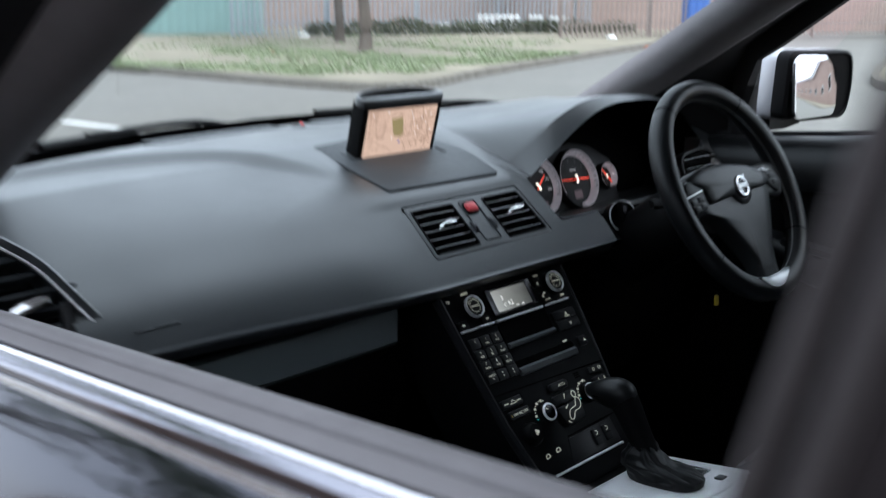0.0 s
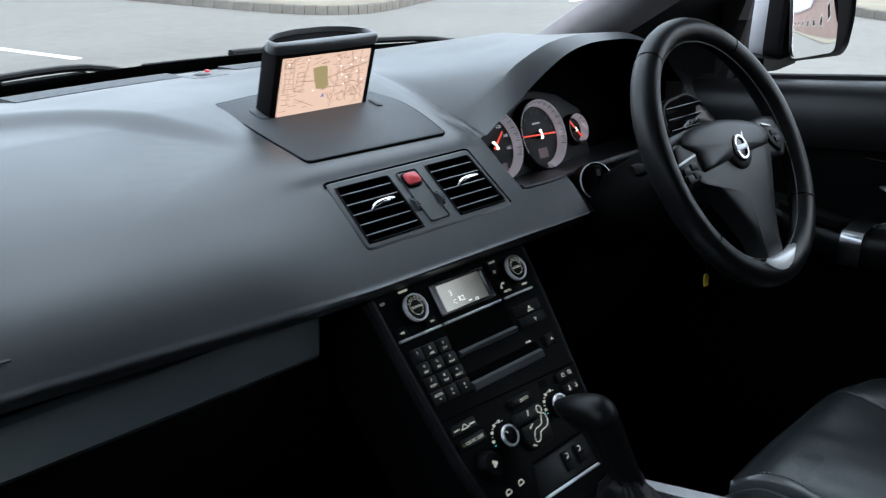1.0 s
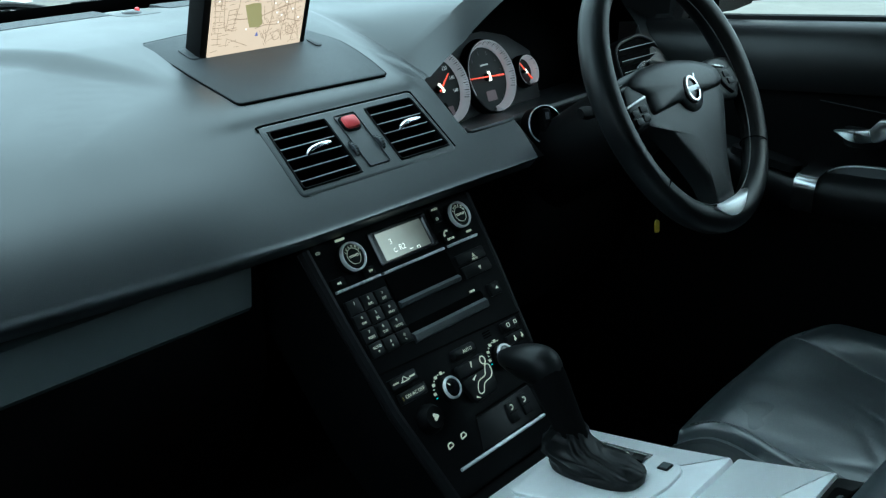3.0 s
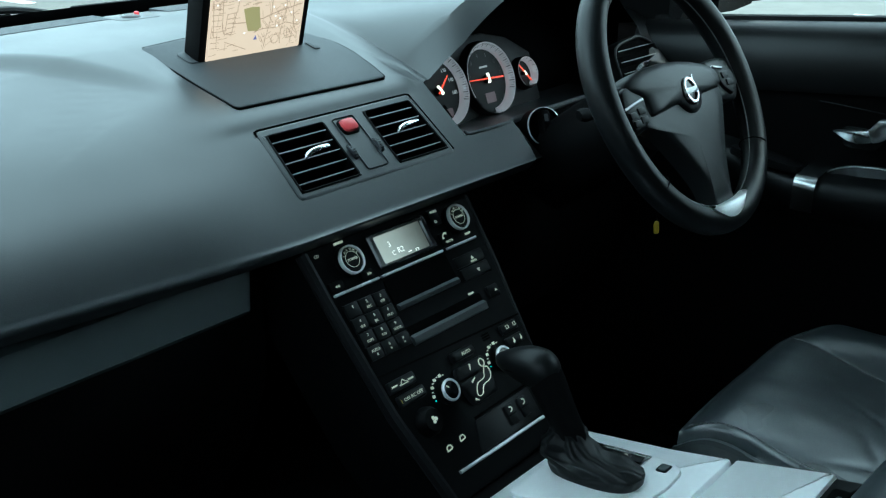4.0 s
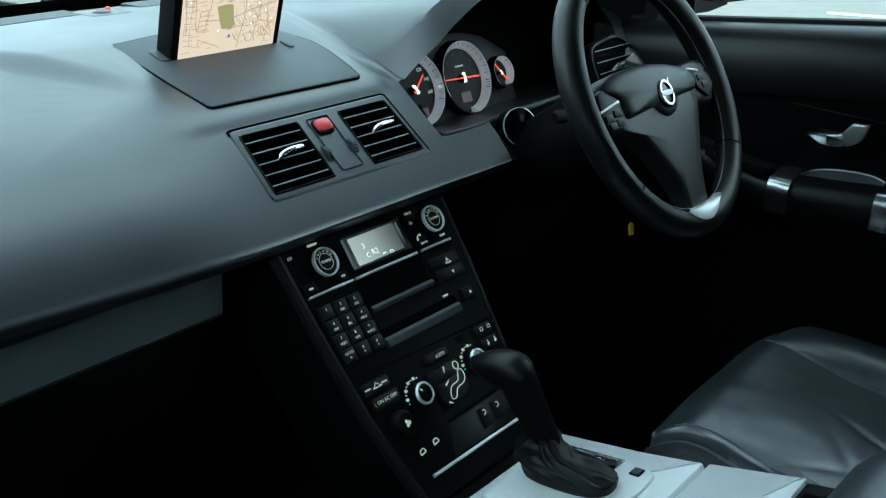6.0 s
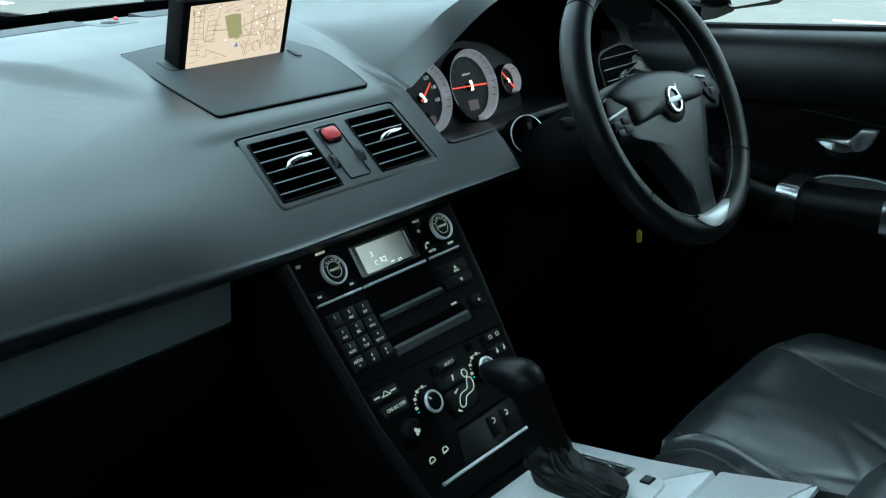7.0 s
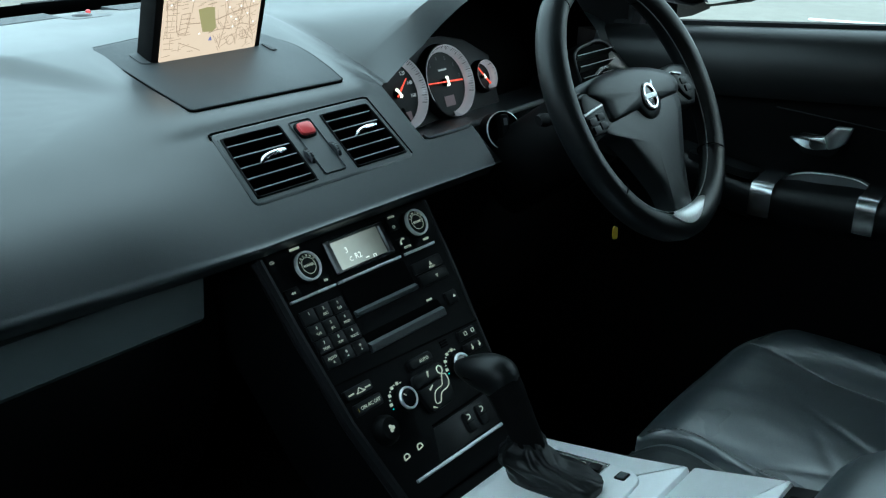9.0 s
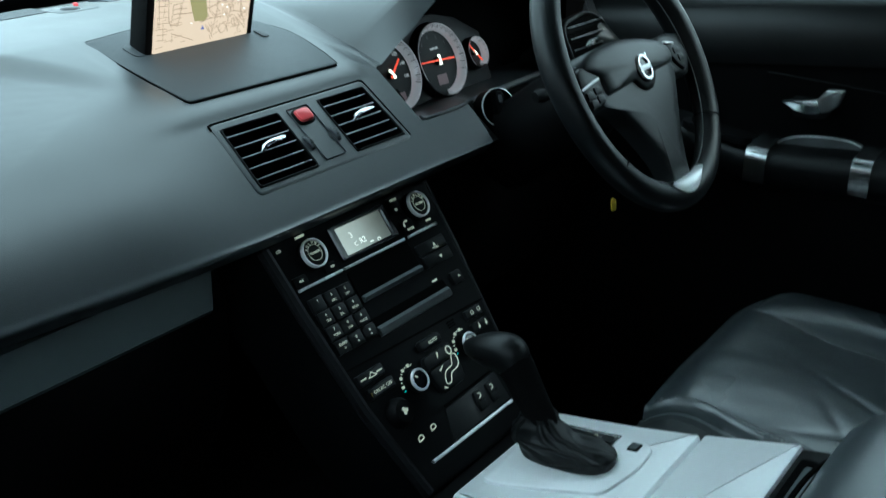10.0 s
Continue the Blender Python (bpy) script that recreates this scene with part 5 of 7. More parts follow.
# keypad
WORDS = {2: "ABC", 3: "DEF", 4: "GHI", 5: "JKL", 6: "MNO", 7: "PQRS", 8: "TUV", 9: "WXYZ"}
for r in range(4):
    for c in range(3):
        x = -0.1225 + c * 0.0208 + r * 0.0008
        s = 0.0510 + r * 0.0168 + c * 0.0004
        bm = bmesh.new()
        slab(bm, rect(-0.0098, -0.0079, 0.0098, 0.0079, 0.0012, 2), 0, 0.0034 + 0.0008 * c, 0.001)
        kk = part("number_key", bm, "key", stk, m=S(x, s))
        n = r * 3 + c + 1
        if r < 3:
            lettering(str(n), 0.0046, kk, S(x, s - 0.003, 0.0050))
            if n in WORDS:
                lettering(WORDS[n], 0.0039, kk, S(x, s + 0.0032, 0.0050))
        else:
            lettering(("AUTO", "0", "#")[c], 0.0045, kk, S(x, s - 0.002, 0.0050))
            lettering("*", 0.006, kk, S(x, s + 0.004, 0.0050))
# side keys of the radio
for x, s, w, h, tx in ((0.0725, 0.0510, 0.0255, 0.0068, ""), (0.0735, 0.0672, 0.0245, 0.0072, ""), (0.0535, 0.0190, 0.010, 0.0085, "ENTER"), (-0.1280, 0.022, 0.010, 0.006, ""), (-0.0825, 0.022, 0.009, 0.005, ""), (0.0500, -0.0100, 0.008, 0.010, "MODE")):
    bm = bmesh.new()
    slab(bm, rect(-w, -h, w, h, 0.002, 2), 0, 0.0035, 0.001)
    kk = part("radio_key", bm, "key" if x > 0.07 else "black", stk, m=S(x, s))
    if tx:
        lettering(tx, 0.0040, kk, S(x + 0.001, s + (0.0042 if tx == "ENTER" else -0.006), 0.004))
    elif x > 0.07:
        up = 1 if s < 0.06 else -1
        bm = bmesh.new()
        slab(bm, [(0.004 - 0.0026, -0.0004 - 0.0018 * up), (0.004 + 0.0026, -0.0004 - 0.0018 * up), (0.004, -0.0004 + 0.0026 * up)][::up], 0.0034, 0.0039, 0)
        put("arrow_mark", mesh_of("arrow_mark", bm, "print"), kk, S(x, s))
        if up > 0:
            lettering("MENU", 0.0038, kk, S(x + 0.004, s + 0.0048, 0.0039))
    else:
        for q in (0, 1):
            bm = bmesh.new()
            d = -1 if x < -0.1 else 1
            slab(bm, [(q * 0.003, -0.0016), (q * 0.003, 0.0016), (q * 0.003 + d * 0.003, 0)][::-d], 0.0034, 0.0039, 0)
            put("arrow_mark", mesh_of("arrow_mark", bm, "print"), kk, S(x, s))
lettering("CD", 0.0046, stk, S(-0.1330, -0.0158, 0.0))
lettering("O", 0.0055, stk, S(0.0480, -0.0040, 0.004))
bm = bmesh.new()
tube(bm, spline([(0.0470, -0.0185, 0.0040), (0.0472, -0.0155, 0.0040), (0.0505, -0.0125, 0.0040), (0.0540, -0.0128, 0.0040)], 3), [0.0013] * 3 + [0.0008] * 4 + [0.0013] * 3, 6)
part("handset_mark", bm, "print", stk, m=ST)
bm = bmesh.new()
slab(bm, rect(0.0755, -0.1060, 0.0945, -0.0905, 0.002, 2), 0, 0.0036, 0.001)
ek = part("radio_key", bm, "key", stk, m=ST)
bm = bmesh.new()
slab(bm, [(0.0860, -0.0995), (0.0908, -0.0995), (0.0884, -0.0960)], 0.0034, 0.0040, 0)
put("arrow_mark", mesh_of("arrow_mark", bm, "print"), ek, ST)
for x, s, w in ((0.0500, 0.0895, 0.0035), (0.0913, 0.0225, 0.0035), (-0.0985, -0.0215, 0.006)):
    bm = bmesh.new()
    slab(bm, rect(x - w, -s - 0.0012, x + w, -s + 0.0012), -0.001, 0.0022, 0)
    part("caption_bar", bm, "print", stk, m=ST)
# joint between radio and climate panel
for s0, s1, xl, xr in ((0.1265, 0.1365, -0.133, 0.108), (0.2155, 0.2125, -0.032, 0.096)):
    bm = bmesh.new()
    slab(bm, [(xl, -s0 - 0.001), (xr, -s1 - 0.001), (xr, -s1 + 0.001), (xl, -s0 + 0.001)], -0.002, 0.0008, 0)
    part("panel_joint", bm, "void", stk, m=ST)
# climate keys
for x, s, tx in ((-0.1075, 0.1425, ""), (-0.1030, 0.1600, "ON AC OFF")):
    bm = bmesh.new()
    slab(bm, rect(-0.0200, -0.0064, 0.0200, 0.0064, 0.0025, 3), 0, 0.006, 0.002)
    kk = part("climate_key", bm, "key", stk, m=S(x, s))
    if tx:
        lettering(tx, 0.0056, kk, S(x + 0.001, s, 0.0063))
    else:
        for q in (-0.013, 0.012):
            bm = bmesh.new()
            slab(bm, rect(q - 0.0042, -0.0009, q + 0.0042, 0.0009), 0.0058, 0.0063, 0)
            put("caption_bar", mesh_of("caption_bar", bm, "print"), kk, S(x, s))
        bm = bmesh.new()
        tube(bm, spline([(-0.006, -0.002, 0.006), (-0.003, -0.0005, 0.006), (0, 0.003, 0.006), (0.004, 0.0, 0.006), (0.007, -0.002, 0.006), (-0.006, -0.002, 0.006)], 3), 0.0006, 5)
        put("car_mark", mesh_of("car_mark", bm, "print"), kk, S(x, s))
lettering("I", 0.006, stk, S(-0.1205, 0.1605, 0.0063), "yellow")


def climate_dial(x, s):
    k = part("temperature_knob", (lambda b: (lathe(b, [(0.0150, 0), (0.0145, 0.0015), (0.0132, 0.002), (0.0126, 0.0085), (0.0105, 0.0100), (0.0095, 0.0098)], 32), b)[1])(bmesh.new()), "black", stk, "black temperature knob with a silver ring", S(x, s))
    bm = bmesh.new()
    lathe(bm, [(0.0126, 0.0075), (0.0129, 0.0098), (0.0119, 0.0112), (0.0104, 0.0112), (0.0099, 0.0096)], 32, hollow=True)
    put("silver_ring", mesh_of("silver_ring", bm, "ring"), k, S(x, s))
    bm = bmesh.new()
    lathe(bm, [(0.0103, 0.0085), (0.0096, 0.0104), (0, 0.0108)], 24)
    put("knob_cap", mesh_of("knob_cap", bm, "black_gloss"), k, S(x, s))
    bm = bmesh.new()
    slab(bm, rect(-0.0006, 0.0045, 0.0006, 0.0085), 0.0103, 0.0111, 0)
    put("pointer", mesh_of("pointer", bm, "print"), k, S(x, s) @ pose(0, 0, 0, 0, 0, 40))
    for i in range(9):
        a = radians(190 - i * 15)
        bm = bmesh.new()
        w = 0.0017 if i % 2 else 0.0007
        slab(bm, rect(-w, -w, w, w, 0.0004, 1), -0.0008, 0.0009, 0)
        put("scale_mark", mesh_of("scale_mark", bm, "print_teal" if i == 0 else "print"), k, S(x + 0.0190 * math.cos(a), s - 0.0190 * math.sin(a)))


climate_dial(-0.0535, 0.1745)
climate_dial(0.0450, 0.1720)
bm = bmesh.new()
slab(bm, rect(-0.0275, -0.1525, 0.0100, -0.1400, 0.005, 4), 0, 0.007, 0.003)
au = part("auto_key", bm, "key", stk, "wide dark key", ST)
lettering("AUTO", 0.0056, au, S(-0.006, 0.1465, 0.0073))
bm = bmesh.new()
slab(bm, rounded([(-0.0320, -0.1580), (0.0170, -0.1570), (0.0190, -0.1725), (-0.0345, -0.1735)][::-1], 0.005, 3), 0, 0.006, 0.002)
part("airflow_key", bm, "key", stk, "airflow selector key", ST)
bm = bmesh.new()
slab(bm, rounded([(-0.0345, -0.1742), (0.0192, -0.1732), (0.0145, -0.2030), (-0.0275, -0.2040)][::-1], 0.007, 3), 0, 0.006, 0.002)
af = part("airflow_key", bm, "key", stk, "airflow selector key with a seated figure outline", ST)
bm = bmesh.new()
tube(bm, [(0.0094 + 0.0042 * math.cos(q * 0.5236), -0.1650 + 0.0046 * math.sin(q * 0.5236), 0.0062) for q in range(12)], 0.0008, 5, closed=True)
part("round_mark", bm, "print", stk, m=ST)
bm = bmesh.new()
tube(bm, spline([(x, y, 0.0062) for x, y in [(0.0095, -0.1705), (0.0150, -0.1725), (0.0150, -0.1810), (0.0090, -0.1865), (-0.0030, -0.1885), (-0.0100, -0.1965), (-0.0165, -0.1965), (-0.0165, -0.1910), (-0.0100, -0.1835), (0.0020, -0.1815), (0.0055, -0.1770), (0.0095, -0.1705)]], 3), 0.0007, 5)
put("seat_mark", mesh_of("seat_mark", bm, "print"), af, ST)
for pts in ([(-0.0090, -0.1600), (-0.0115, -0.1665)], [(-0.0175, -0.1795), (-0.0100, -0.1760)], [(-0.0240, -0.1975), (-0.0190, -0.2005)]):
    bm = bmesh.new()
    tube(bm, [(*p, 0.0062) for p in pts], [0.0014, 0.0005], 5)
    part("arrow_mark", bm, "print", stk, m=ST)
bm = bmesh.new()
for k in range(3):
    slab(bm, rect(0.0345, -0.1400 - k * 0.0030, 0.0465, -0.1384 - k * 0.0030), -0.001, 0.0006, 0)
part("sensor_grille", bm, "void", stk, m=ST)
for s in (0.1445, 0.1612):
    bm = bmesh.new()
    slab(bm, rect(-0.0150, -0.0058, 0.0150, 0.0058, 0.002, 2), 0, 0.004, 0.0012)
    kk = part("climate_key", bm, "key", stk, m=S(0.0800, s))
    for dx in (-0.0040, 0.0095):
        bm = bmesh.new()
        if s < 0.15:
            frame_ring(bm, rect(dx - 0.0026, -0.0018, dx + 0.0026, 0.0030, 0.0008, 2), rect(dx - 0.0017, -0.0010, dx + 0.0017, 0.0022, 0.0005, 2), 0.0036, 0.0045, 0.0001)
        else:
            tube(bm, spline([(dx - 0.0012, -0.0022, 0.0042), (dx + 0.0010, -0.0010, 0.0042), (dx + 0.0006, 0.0030, 0.0042)], 3), [0.0015] * 4 + [0.0007] * 3, 5)
        put("symbol", mesh_of("symbol", bm, "print"), kk, S(0.0800, s))
for x in (0.0193, 0.0433):
    bm = bmesh.new()
    slab(bm, rect(-0.0068, -0.0118, 0.0068, 0.0118, 0.002, 3), 0, 0.0045, 0.0015)
    kk = part("seat_heater_key", bm, "key", stk, "upright rocker key", S(x, 0.2335))
    bm = bmesh.new()
    slab(bm, rect(-0.0068, -0.0006, 0.0068, 0.0002), 0.0040, 0.0047, 0)
    put("key_joint", mesh_of("key_joint", bm, "void"), kk, S(x, 0.2335))
    bm = bmesh.new()
    tube(bm, spline([(-0.0022, 0.0030, 0.0046), (0.0016, 0.0040, 0.0046), (0.0020, 0.0075, 0.0046), (-0.0015, 0.0085, 0.0046)], 3), 0.0007, 5)
    put("symbol", mesh_of("symbol", bm, "print"), kk, S(x, 0.2335))
bm = bmesh.new()
lathe(bm, [(0.017, 0), (0.016, 0.006), (0.012, 0.012), (0, 0.0125)], 28)
fk = part("fan_knob", bm, "black", stk, "black fan knob", S(-0.0965, 0.1925))
bm = bmesh.new()
for k in range(3):
    a = k * 2.094
    lathe(bm, [(0.0022, 0), (0.0022, 0.0006), (0, 0.0006)], 8, Matrix.Translation((0.0022 * math.cos(a), 0.0024 * math.sin(a), 0.0124)))
put("fan_mark", mesh_of("fan_mark", bm, "print"), fk, S(-0.0965, 0.1925))
for x, s in ((-0.085, 0.2285), (-0.062, 0.2265)):
    bm = bmesh.new()
    tube(bm, spline([(-0.004, -0.0025, 0.0005), (-0.003, 0.002, 0.0005), (0.002, 0.003, 0.0005), (0.004, -0.001, 0.0005), (0.0, -0.002, 0.0005), (-0.004, -0.0025, 0.0005)], 3), 0.0008, 5)
    part("outlet_mark", bm, "print", stk, m=S(x, s))
bm = bmesh.new()
slab(bm, [(-0.046, -0.2525), (-0.034, -0.2185), (0.064, -0.2165), (0.066, -0.2525)][::-1], -0.001, 0.0012, 0.0006)
part("cubby_cover", bm, "key", stk, "dark hinged cubby cover", ST)
bm = bmesh.new()
tube(bm, [(-0.087, -0.2565, 0.001), (0.066, -0.2565, 0.001)], 0.0021, 8)
part("silver_bar", bm, "satin", stk, "long silver bar at the foot of the stack", ST)

# ---- steering wheel and column ----
col = thing("steering_column", "black steering column shroud with stalks and ignition", "steering column", (0.36, 0.0, 1.02))
W = axes((0.360, -0.136, 1.131), (1, 0, 0), (0, 0.509, 0.861))
bm = bmesh.new()
rings(bm, [[(r * math.cos(a) * sx, r * math.sin(a) - dy, z) for a in [q * math.pi / 12 for q in range(24)]] for r, sx, dy, z in ((0.050, 0.85, 0.01, -0.06), (0.055, 0.86, 0.012, -0.075), (0.060, 0.86, 0.018, -0.14), (0.058, 0.86, 0.028, -0.24))])
part("shroud", bm, "black", col, "black column shroud", W)
for s in (-1, 1):
    bm = bmesh.new()
    tube(bm, spline([(s * 0.05, 0.005, -0.075), (s * 0.09, 0.012, -0.07), (s * 0.135, 0.014, -0.06)], 4), [0.006, 0.006, 0.006, 0.006, 0.007, 0.008, 0.009, 0.009, 0.007], 8, 0.6)
    part("stalk", bm, "black", col, "black control stalk", W)
bm = bmesh.new()
tube(bm, [(0.098, -0.055, -0.06), (0.125, -0.060, -0.055)], 0.005, 8)
part("stalk_tip", bm, "satin", col, m=W)
IG = axes((0.336, 0.050, 1.056), (0.92, -0.38, 0), (0.12, 0.32, 0.94))
bm = bmesh.new()
lathe(bm, [(0.0265, -0.02), (0.0265, 0.002), (0.025, 0.0035), (0.024, 0.002), (0.023, -0.004), (0, -0.005)], 32)
ig = part("light_switch", bm, "black", col, "round switch with a thin chrome ring", IG)
bm = bmesh.new()
lathe(bm, [(0.0268, 0.001), (0.0268, 0.003), (0.0257, 0.0036), (0.0254, 0.001)], 36, hollow=True)
put("chrome_ring", mesh_of("chrome_ring", bm, "satin"), ig, IG)
bm = bmesh.new()
slab(bm, rect(-0.006, -0.014, 0.007, 0.022, 0.004, 3), -0.004, 0.010, 0.003)
put("switch_grip", mesh_of("switch_grip", bm, "black"), ig, IG)
bm = bmesh.new()
slab(bm, rect(-0.003, 0.006, 0.003, 0.016, 0.001, 2), 0.0095, 0.0105, 0)
put("symbol", mesh_of("symbol", bm, "dial_dim"), ig, IG)
bm = bmesh.new()
rings(bm, [[(0.345, 0.075, 1.052), (0.41, 0.06, 1.062), (0.46, 0.06, 1.075), (0.50, 0.075, 1.052)], [(0.348, 0.045, 1.040), (0.41, 0.03, 1.058), (0.46, 0.03, 1.070), (0.495, 0.045, 1.042)], [(0.355, 0.015, 1.035), (0.390, 0.005, 1.055), (0.455, 0.005, 1.065), (0.485, 0.015, 1.038)]], closed=True)
part("column_gaiter", bm, "black", col)
tag = thing("yellow_tag", "small yellow plastic tag hanging below the steering column", "tag", (0.405, -0.10, 0.925))
bm = bmesh.new()
slab(bm, rounded([(-0.004, -0.009), (0.004, -0.009), (0.0045, 0.007), (-0.001, 0.010), (-0.0045, 0.006)], 0.002, 3), -0.0012, 0.0012, 0.0006)
part("tag_plate", bm, "yellow", tag, m=axes((0.405, -0.10, 0.924), (0.9, -0.3, 0), (0, 0.1, 1)))
bm = bmesh.new()
tube(bm, spline([(0.405, -0.10, 0.934), (0.402, -0.092, 0.96), (0.395, -0.07, 1.0), (0.39, -0.02, 1.03)], 4), 0.0012, 6)
part("tag_cord", bm, "black", tag)

whl = thing("steering_wheel", "black leather three-spoke steering wheel with a silver lower spoke", "steering wheel", (0.360, -0.134, 1.134))
bm = bmesh.new()
n, k = 72, 16
loops = []
for i in range(n):
    a = 2 * math.pi * i / n
    grip = 1.0 + 0.10 * max(0, math.cos(a - radians(20))) ** 8 + 0.10 * max(0, math.cos(a - radians(160))) ** 8
    loops.append([((0.1655 + 0.0165 * grip * math.cos(b)) * math.cos(a), (0.1655 + 0.0165 * grip * math.cos(b)) * math.sin(a) * (1.055 if a > math.pi else 1.0), 0.0175 * grip * math.sin(b)) for b in [2 * math.pi * q / k for q in range(k)]])
vs = rings(bm, loops, caps=False)
for q in range(k):
    j = (q + 1) % k
    bm.faces.new((vs[-1][q], vs[-1][j], vs[0][j], vs[0][q]))
rim = part("rim", bm, "leather_rim", whl, "grained black leather rim", W)
# seams across the rim and the stitched inner line
for a in (-38, -142, 52, 128):
    bm = bmesh.new()
    tube(bm, [(0.1655 + 0.0169 * math.cos(b), 0, 0.0179 * math.sin(b)) for b in [2 * math.pi * q / 20 for q in range(20)]], 0.0008, 5, closed=True)
    put("seam", mesh_of("seam", bm, "void"), rim, W @ Matrix.Rotation(radians(a), 4, "Z"))
bm = bmesh.new()
tube(bm, [(0.1478 * math.cos(2 * math.pi * q / 72), 0.1478 * math.sin(2 * math.pi * q / 72) * (1.055 if q > 36 else 1.0), 0.004) for q in range(72)], 0.0009, 5, closed=True)
put("inner_stitch", mesh_of("inner_stitch", bm, "thread"), rim, W)


def dome(bm, pts, z0, z1, crown, steps=5):
    """A cushion over an outline: straight sides that roll over into a crowned top."""
    c = (sum(p[0] for p in pts) / len(pts), sum(p[1] for p in pts) / len(pts))
    loops = [[(x, y, z0) for x, y in pts], [(x, y, z1 - 0.004) for x, y in pts]]
    for k in range(steps):
        t = k / (steps - 1) * 0.92
        f = 1 - 0.04 - t * 0.9
        loops.append([(c[0] + (x - c[0]) * f, c[1] + (y - c[1]) * f, z1 + crown * (1 - f * f) - 0.0005 * (k == 0)) for x, y in pts])
    rings(bm, loops)


bm = bmesh.new()
low = rounded([(-0.118, 0.010), (-0.05, 0.020), (0.05, 0.016), (0.098, 0.004), (0.100, -0.024), (0.078, -0.057), (0.046, -0.103), (0.027, -0.143), (0.024, -0.158), (-0.024, -0.158), (-0.022, -0.143), (-0.024, -0.122), (-0.039, -0.0935), (-0.056, -0.066), (-0.074, -0.042), (-0.095, -0.032), (-0.118, -0.030)][::-1], 0.010, 4)
dome(bm, low, -0.022, 0.004, 0.004)
part("lower_spoke", bm, "airbag", whl, "lower part of the airbag cover tapering to the rim", W, angle=60)
bm = bmesh.new()
hub = rounded([(-0.126, 0.018), (-0.118, 0.029), (-0.089, 0.0365), (-0.040, 0.0385), (0.0, 0.036), (0.040, 0.0295), (0.075, 0.020), (0.096, 0.009), (0.099, -0.006), (0.090, -0.0135), (0.036, -0.015), (0.030, -0.026), (0.016, -0.0355), (-0.004, -0.0355), (-0.017, -0.027), (-0.023, -0.0175), (-0.094, -0.0225), (-0.092, 0.002)][::-1], 0.009, 4)
dome(bm, hub, -0.018, 0.0100, 0.0050)
part("airbag_pad", bm, "airbag", whl, "smooth black upper airbag cover", W, angle=60)
bm = bmesh.new()
loops = []
for q in range(25):
    u = -1 + q / 12
    yo, yi = -(0.1745 - 0.0215 * u * u), -(0.1530 - 0.0040 * abs(u) ** 3)
    loops.append([(-0.004 - 0.010 * t + 0.042 * u * (1 + 0.05 * t), yi + (yo - yi) * t, z) for t, z in ((0.0, 0.004), (0.06, 0.0125), (0.3, 0.0168), (0.65, 0.0186), (0.95, 0.0184), (1.0, 0.012))])
rings(bm, loops, closed=False)
part("silver_insert", bm, "silver_paint", whl, "silver insert where the lower spoke meets the rim", W, angle=60)
SPOKES = {
    -1: ([(-0.1375, 0.018), (-0.123, 0.0225), (-0.0940, 0.0035), (-0.0995, -0.0115), (-0.1045, -0.0295), (-0.1380, -0.0320), (-0.1450, -0.0070)], (-0.147, -0.0040, -0.1005, 0.0025), ((-0.1325, -0.0135), (-0.1130, -0.0105), (-0.1295, -0.0240), (-0.1125, -0.0215))),
    1: ([(0.088, 0.0145), (0.113, 0.0085), (0.138, 0.004), (0.142, -0.016), (0.120, -0.030), (0.102, -0.0165)], (0.0885, 0.0140, 0.112, 0.0085), ((0.112, -0.001), (0.118, -0.012))),
}
for s in (-1, 1):
    bm = bmesh.new()
    o = [(s * x, y) for x, y in [(0.080, 0.024), (0.118, 0.026), (0.152, 0.020), (0.154, -0.016), (0.134, -0.038), (0.086, -0.030)]]
    dome(bm, rounded(o if s < 0 else o[::-1], 0.008, 3), -0.028, 0.002, 0.003)
    spk = part("side_spoke", bm, "airbag", whl, "black side spoke with buttons", W, angle=60)
    o, strip, keys = SPOKES[s]
    bm = bmesh.new()
    slab(bm, rounded(o[::-1], 0.005, 3), 0.0, 0.0088, 0.003)
    put("button_pad", mesh_of("button_pad", bm, "key"), spk, W)
    bm = bmesh.new()
    d = Vector((strip[2] - strip[0], strip[3] - strip[1]))
    slab(bm, rect(0, -0.0017, d.length, 0.0017, 0.0008, 2), 0.007, 0.0108, 0.0010)
    put("silver_strip", mesh_of("silver_strip", bm, "satin"), spk, W @ axes((strip[0], strip[1], 0), (d.x, d.y, 0), (-d.y, d.x, 0)), "thin silver strip")
    for x, y in keys:
        bm = bmesh.new()
        slab(bm, rect(-0.0075, -0.0044, 0.0075, 0.0044, 0.0015, 2), 0.008, 0.0106, 0.001)
        put("wheel_button", mesh_of("wheel_button", bm, "key"), spk, W @ Matrix.Translation((x, y, 0)))
# plain ring emblem with a bar across it
EM = W @ Matrix.Translation((0.002, -0.0070, 0.0150)) @ Matrix.Diagonal((0.88, 0.88, 0.8, 1))
bm = bmesh.new()
lathe(bm, [(0.021, -0.004), (0.021, 0.0), (0.019, 0.0012), (0, 0.0012)], 36)
em = part("emblem", bm, "black_gloss", whl, "round silver ring emblem with a bar", EM)
bm = bmesh.new()
tube(bm, [(0.0150 * math.cos(2 * math.pi * q / 36), 0.0175 * math.sin(2 * math.pi * q / 36), 0.0022) for q in range(36)], 0.0027, 8, 0.7, closed=True)
put("emblem_ring", mesh_of("emblem_ring", bm, "chrome"), em, EM)
bm = bmesh.new()
box(bm, -0.0165, 0.0165, -0.0042, 0.0042, 0.001, 0.0042, 0.0008)
put("emblem_bar", mesh_of("emblem_bar", bm, "silver_paint"), em, EM)
bm = bmesh.new()
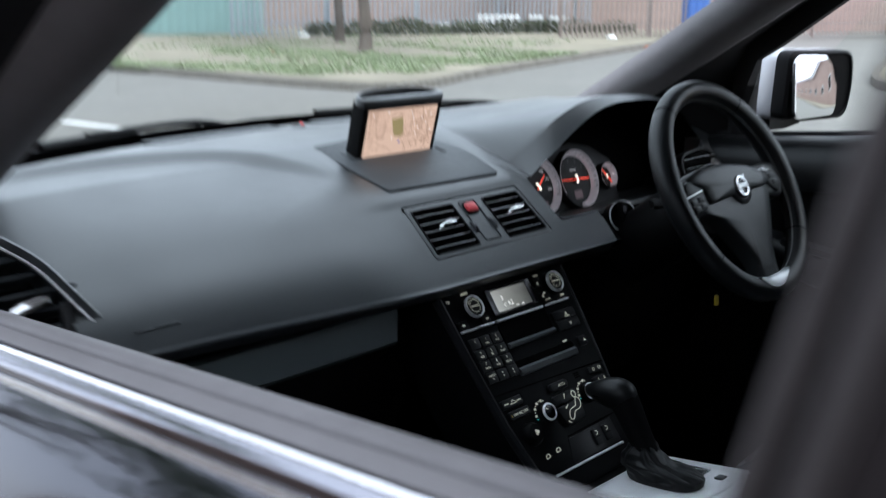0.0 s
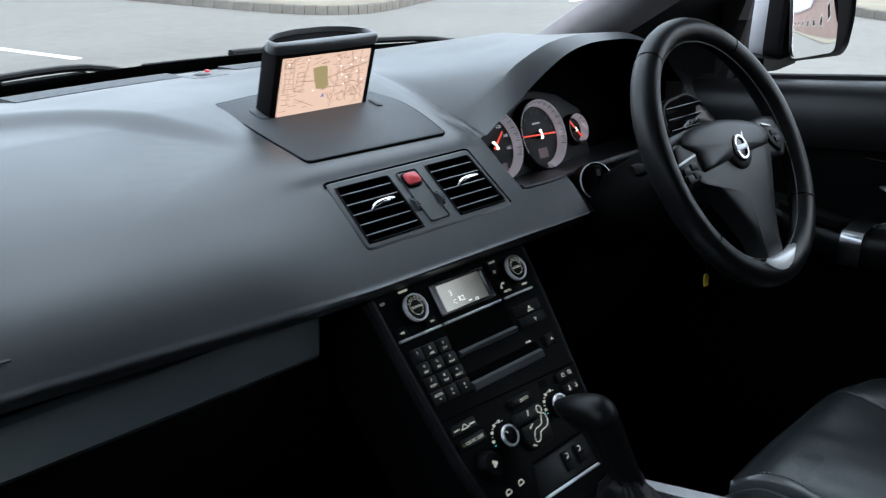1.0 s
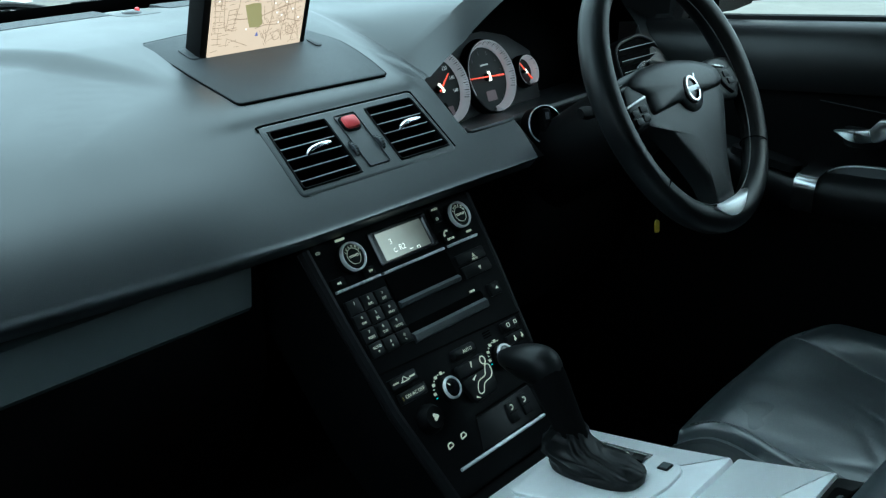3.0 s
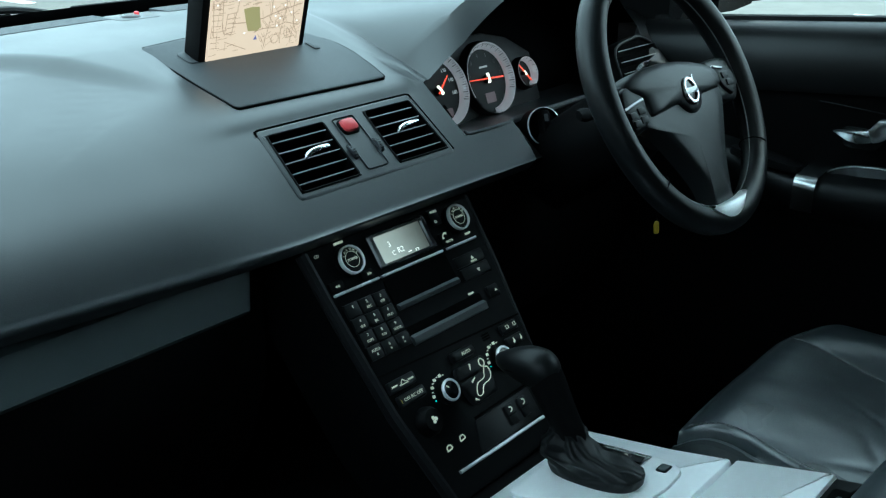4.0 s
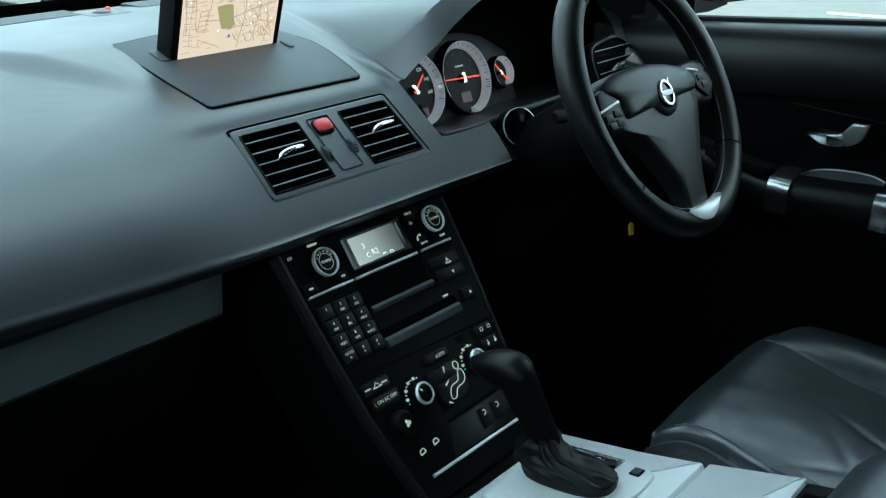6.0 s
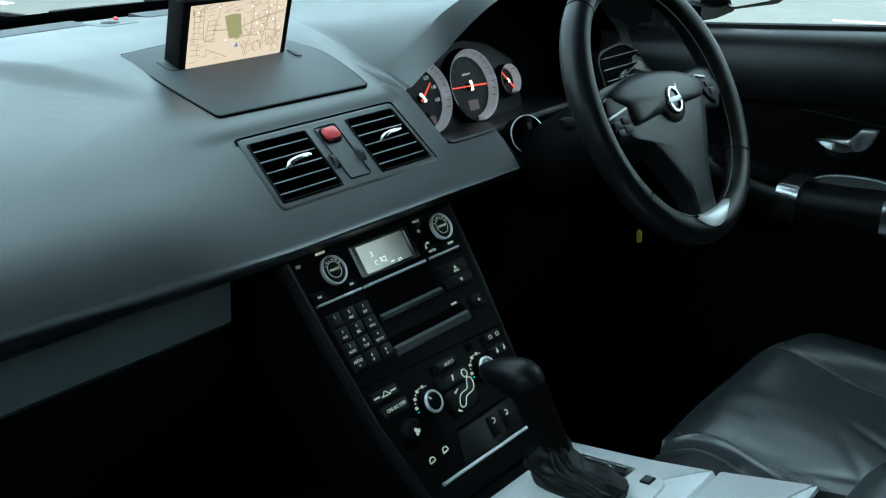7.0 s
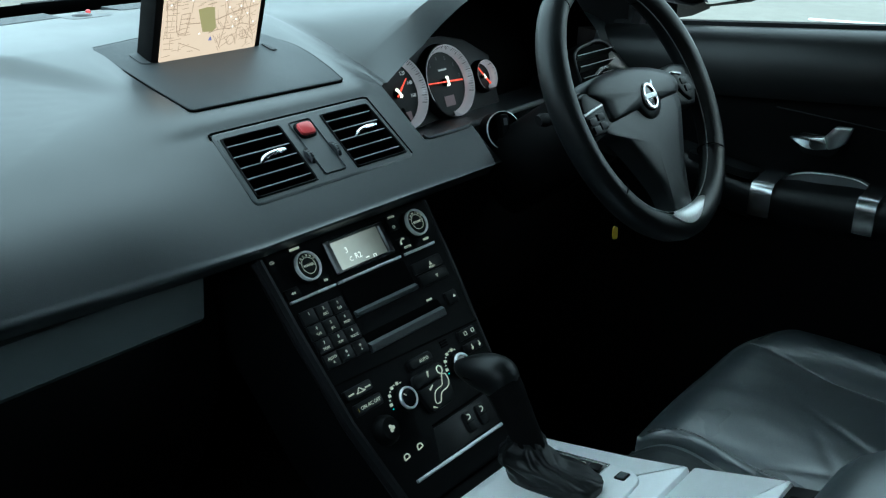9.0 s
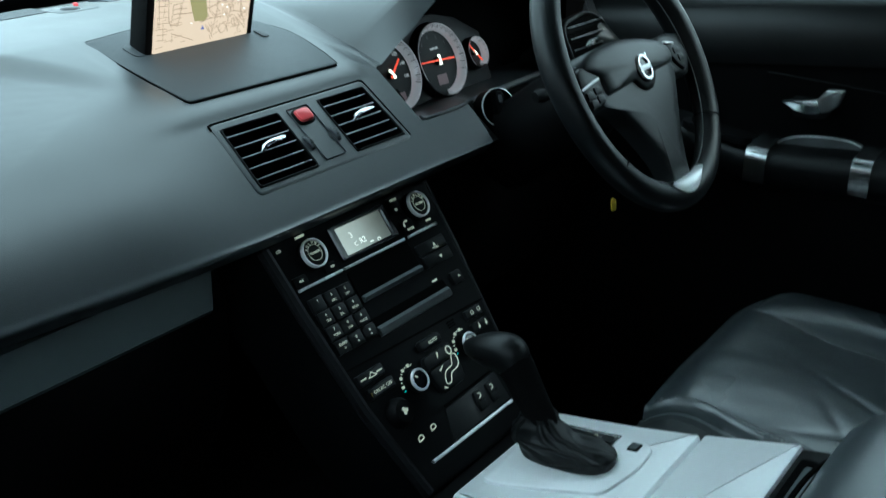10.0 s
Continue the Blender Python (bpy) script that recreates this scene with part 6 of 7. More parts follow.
slab(bm, [(0.008, 0.016), (0.015, 0.022), (0.0105, 0.012)][::-1], 0.001, 0.0042, 0.0005)
put("emblem_tip", mesh_of("emblem_tip", bm, "chrome"), em, EM)

# ---- centre console ----
con = thing("centre_console", "centre console with a silver top panel and storage lid", "console", (0, -0.35, 0.42))
CON = axes((0, -0.30, 0.790), (1, 0, 0), (0, 1, -0.12))
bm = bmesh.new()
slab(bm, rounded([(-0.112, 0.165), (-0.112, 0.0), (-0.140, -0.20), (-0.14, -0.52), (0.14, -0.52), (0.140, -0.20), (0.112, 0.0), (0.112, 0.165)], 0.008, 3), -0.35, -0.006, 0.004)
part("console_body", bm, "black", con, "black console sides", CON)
bm = bmesh.new()
top = rounded([(-0.107, 0.110), (-0.107, 0.0), (-0.117, -0.0665), (0.119, -0.0665), (0.106, 0.0), (0.094, 0.108)], 0.005, 3)
slab(bm, top, -0.010, 0.0045, 0.006)
part("silver_panel", bm, "alu", con, "brushed silver panel round the gear lever", CON)
bm = bmesh.new()
lidp = rounded([(-0.118, -0.0695), (-0.142, -0.170), (0.146, -0.170), (0.120, -0.0695)], 0.005, 3)
slab(bm, lidp, -0.010, 0.0050, 0.006)
part("storage_lid", bm, "alu", con, "brushed silver storage lid", CON)
bm = bmesh.new()
slab(bm, rounded([(-0.143, -0.168), (-0.148, -0.198), (0.148, -0.198), (0.143, -0.168)], 0.004, 2), -0.02, 0.0, 0.003)
part("tray_edge", bm, "black", con, m=CON)
# flat plate; the shaded depth of the tray is painted as near-black
bm = bmesh.new()
slab(bm, rect(-0.12, -0.203, 0.12, -0.176, 0.004, 2), -0.01, 0.0015, 0)
part("tray_recess", bm, "void", con, m=CON)
bm = bmesh.new()
slab(bm, rect(-0.02, -0.197, 0.105, -0.184, 0.004, 2), 0.0, 0.003, 0.001)
part("tray_insert", bm, "trim", con, "grey strip in the tray", CON)
arm = thing("leather_armrest", "black leather centre armrest behind the console", "armrest", (0, -0.66, 0.70))
bm = bmesh.new()
loops = []
for y, z, w in ((-0.505, 0.70, 0.117), (-0.500, 0.78, 0.118), (-0.502, 0.815, 0.119), (-0.508, 0.845, 0.119), (-0.518, 0.868, 0.119), (-0.534, 0.889, 0.119), (-0.556, 0.905, 0.119), (-0.60, 0.916, 0.119), (-0.70, 0.920, 0.118), (-0.85, 0.915, 0.118), (-0.87, 0.89, 0.115), (-0.87, 0.70, 0.115)):
    loops.append([(-w, y, z - 0.008), (-w * 0.93, y, z), (-w * 0.5, y, z + 0.004), (0, y, z + 0.005), (w * 0.5, y, z + 0.004), (w * 0.93, y, z), (w, y, z - 0.008)])
rings(bm, loops, closed=False)
part("armrest_cushion", bm, "leather", arm, "padded leather top", angle=60)
bm = bmesh.new()
tube(bm, spline([(-0.115, -0.512, 0.835), (-0.05, -0.500, 0.842), (0.05, -0.500, 0.842), (0.115, -0.512, 0.835)], 5), 0.003, 6)
part("piping", bm, "void", arm)
bm = bmesh.new()
box(bm, -0.11, 0.11, -0.865, -0.53, 0.45, 0.835, 0.01)
part("armrest_box", bm, "black", arm)

# ---- gear selector ----
sel = thing("gear_selector", "automatic gear selector with a black leather knob and gaiter", "gear lever", (-0.02, -0.26, 0.79))
bm = bmesh.new()
pl = rounded([(-0.074, 0.096), (-0.072, 0.070), (-0.040, -0.030), (0.020, -0.041), (0.060, -0.038), (0.073, -0.022), (0.077, 0.04), (0.076, 0.096)], 0.012, 4)
slab(bm, pl, 0.003, 0.0085, 0.0035)
part("selector_plate", bm, "alu", sel, "raised silver selector plate", CON)
bm = bmesh.new()
gate = rounded([(0.036, 0.080), (0.034, 0.004), (0.066, 0.004), (0.062, 0.080)], 0.004, 4)
slab(bm, gate, 0.005, 0.0092, 0.0008)
part("gate_panel", bm, "black_gloss", sel, "dark gate panel", CON)
for ch, y in (("P", 0.062), ("R", 0.051), ("N", 0.040), ("D", 0.029)):
    lettering(ch, 0.0085, sel, CON @ Matrix.Translation((0.056, y, 0.0096)))
bm = bmesh.new()
box(bm, 0.050, 0.062, 0.008, 0.022, 0.0090, 0.0100, 0.0003)
part("gate_symbol", bm, "key", sel, m=CON)
bm = bmesh.new()
tube(bm, [(0.040, 0.0030, 0.0092), (0.0668, 0.0035, 0.0092), (0.0628, 0.080, 0.0092)], 0.0011, 6)
part("gate_rim", bm, "chrome", sel, "thin bright rim along the gate", CON)
bm = bmesh.new()
slab(bm, rect(0.0455, -0.0255, 0.0615, -0.013, 0.002, 2), 0.006, 0.0095, 0.0003)
part("button_bezel", bm, "black", sel, m=CON)
bm = bmesh.new()
slab(bm, rect(0.0475, -0.0235, 0.0595, -0.015, 0.002, 2), 0.006, 0.0110, 0.001)
part("mode_button", bm, "trim", sel, "small grey mode button", CON)
# gaiter: a soft bag that sags over its base and gathers into folds round the lever
bm = bmesh.new()
loops = []
RISE = [(0.0, 1.0, 0.0), (0.10, 1.05, 0.007), (0.24, 1.02, 0.0125), (0.38, 0.88, 0.0180), (0.52, 0.70, 0.0225), (0.66, 0.50, 0.028), (0.80, 0.28, 0.036), (0.92, 0.10, 0.044), (1.0, 0.0, 0.048)]
for k in range(45):
    t = k / 44
    q = float(np.interp(t, [p[0] for p in RISE], [p[1] for p in RISE]))
    h = float(np.interp(t, [p[0] for p in RISE], [p[2] for p in RISE]))
    lean = min(1.0, max(0.0, t - 0.15) / 0.6)
    lean = lean * lean * (3 - 2 * lean)
    cx, cy = 0.006 * (1 - lean), 0.0355 + 0.0300 * lean
    row = []
    for i in range(72):
        a = 2 * math.pi * i / 72
        c, sn = math.cos(a), math.sin(a)
        rx, ry = 0.0165 + 0.0117 * q, 0.0165 + 0.0365 * q
        u, v = math.copysign(abs(c) ** 0.75, c), math.copysign(abs(sn) ** 0.75, sn)
        sag = min(1.0, t * 5) * (1 - 0.75 * t)
        pleat = 0.0015 * math.sin(4.6 * h / 0.011 + 1.8 * math.sin(a * 1.5) + 2.0 * noise.noise((c * 1.3, sn * 1.3, 4.0))) * min(1.0, max(0.0, t - 0.25) * 4) * (1 - 0.45 * t)
        lump = 0.0090 * sag * noise.noise((c * 2.2 + 3.0, sn * 2.6, t * 2.4)) + 0.0022 * sag * (1 - abs(noise.noise((c * 3.2, sn * 3.2 + 8.0, t * 3.0))) * 3)
        saddle = -0.006 * sag * math.exp(-((v - 0.12) / 0.22) ** 2) if t < 0.75 else 0.0
        g = pleat + lump
        row.append(CON @ Vector((cx + (rx + g) * u, cy + (ry + g) * v, 0.0085 + h + 0.5 * lump + saddle)))
    loops.append(row)
rings(bm, loops)
part("gaiter", bm, "gear_leather", sel, "wrinkled black leather gaiter", angle=80)
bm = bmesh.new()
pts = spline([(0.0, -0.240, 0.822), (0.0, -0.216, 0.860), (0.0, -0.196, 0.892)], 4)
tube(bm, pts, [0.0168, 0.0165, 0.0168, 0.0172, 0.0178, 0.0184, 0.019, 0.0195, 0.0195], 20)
# stalk shade is put into the colour, so it stays black when lit
part("selector_stalk", bm, "stalk_shade", sel, "leather lever stalk with its shade put into a matt black")
# knob: a rounded heel over the lever that runs out forward into a drooping nose
bm = bmesh.new()
loops = []
for k in range(25):
    t = k / 24
    y = -0.2135 + t * 0.079
    w = 0.0218 * math.sqrt(max(0.015, 1 - abs((t - 0.36) / (0.37 if t < 0.36 else 0.66)) ** 2.4))
    zt = 0.891 + 0.0285 * math.sqrt(max(0.01, 1 - abs((t - 0.34) / 0.36) ** 2.2)) if t < 0.34 else 0.9195 - 0.022 * ((t - 0.34) / 0.66) ** 1.7
    zb = 0.872 + 0.008 * t + 0.012 * max(0.0, t - 0.55)
    if t > 0.9:
        zb = zb + (zt - zb) * 0.35 * ((t - 0.9) / 0.1) ** 2
    loops.append([(w * math.cos(a), y, (zt + zb) / 2 + (zt - zb) / 2 * math.copysign(abs(math.sin(a)) ** 0.85, math.sin(a))) for a in [2 * math.pi * q / 28 for q in range(28)]])
rings(bm, loops)
part("selector_knob", bm, "gear_leather", sel, "black leather-covered knob", angle=70)
bm = bmesh.new()
tube(bm, [(-0.0205, -0.2135 + t * 0.079, 0.897 - 0.006 * t) for t in (0.25, 0.4, 0.55, 0.7)], 0.0006, 5)
part("knob_seam", bm, "void", sel)

# ---- driver seat ----
seat = thing("driver_seat", "black leather driver seat with stitched bolsters", "seat", (0.41, -0.5, 0.42))


def inner_seam(y):
    return 0.258 + 0.020 * math.exp(-((y + 0.295) / 0.05) ** 2) - 0.05 * max(0.0, -0.36 - y)


def seat_z(x, y):
    u = x - 0.41
    f = max(0.0, -0.233 - y)
    z = 0.736 + 0.009 * math.exp(-(u / 0.10) ** 2) - 0.05 * max(0.0, f - 0.12)
    b = max(0.0, abs(u) - 0.128)
    if u > 0:
        g = min(1.0, max(0.0, f - 0.01) / 0.16)
        g = g * g * (3 - 2 * g)
        k = min(1.0, u / 0.17)
        z += 0.026 * (1 - g) * k * k * (3 - 2 * k) + 0.028 * g * math.sin(min(1.0, b / 0.07) * math.pi * 0.60)
        z -= 0.004 * g * math.exp(-((u - 0.129) / 0.005) ** 2)
    else:
        d = inner_seam(y) - x
        w = min(1.0, max(0.0, d / 0.004))
        z -= 0.012 * math.exp(-((d - 0.006) / 0.0035) ** 2)
        z += 0.0005 * math.exp(-(d / 0.014) ** 2) - 0.012 * w * w * (3 - 2 * w) + 0.008 * min(1.0, max(0.0, d - 0.012) / 0.03)
    edge = max(0.0, abs(u) - 0.205)
    z -= 72.0 * edge ** 2
    fr = max(0.0, 0.05 - f)
    z -= 9.0 * fr ** 2
    crease = math.exp(-((x - 0.42 - 0.5 * (y + 0.42)) / 0.006) ** 2) * math.exp(-((y + 0.46) / 0.05) ** 2)
    for cx0, cy0, sl, wd, ln, dp in ((0.335, -0.455, 1.3, 0.010, 0.040, 0.0016), (0.30, -0.44, -0.5, 0.008, 0.030, 0.0012)):
        z -= dp * math.exp(-((x - cx0 - sl * (y - cy0)) / wd) ** 2) * math.exp(-((y - cy0) / ln) ** 2)
    z += 0.0012 * noise.noise((x * 30, y * 12, 2.0)) + 0.004 * noise.noise((x * 6, y * 6, 7.0)) - 0.002 * crease
    return z


bm = bmesh.new()
nx, ny = 150, 80
loops = []
for j in range(ny):
    y = -0.230 - 0.55 * (j / (ny - 1)) ** 1.15
    row = []
    for i in range(nx):
        u, xs = i / (nx - 1), inner_seam(y)
        x = 0.1725 + (xs - 0.1725) * u / 0.24 if u < 0.24 else xs + (0.6475 - xs) * (u - 0.24) / 0.76
        v = (x - 0.41) / 0.2375
        row.append((x, y - (0.035 * abs(v) ** 5 + 0.014 * min(1.0, max(0.0, (v - 0.05) / 0.85))) * (1 - j / (ny - 1)), seat_z(x, y)))
    loops.append(row)
first = [(p[0] * 0.96 + 0.41 * 0.04, p[1] - 0.005, 0.60) for p in loops[0]]
rings(bm, [first] + loops, closed=False)
for s in (0, -1):
    a = [lo[s] for lo in [first] + loops]
    rings(bm, [[p for p in a], [(p[0] * 0.97 + 0.41 * 0.03, p[1], 0.56) for p in a]], closed=False)
# skirts and inner side take the leather copy with shade in its colour
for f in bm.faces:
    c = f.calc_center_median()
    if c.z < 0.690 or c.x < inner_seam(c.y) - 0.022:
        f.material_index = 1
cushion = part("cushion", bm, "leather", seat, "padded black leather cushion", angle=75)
cushion.data.materials.append(M["seat_shade"])
for s in (-1, 1):
    for off in (0.0,):
        bm = bmesh.new()
        for k in range(70):
            y = (-0.262 if s > 0 else -0.243) - k * 0.0062
            xx = 0.539 + off if s > 0 else inner_seam(y) + off + 0.006
            a, b = (xx, y, seat_z(xx, y) + 0.0006), (xx, y - 0.0042, seat_z(xx, y - 0.0042) + 0.0006)
            tube(bm, [a, b], 0.0010, 5)
        part("stitching", bm, "thread", seat, "fine pale seam stitching")
bm = bmesh.new()
box(bm, 0.205, 0.615, -0.77, -0.245, 0.40, 0.62, 0.015)
part("seat_base", bm, "black", seat, "black plastic seat base")
for i0, i1 in ((122, 134), (5, 11)):
    bm = bmesh.new()
    tube(bm, spline([Vector(loops[6][i]) + Vector((0, 0.0, 0.0006)) for i in (i0, (i0 + i1) // 2, i1)], 5), 0.0011, 6)
    part("edge_line", bm, "trim", seat, "short pale line along the cushion edge")


# ---- doors ----
def belt_z(y):
    return 1.158 - 0.095 * y


def car_door(s, label):
    """A front door: inner panel with a rolled upper pad, belt seals and outer skin; s is its side."""
    d = thing("car_door", label, "door", (s * 0.8, -0.3, 0.35), group="front doors")
    Y0, Y1 = 0.30, -0.79
    ys = np.linspace(Y0, Y1, 24)

    def band(name, material, sec, label="", angle=35):
        bm = bmesh.new()
        rings(bm, [[(s * x, y, belt_z(y) + dz) for x, dz in sec] for y in ys])
        part(name, bm, material, d, label, angle=angle)

    if s > 0:
        band("upper_pad", "door_soft", ((0.782, -0.012), (0.770, 0.0), (0.757, 0.0), (0.738, -0.006), (0.722, -0.022), (0.713, -0.05), (0.708, -0.085), (0.712, -0.10), (0.755, -0.10), (0.782, -0.05)), "dark padded upper door trim", 60)
        band("outer_skin", "paint", ((0.832, -0.022), (0.848, -0.030), (0.880, -0.075), (0.915, -0.16), (0.94, -0.27), (0.94, -0.55), (0.905, -0.78), (0.80, -0.78), (0.80, -0.03)), "silver metallic door skin", 50)
        band("outer_seal", "seal", ((0.804, -0.012), (0.805, 0.002), (0.811, 0.004), (0.820, 0.002), (0.829, -0.004), (0.832, -0.014)), "grey outer window seal")
        band("inner_seal", "rubber", ((0.768, -0.02), (0.772, 0.006), (0.780, 0.008), (0.786, 0.002), (0.786, -0.02)), "inner window seal")
        band("window_slot", "void", ((0.787, -0.03), (0.805, -0.03), (0.805, -0.025), (0.787, -0.025)))
    else:
        band("upper_pad", "seal_pale", ((0.7865, -0.02), (0.786, -0.003), (0.783, 0.001), (0.771, 0.001), (0.762, -0.004), (0.748, -0.020), (0.738, -0.05), (0.730, -0.085), (0.732, -0.10), (0.755, -0.10), (0.7865, -0.05)), "grey upper door trim along the open window", 60)
        band("window_slot", "rubber", ((0.787, -0.03), (0.7935, -0.03), (0.7935, -0.003), (0.787, -0.006)))
        band("outer_seal", "seal_pale", ((0.794, -0.02), (0.794, 0.0), (0.796, 0.0012), (0.805, -0.001), (0.8080, -0.003), (0.8080, -0.02)), "grey outer window seal")
        band("seal_groove", "void", ((0.8084, -0.03), (0.8122, -0.03), (0.8122, -0.006), (0.8084, -0.005)))
        band("chrome_strip", "chrome", ((0.8124, -0.02), (0.8126, -0.0038), (0.8138, -0.003), (0.8156, -0.0055), (0.8156, -0.02)), "thin bright chrome line along the window")
        band("moulding", "moulding", ((0.8160, -0.025), (0.8162, -0.0065), (0.8195, -0.0085), (0.8225, -0.012), (0.8243, -0.017), (0.8243, -0.03)), "glossy silver window moulding", 60)
        band("moulding_lip", "chrome", ((0.8256, -0.03), (0.8257, -0.0185), (0.8266, -0.0183), (0.8272, -0.0195), (0.8272, -0.03)), "second thin bright line")
        band("outer_skin", "paint", ((0.8280, -0.024), (0.838, -0.031), (0.865, -0.065), (0.900, -0.14), (0.93, -0.27), (0.935, -0.55), (0.905, -0.78), (0.80, -0.78), (0.80, -0.04)), "silver metallic door skin reflecting the street", 50)
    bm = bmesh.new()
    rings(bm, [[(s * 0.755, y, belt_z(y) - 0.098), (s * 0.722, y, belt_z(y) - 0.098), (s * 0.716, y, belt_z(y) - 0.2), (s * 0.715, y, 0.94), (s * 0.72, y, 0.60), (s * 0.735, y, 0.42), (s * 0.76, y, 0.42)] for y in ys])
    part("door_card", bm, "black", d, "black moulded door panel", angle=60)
    # window frame, raked front edge
    bm = bmesh.new()
    pts = [(s * 0.795, 0.086, 1.15), (s * 0.795, 0.086, 1.25)] + [(s * (0.795 - 0.12 * (z - 1.3)), 0.084 - (z - 1.315) * 1.42, z) for z in np.linspace(1.315, 1.60, 9)] + [(s * 0.755, y, 1.612) for y in np.linspace(-0.42, -0.92, 5)]
    tube(bm, pts, 0.026, 10, 1.3)
    part("window_frame", bm, "rubber", d, "black upper window frame")
    bm = bmesh.new()
    loops = []
    for z in np.linspace(1.12, 1.60, 10):
        py = 0.225 - (z - 1.224) / 0.614
        qy = 0.09 - max(0.0, z - 1.315) * 1.42
        ix = 0.16 * (z - 1.2)
        loops.append([(s * (0.668 - ix), max(py, qy) + 0.004, z), (s * (0.785 - 0.12 * max(0, z - 1.3)), qy, z), (s * (0.80 - 0.12 * max(0, z - 1.3)), qy + 0.01, z), (s * (0.74 - ix), max(py, qy) + 0.05, z)])
    rings(bm, loops)
    part("mirror_sail", bm, "rubber", d, "black corner panel behind the mirror")
    return d


car_door(-1, "silver front passenger door with its window lowered")
drv = car_door(1, "driver door with a black panel, silver pull and lever")
bm = bmesh.new()
loops = []
for y, x, z in ((0.02, 0.69, 0.985), (-0.06, 0.675, 0.978), (-0.13, 0.660, 0.966), (-0.19, 0.652, 0.957), (-0.27, 0.650, 0.960), (-0.36, 0.650, 0.968), (-0.5, 0.652, 0.975), (-0.7, 0.66, 0.98)):
    loops.append([(0.718, y, z + 0.006), (x + 0.012, y, z), (x, y, z - 0.008), (x - 0.002, y, z - 0.03), (x + 0.02, y, z - 0.06), (0.718, y, z - 0.08)])
rings(bm, loops)
part("armrest", bm, "door_soft", drv, "black door armrest", angle=60)
for y, hw, z in ((-0.2095, 0.0165, 0.957), (-0.362, 0.014, 0.9655)):
    bm = bmesh.new()
    rings(bm, [[(0.705, y + dy, z + 0.0125), (0.668, y + dy, z + 0.0085), (0.656, y + dy, z + 0.0068), (0.650, y + dy, z + 0.0035), (0.646, y + dy, z - 0.002), (0.6435, y + dy, z - 0.011), (0.6445, y + dy, z - 0.046), (0.652, y + dy, z - 0.048), (0.654, y + dy, z - 0.012), (0.66, y + dy, z + 0.002), (0.705, y + dy, z + 0.006)] for dy in (-hw, -hw + 0.001, hw - 0.001, hw)])
    part("pull_bracket", bm, "bracket", drv, "satin silver pull bracket")
bm = bmesh.new()
box(bm, 0.664, 0.700, -0.340, -0.226, 0.945, 0.9585, 0.003)
part("pull_pocket", bm, "key", drv, "dark pull pocket")
bm = bmesh.new()
rim_pts = spline([(0.690, -0.224, 0.964), (0.700, -0.235, 0.970), (0.705, -0.258, 0.976), (0.705, -0.292, 0.980), (0.705, -0.325, 0.980), (0.700, -0.345, 0.976)], 5)
rings(bm, [[(p.x + 0.012, p.y, p.z), (p.x, p.y, p.z), (p.x - 0.010, p.y, p.z - 0.026)] for p in rim_pts], closed=False)
part("pocket_wall", bm, "dash_low", drv, "grey rear wall of the pull pocket", angle=60)
bm = bmesh.new()
tube(bm, rim_pts, 0.0010, 6)
part("pocket_rim", bm, "satin", drv, "thin light rim round the pull pocket")
bm = bmesh.new()
blade = rounded([(0.2225, 1.0285), (0.2470, 1.0165), (0.2660, 1.0148), (0.2930, 1.0225), (0.3060, 1.0325), (0.3135, 1.0570), (0.2880, 1.0555), (0.2820, 1.0470), (0.2750, 1.0375), (0.2640, 1.0350)], 0.004, 4)
loops = []
for off, depth in ((0.0, 0.0), (0.0, 0.006), (0.0008, 0.0082), (0.0018, 0.0092)):
    loops.append([(u, v, depth) for u, v in inset(blade, off)])
rings(bm, loops)
part("door_lever", bm, "lever", drv, "satin silver door lever", axes((0.698, 0, 0), (0, -1, 0), (0, 0, 1)), angle=50)
bm = bmesh.new()
slab(bm, rounded([(-0.02, -0.02), (0.03, -0.018), (0.045, 0.012), (-0.025, 0.012)], 0.012, 4), 0.0, 0.002, 0.0006)
part("lever_cup", bm, "key", drv, m=axes((0.713, -0.255, 1.022), (0, -1, 0), (0, 0, 1)))
bm = bmesh.new()
slab(bm, rect(-0.055, -0.022, 0.055, 0.022, 0.018, 5), -0.006, 0.006, 0.003)
sw = part("switch_pod", bm, "key", drv, "oval window switch pod", m=axes((0.672, -0.135, 0.972), (0, -1, -0.12), (-1, 0, 0.1)))
for k in range(4):
    bm = bmesh.new()
    slab(bm, rect(-0.008, -0.006, 0.008, 0.006, 0.002, 2), 0.004, 0.012, 0.003)
    put("window_switch", mesh_of("window_switch", bm, "black_gloss"), sw, axes((0.672, -0.135, 0.972), (0, -1, -0.12), (-1, 0, 0.1)) @ Matrix.Translation((-0.022 + 0.022 * (k % 2) * 2, -0.009 + 0.018 * (k // 2), 0)))
bm = bmesh.new()
tube(bm, [(0.7145, y, 1.064 - 0.05 * (-0.19 - y) + 0.0) for y in np.linspace(-0.19, -0.40, 8)], 0.0010, 6)
part("panel_seam", bm, "key", drv)
# closed driver window
bm = bmesh.new()
rings(bm, [[(0.797, 0.07, belt_z(0.07) - 0.02), (0.797, -0.78, belt_z(-0.78) - 0.02)], [(0.755, -0.32, 1.59), (0.755, -0.84, 1.60)]], closed=False)
pane_part("window_pane", bm, drv, "clear closed window", (-1, 0, 0))

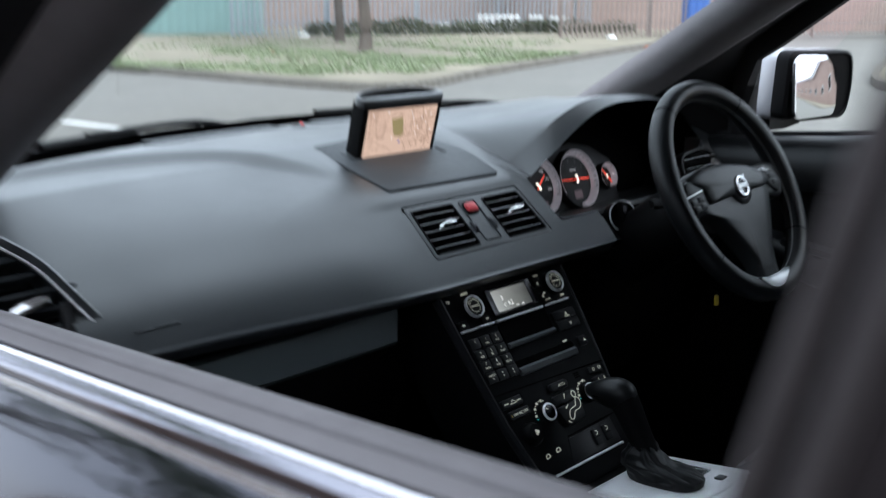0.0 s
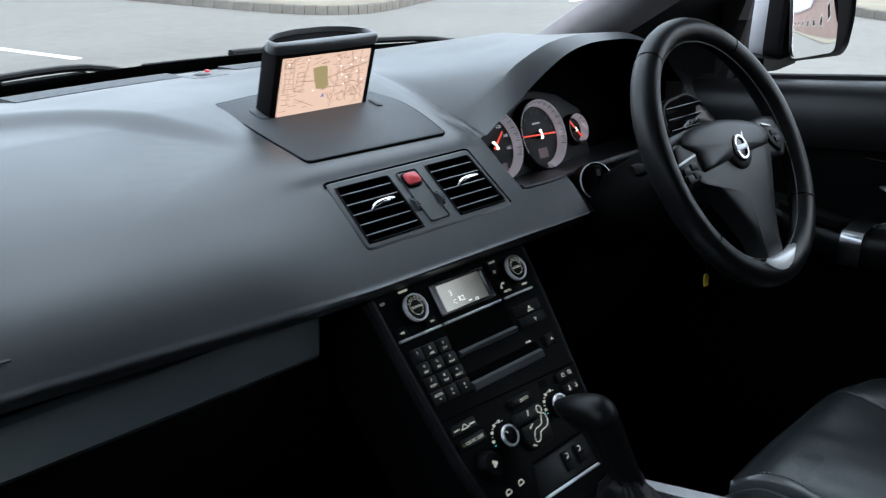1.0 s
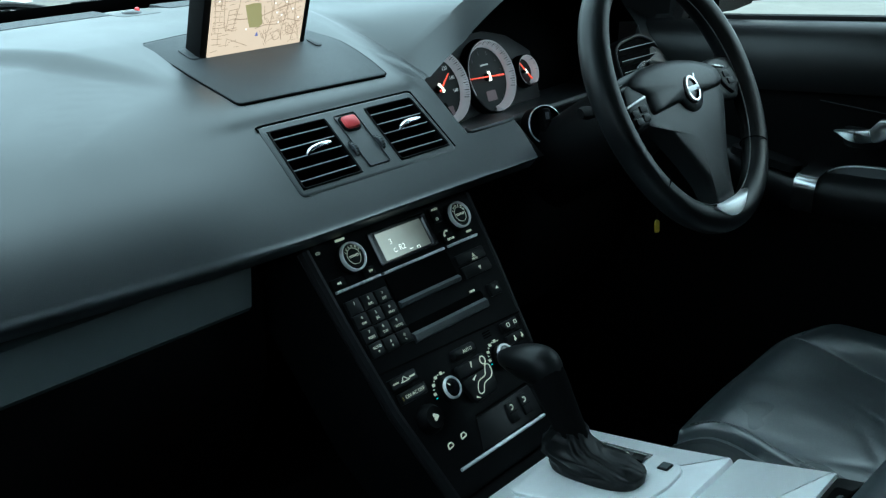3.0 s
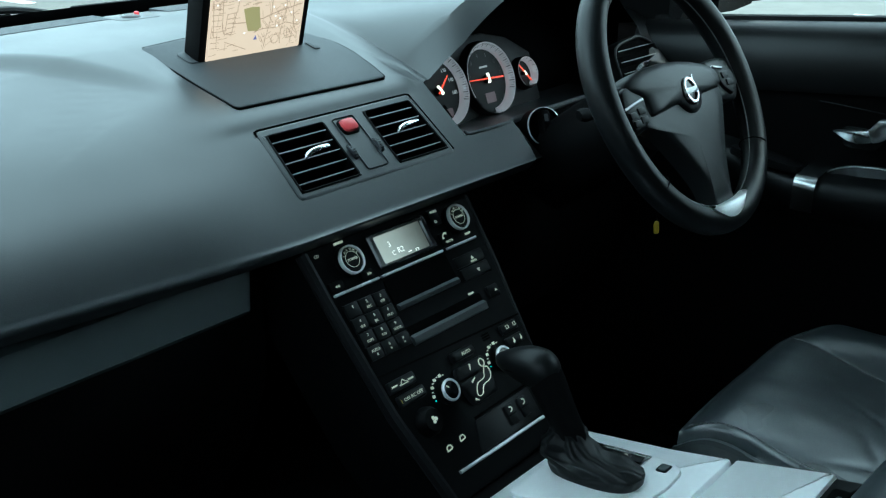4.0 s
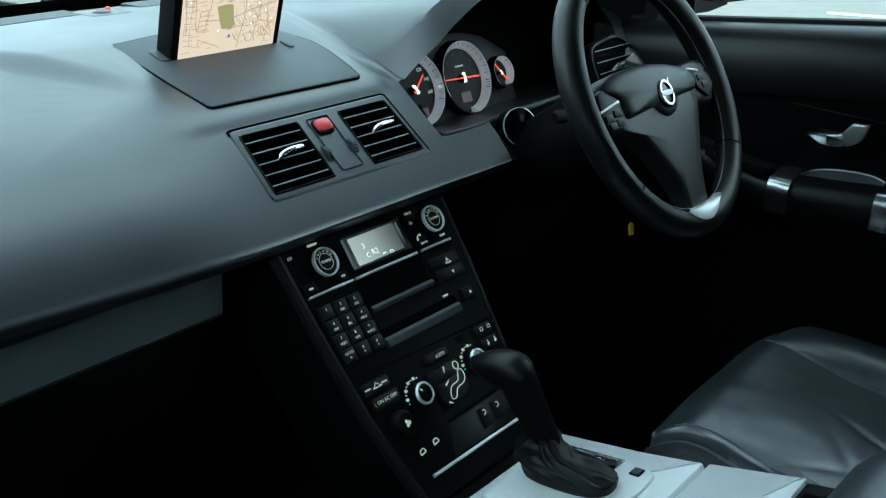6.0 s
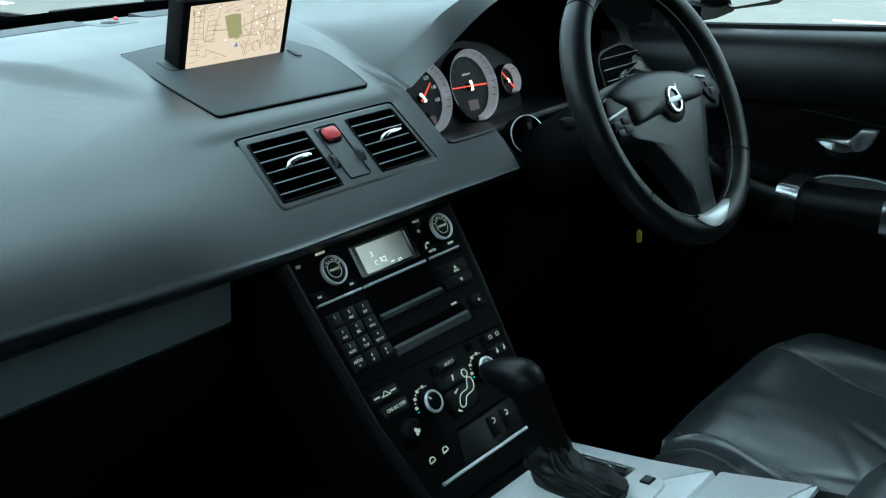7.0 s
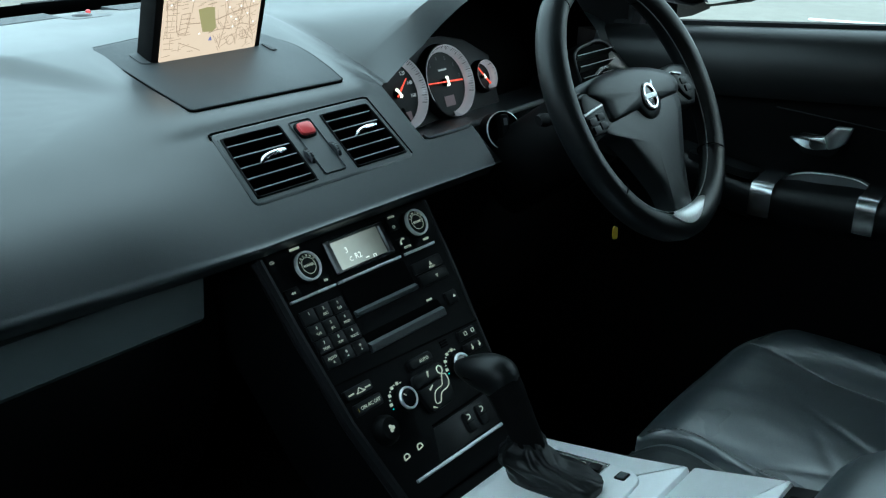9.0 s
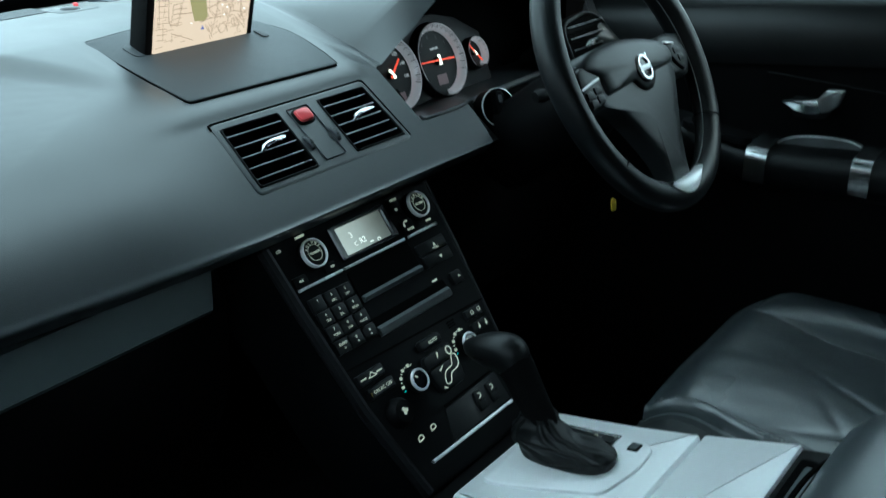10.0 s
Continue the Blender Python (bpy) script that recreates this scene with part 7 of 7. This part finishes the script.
# ---- door mirror ----
mir = thing("door_mirror", "silver-capped door mirror with a black surround", "mirror", (0.86, 0.06, 1.16))
MR = axes((0.975, 0.012, 1.240), (0.959, -0.283, 0.0), (0, 0, 1))
fo = rounded([(-0.100, -0.073), (0.090, -0.070), (0.103, 0.0), (0.096, 0.070), (-0.092, 0.074)], 0.026, 5)
bm = bmesh.new()
c = (0.0, 0.0)
rings(bm, [[(x * f, y * f, z) for x, y in fo] for f, z in ((0.90, -0.006), (0.93, 0.0), (1.0, -0.006), (1.01, -0.035), (1.0, -0.04))])
part("surround", bm, "black", mir, "black plastic surround", MR)
bm = bmesh.new()
rings(bm, [[(x * f, y * f, z) for x, y in fo] for f, z in ((1.0, -0.036), (1.02, -0.045), (1.01, -0.08), (0.92, -0.115), (0.7, -0.135), (0.3, -0.142))])
part("cap", bm, "silver_body", mir, "silver painted cap", MR, angle=60)
bm = bmesh.new()
gi = [(x * 0.70 - 0.020, y * 0.88) for x, y in fo]
slab(bm, gi, -0.004, 0.003, 0.0008)
part("mirror_glass", bm, "mirror", mir, "reflecting glass", MR @ pose(0, 0, 0, -7, 6, 0))
bm = bmesh.new()
rings(bm, [[(0.80, 0.10, 1.160), (0.80, 0.03, 1.162), (0.80, 0.03, 1.185), (0.80, 0.10, 1.19)], [(0.87, 0.10, 1.155), (0.87, 0.035, 1.158), (0.87, 0.035, 1.175), (0.87, 0.10, 1.18)], [(0.93, 0.09, 1.165), (0.93, 0.03, 1.165), (0.93, 0.03, 1.18), (0.93, 0.09, 1.18)]])
part("mirror_foot", bm, "black", mir, "black mounting arm")

# ---- outer body of the car, wheels and lights ----
def body_side(s):
    """Front wing and rear quarter on one side, with the rear side window."""
    bm = bmesh.new()
    loops = []
    for y, w, top in ((0.31, 0.0, 1.055), (0.6, 0.0, 1.035), (1.0, 0.01, 1.005), (1.4, 0.03, 0.965), (1.65, 0.10, 0.92), (1.80, 0.22, 0.84)):
        loops.append([(s * (0.775 - w), y, top), (s * (0.84 - w), y, top - 0.008), (s * (0.90 - w), y, top - 0.06), (s * (0.935 - w), y, top - 0.2), (s * (0.94 - w), y, 0.62), (s * (0.91 - w), y, 0.40), (s * (0.775 - w), y, 0.40)])
    rings(bm, loops)
    part("wing", bm, "paint", shell, "metallic front wing", angle=50)
    bm = bmesh.new()
    loops = []
    for y, w in ((-0.835, 0.0), (-1.4, 0.0), (-2.0, 0.01), (-2.45, 0.05), (-2.66, 0.14)):
        top = 1.235 + 0.02 * (-0.835 - y)
        loops.append([(s * (0.862 - w), y, top), (s * (0.895 - w), y, top - 0.09), (s * (0.935 - w), y, top - 0.26), (s * (0.94 - w), y, 0.62), (s * (0.91 - w), y, 0.38), (s * (0.862 - w), y, 0.38)])
    rings(bm, loops)
    part("rear_quarter", bm, "paint", shell, "metallic rear quarter panel", angle=50)
    bm = bmesh.new()
    rings(bm, [[(s * 0.868, y, 1.245 + 0.02 * (-0.835 - y)), (s * 0.80, y - 0.02, 1.62), (s * 0.79, y - 0.02, 1.62), (s * 0.862, y, 1.245)] for y in (-1.02, -1.6, -2.2, -2.40)])
    part("rear_side_window", bm, "tinted_glass", shell, "lightly tinted rear side window").visible_shadow = False
    bm = bmesh.new()
    slab(bm, rounded([(-0.11, -0.05), (0.11, -0.07), (0.10, 0.06), (-0.09, 0.05)], 0.03, 4), -0.03, 0.02, 0.01)
    part("headlight", bm, "satin", shell, "clear headlight", axes((s * 0.62, 1.80, 0.80), (-1, 0, 0), (0, -0.25, 0.97)))


for s in (-1, 1):
    body_side(s)
bm = bmesh.new()
rings(bm, [[(-0.785, y, z - 0.02), (-0.70, y, z + 0.035), (-0.3, y, z + 0.075), (0.3, y, z + 0.075), (0.70, y, z + 0.035), (0.785, y, z - 0.02), (0.70, y, z + 0.02), (0, y, z + 0.06), (-0.70, y, z + 0.02)] for y, z in ((-0.16, 1.635), (-0.35, 1.665), (-0.8, 1.69), (-1.6, 1.69), (-2.25, 1.665), (-2.45, 1.62))])
part("roof_skin", bm, "paint", shell, "metallic outer roof", angle=60)
bm = bmesh.new()
rings(bm, [[(-0.80, -2.66, 0.40), (-0.80, -2.64, 1.12), (-0.70, -2.46, 1.60), (0.70, -2.46, 1.60), (0.80, -2.64, 1.12), (0.80, -2.66, 0.40)], [(-0.80, -2.2, 0.40), (-0.80, -2.2, 1.12), (-0.70, -2.2, 1.60), (0.70, -2.2, 1.60), (0.80, -2.2, 1.12), (0.80, -2.2, 0.40)]])
part("tailgate", bm, "paint", shell, "metallic tailgate")
for y0, y1, d in ((1.72, 1.93, 1), (-2.60, -2.78, -1)):
    bm = bmesh.new()
    rings(bm, [[(x, y0, 0.62), (x, y1 - d * 0.16 * (x / 0.8) ** 2, 0.60), (x, y1 - d * (0.02 + 0.16 * (x / 0.8) ** 2), 0.34), (x, y0, 0.32)] for x in np.linspace(-0.84, 0.84, 13)])
    part("bumper", bm, "paint", shell, "metallic bumper", angle=60)
bm = bmesh.new()
slab(bm, rect(-0.33, -0.09, 0.33, 0.09, 0.03, 4), -0.02, 0.01, 0.005)
part("grille", bm, "black", shell, "black radiator grille", axes((0, 1.80, 0.76), (-1, 0, 0), (0, -0.1, 0.99)))
tyre_bm, rim_bm = bmesh.new(), bmesh.new()
lathe(tyre_bm, [(0.245, -0.10), (0.33, -0.11), (0.355, -0.09), (0.362, 0.0), (0.355, 0.09), (0.33, 0.11), (0.245, 0.10)], 40)
lathe(rim_bm, [(0.245, 0.095), (0.24, 0.112), (0.225, 0.105), (0.20, 0.075), (0.07, 0.09), (0.05, 0.102), (0.0, 0.104)], 40)
tyre_me, rim_me = mesh_of("wheel", tyre_bm, "rubber"), mesh_of("rim", rim_bm, "satin")
for x in (-0.83, 0.83):
    for y in (1.16, -1.72):
        m = axes((x, y, 0.36), (0, 1 if x > 0 else -1, 0), (0, 0, 1))
        w = put("wheel", tyre_me, shell, m, "black tyre on a silver rim")
        put("rim", rim_me, w, m)
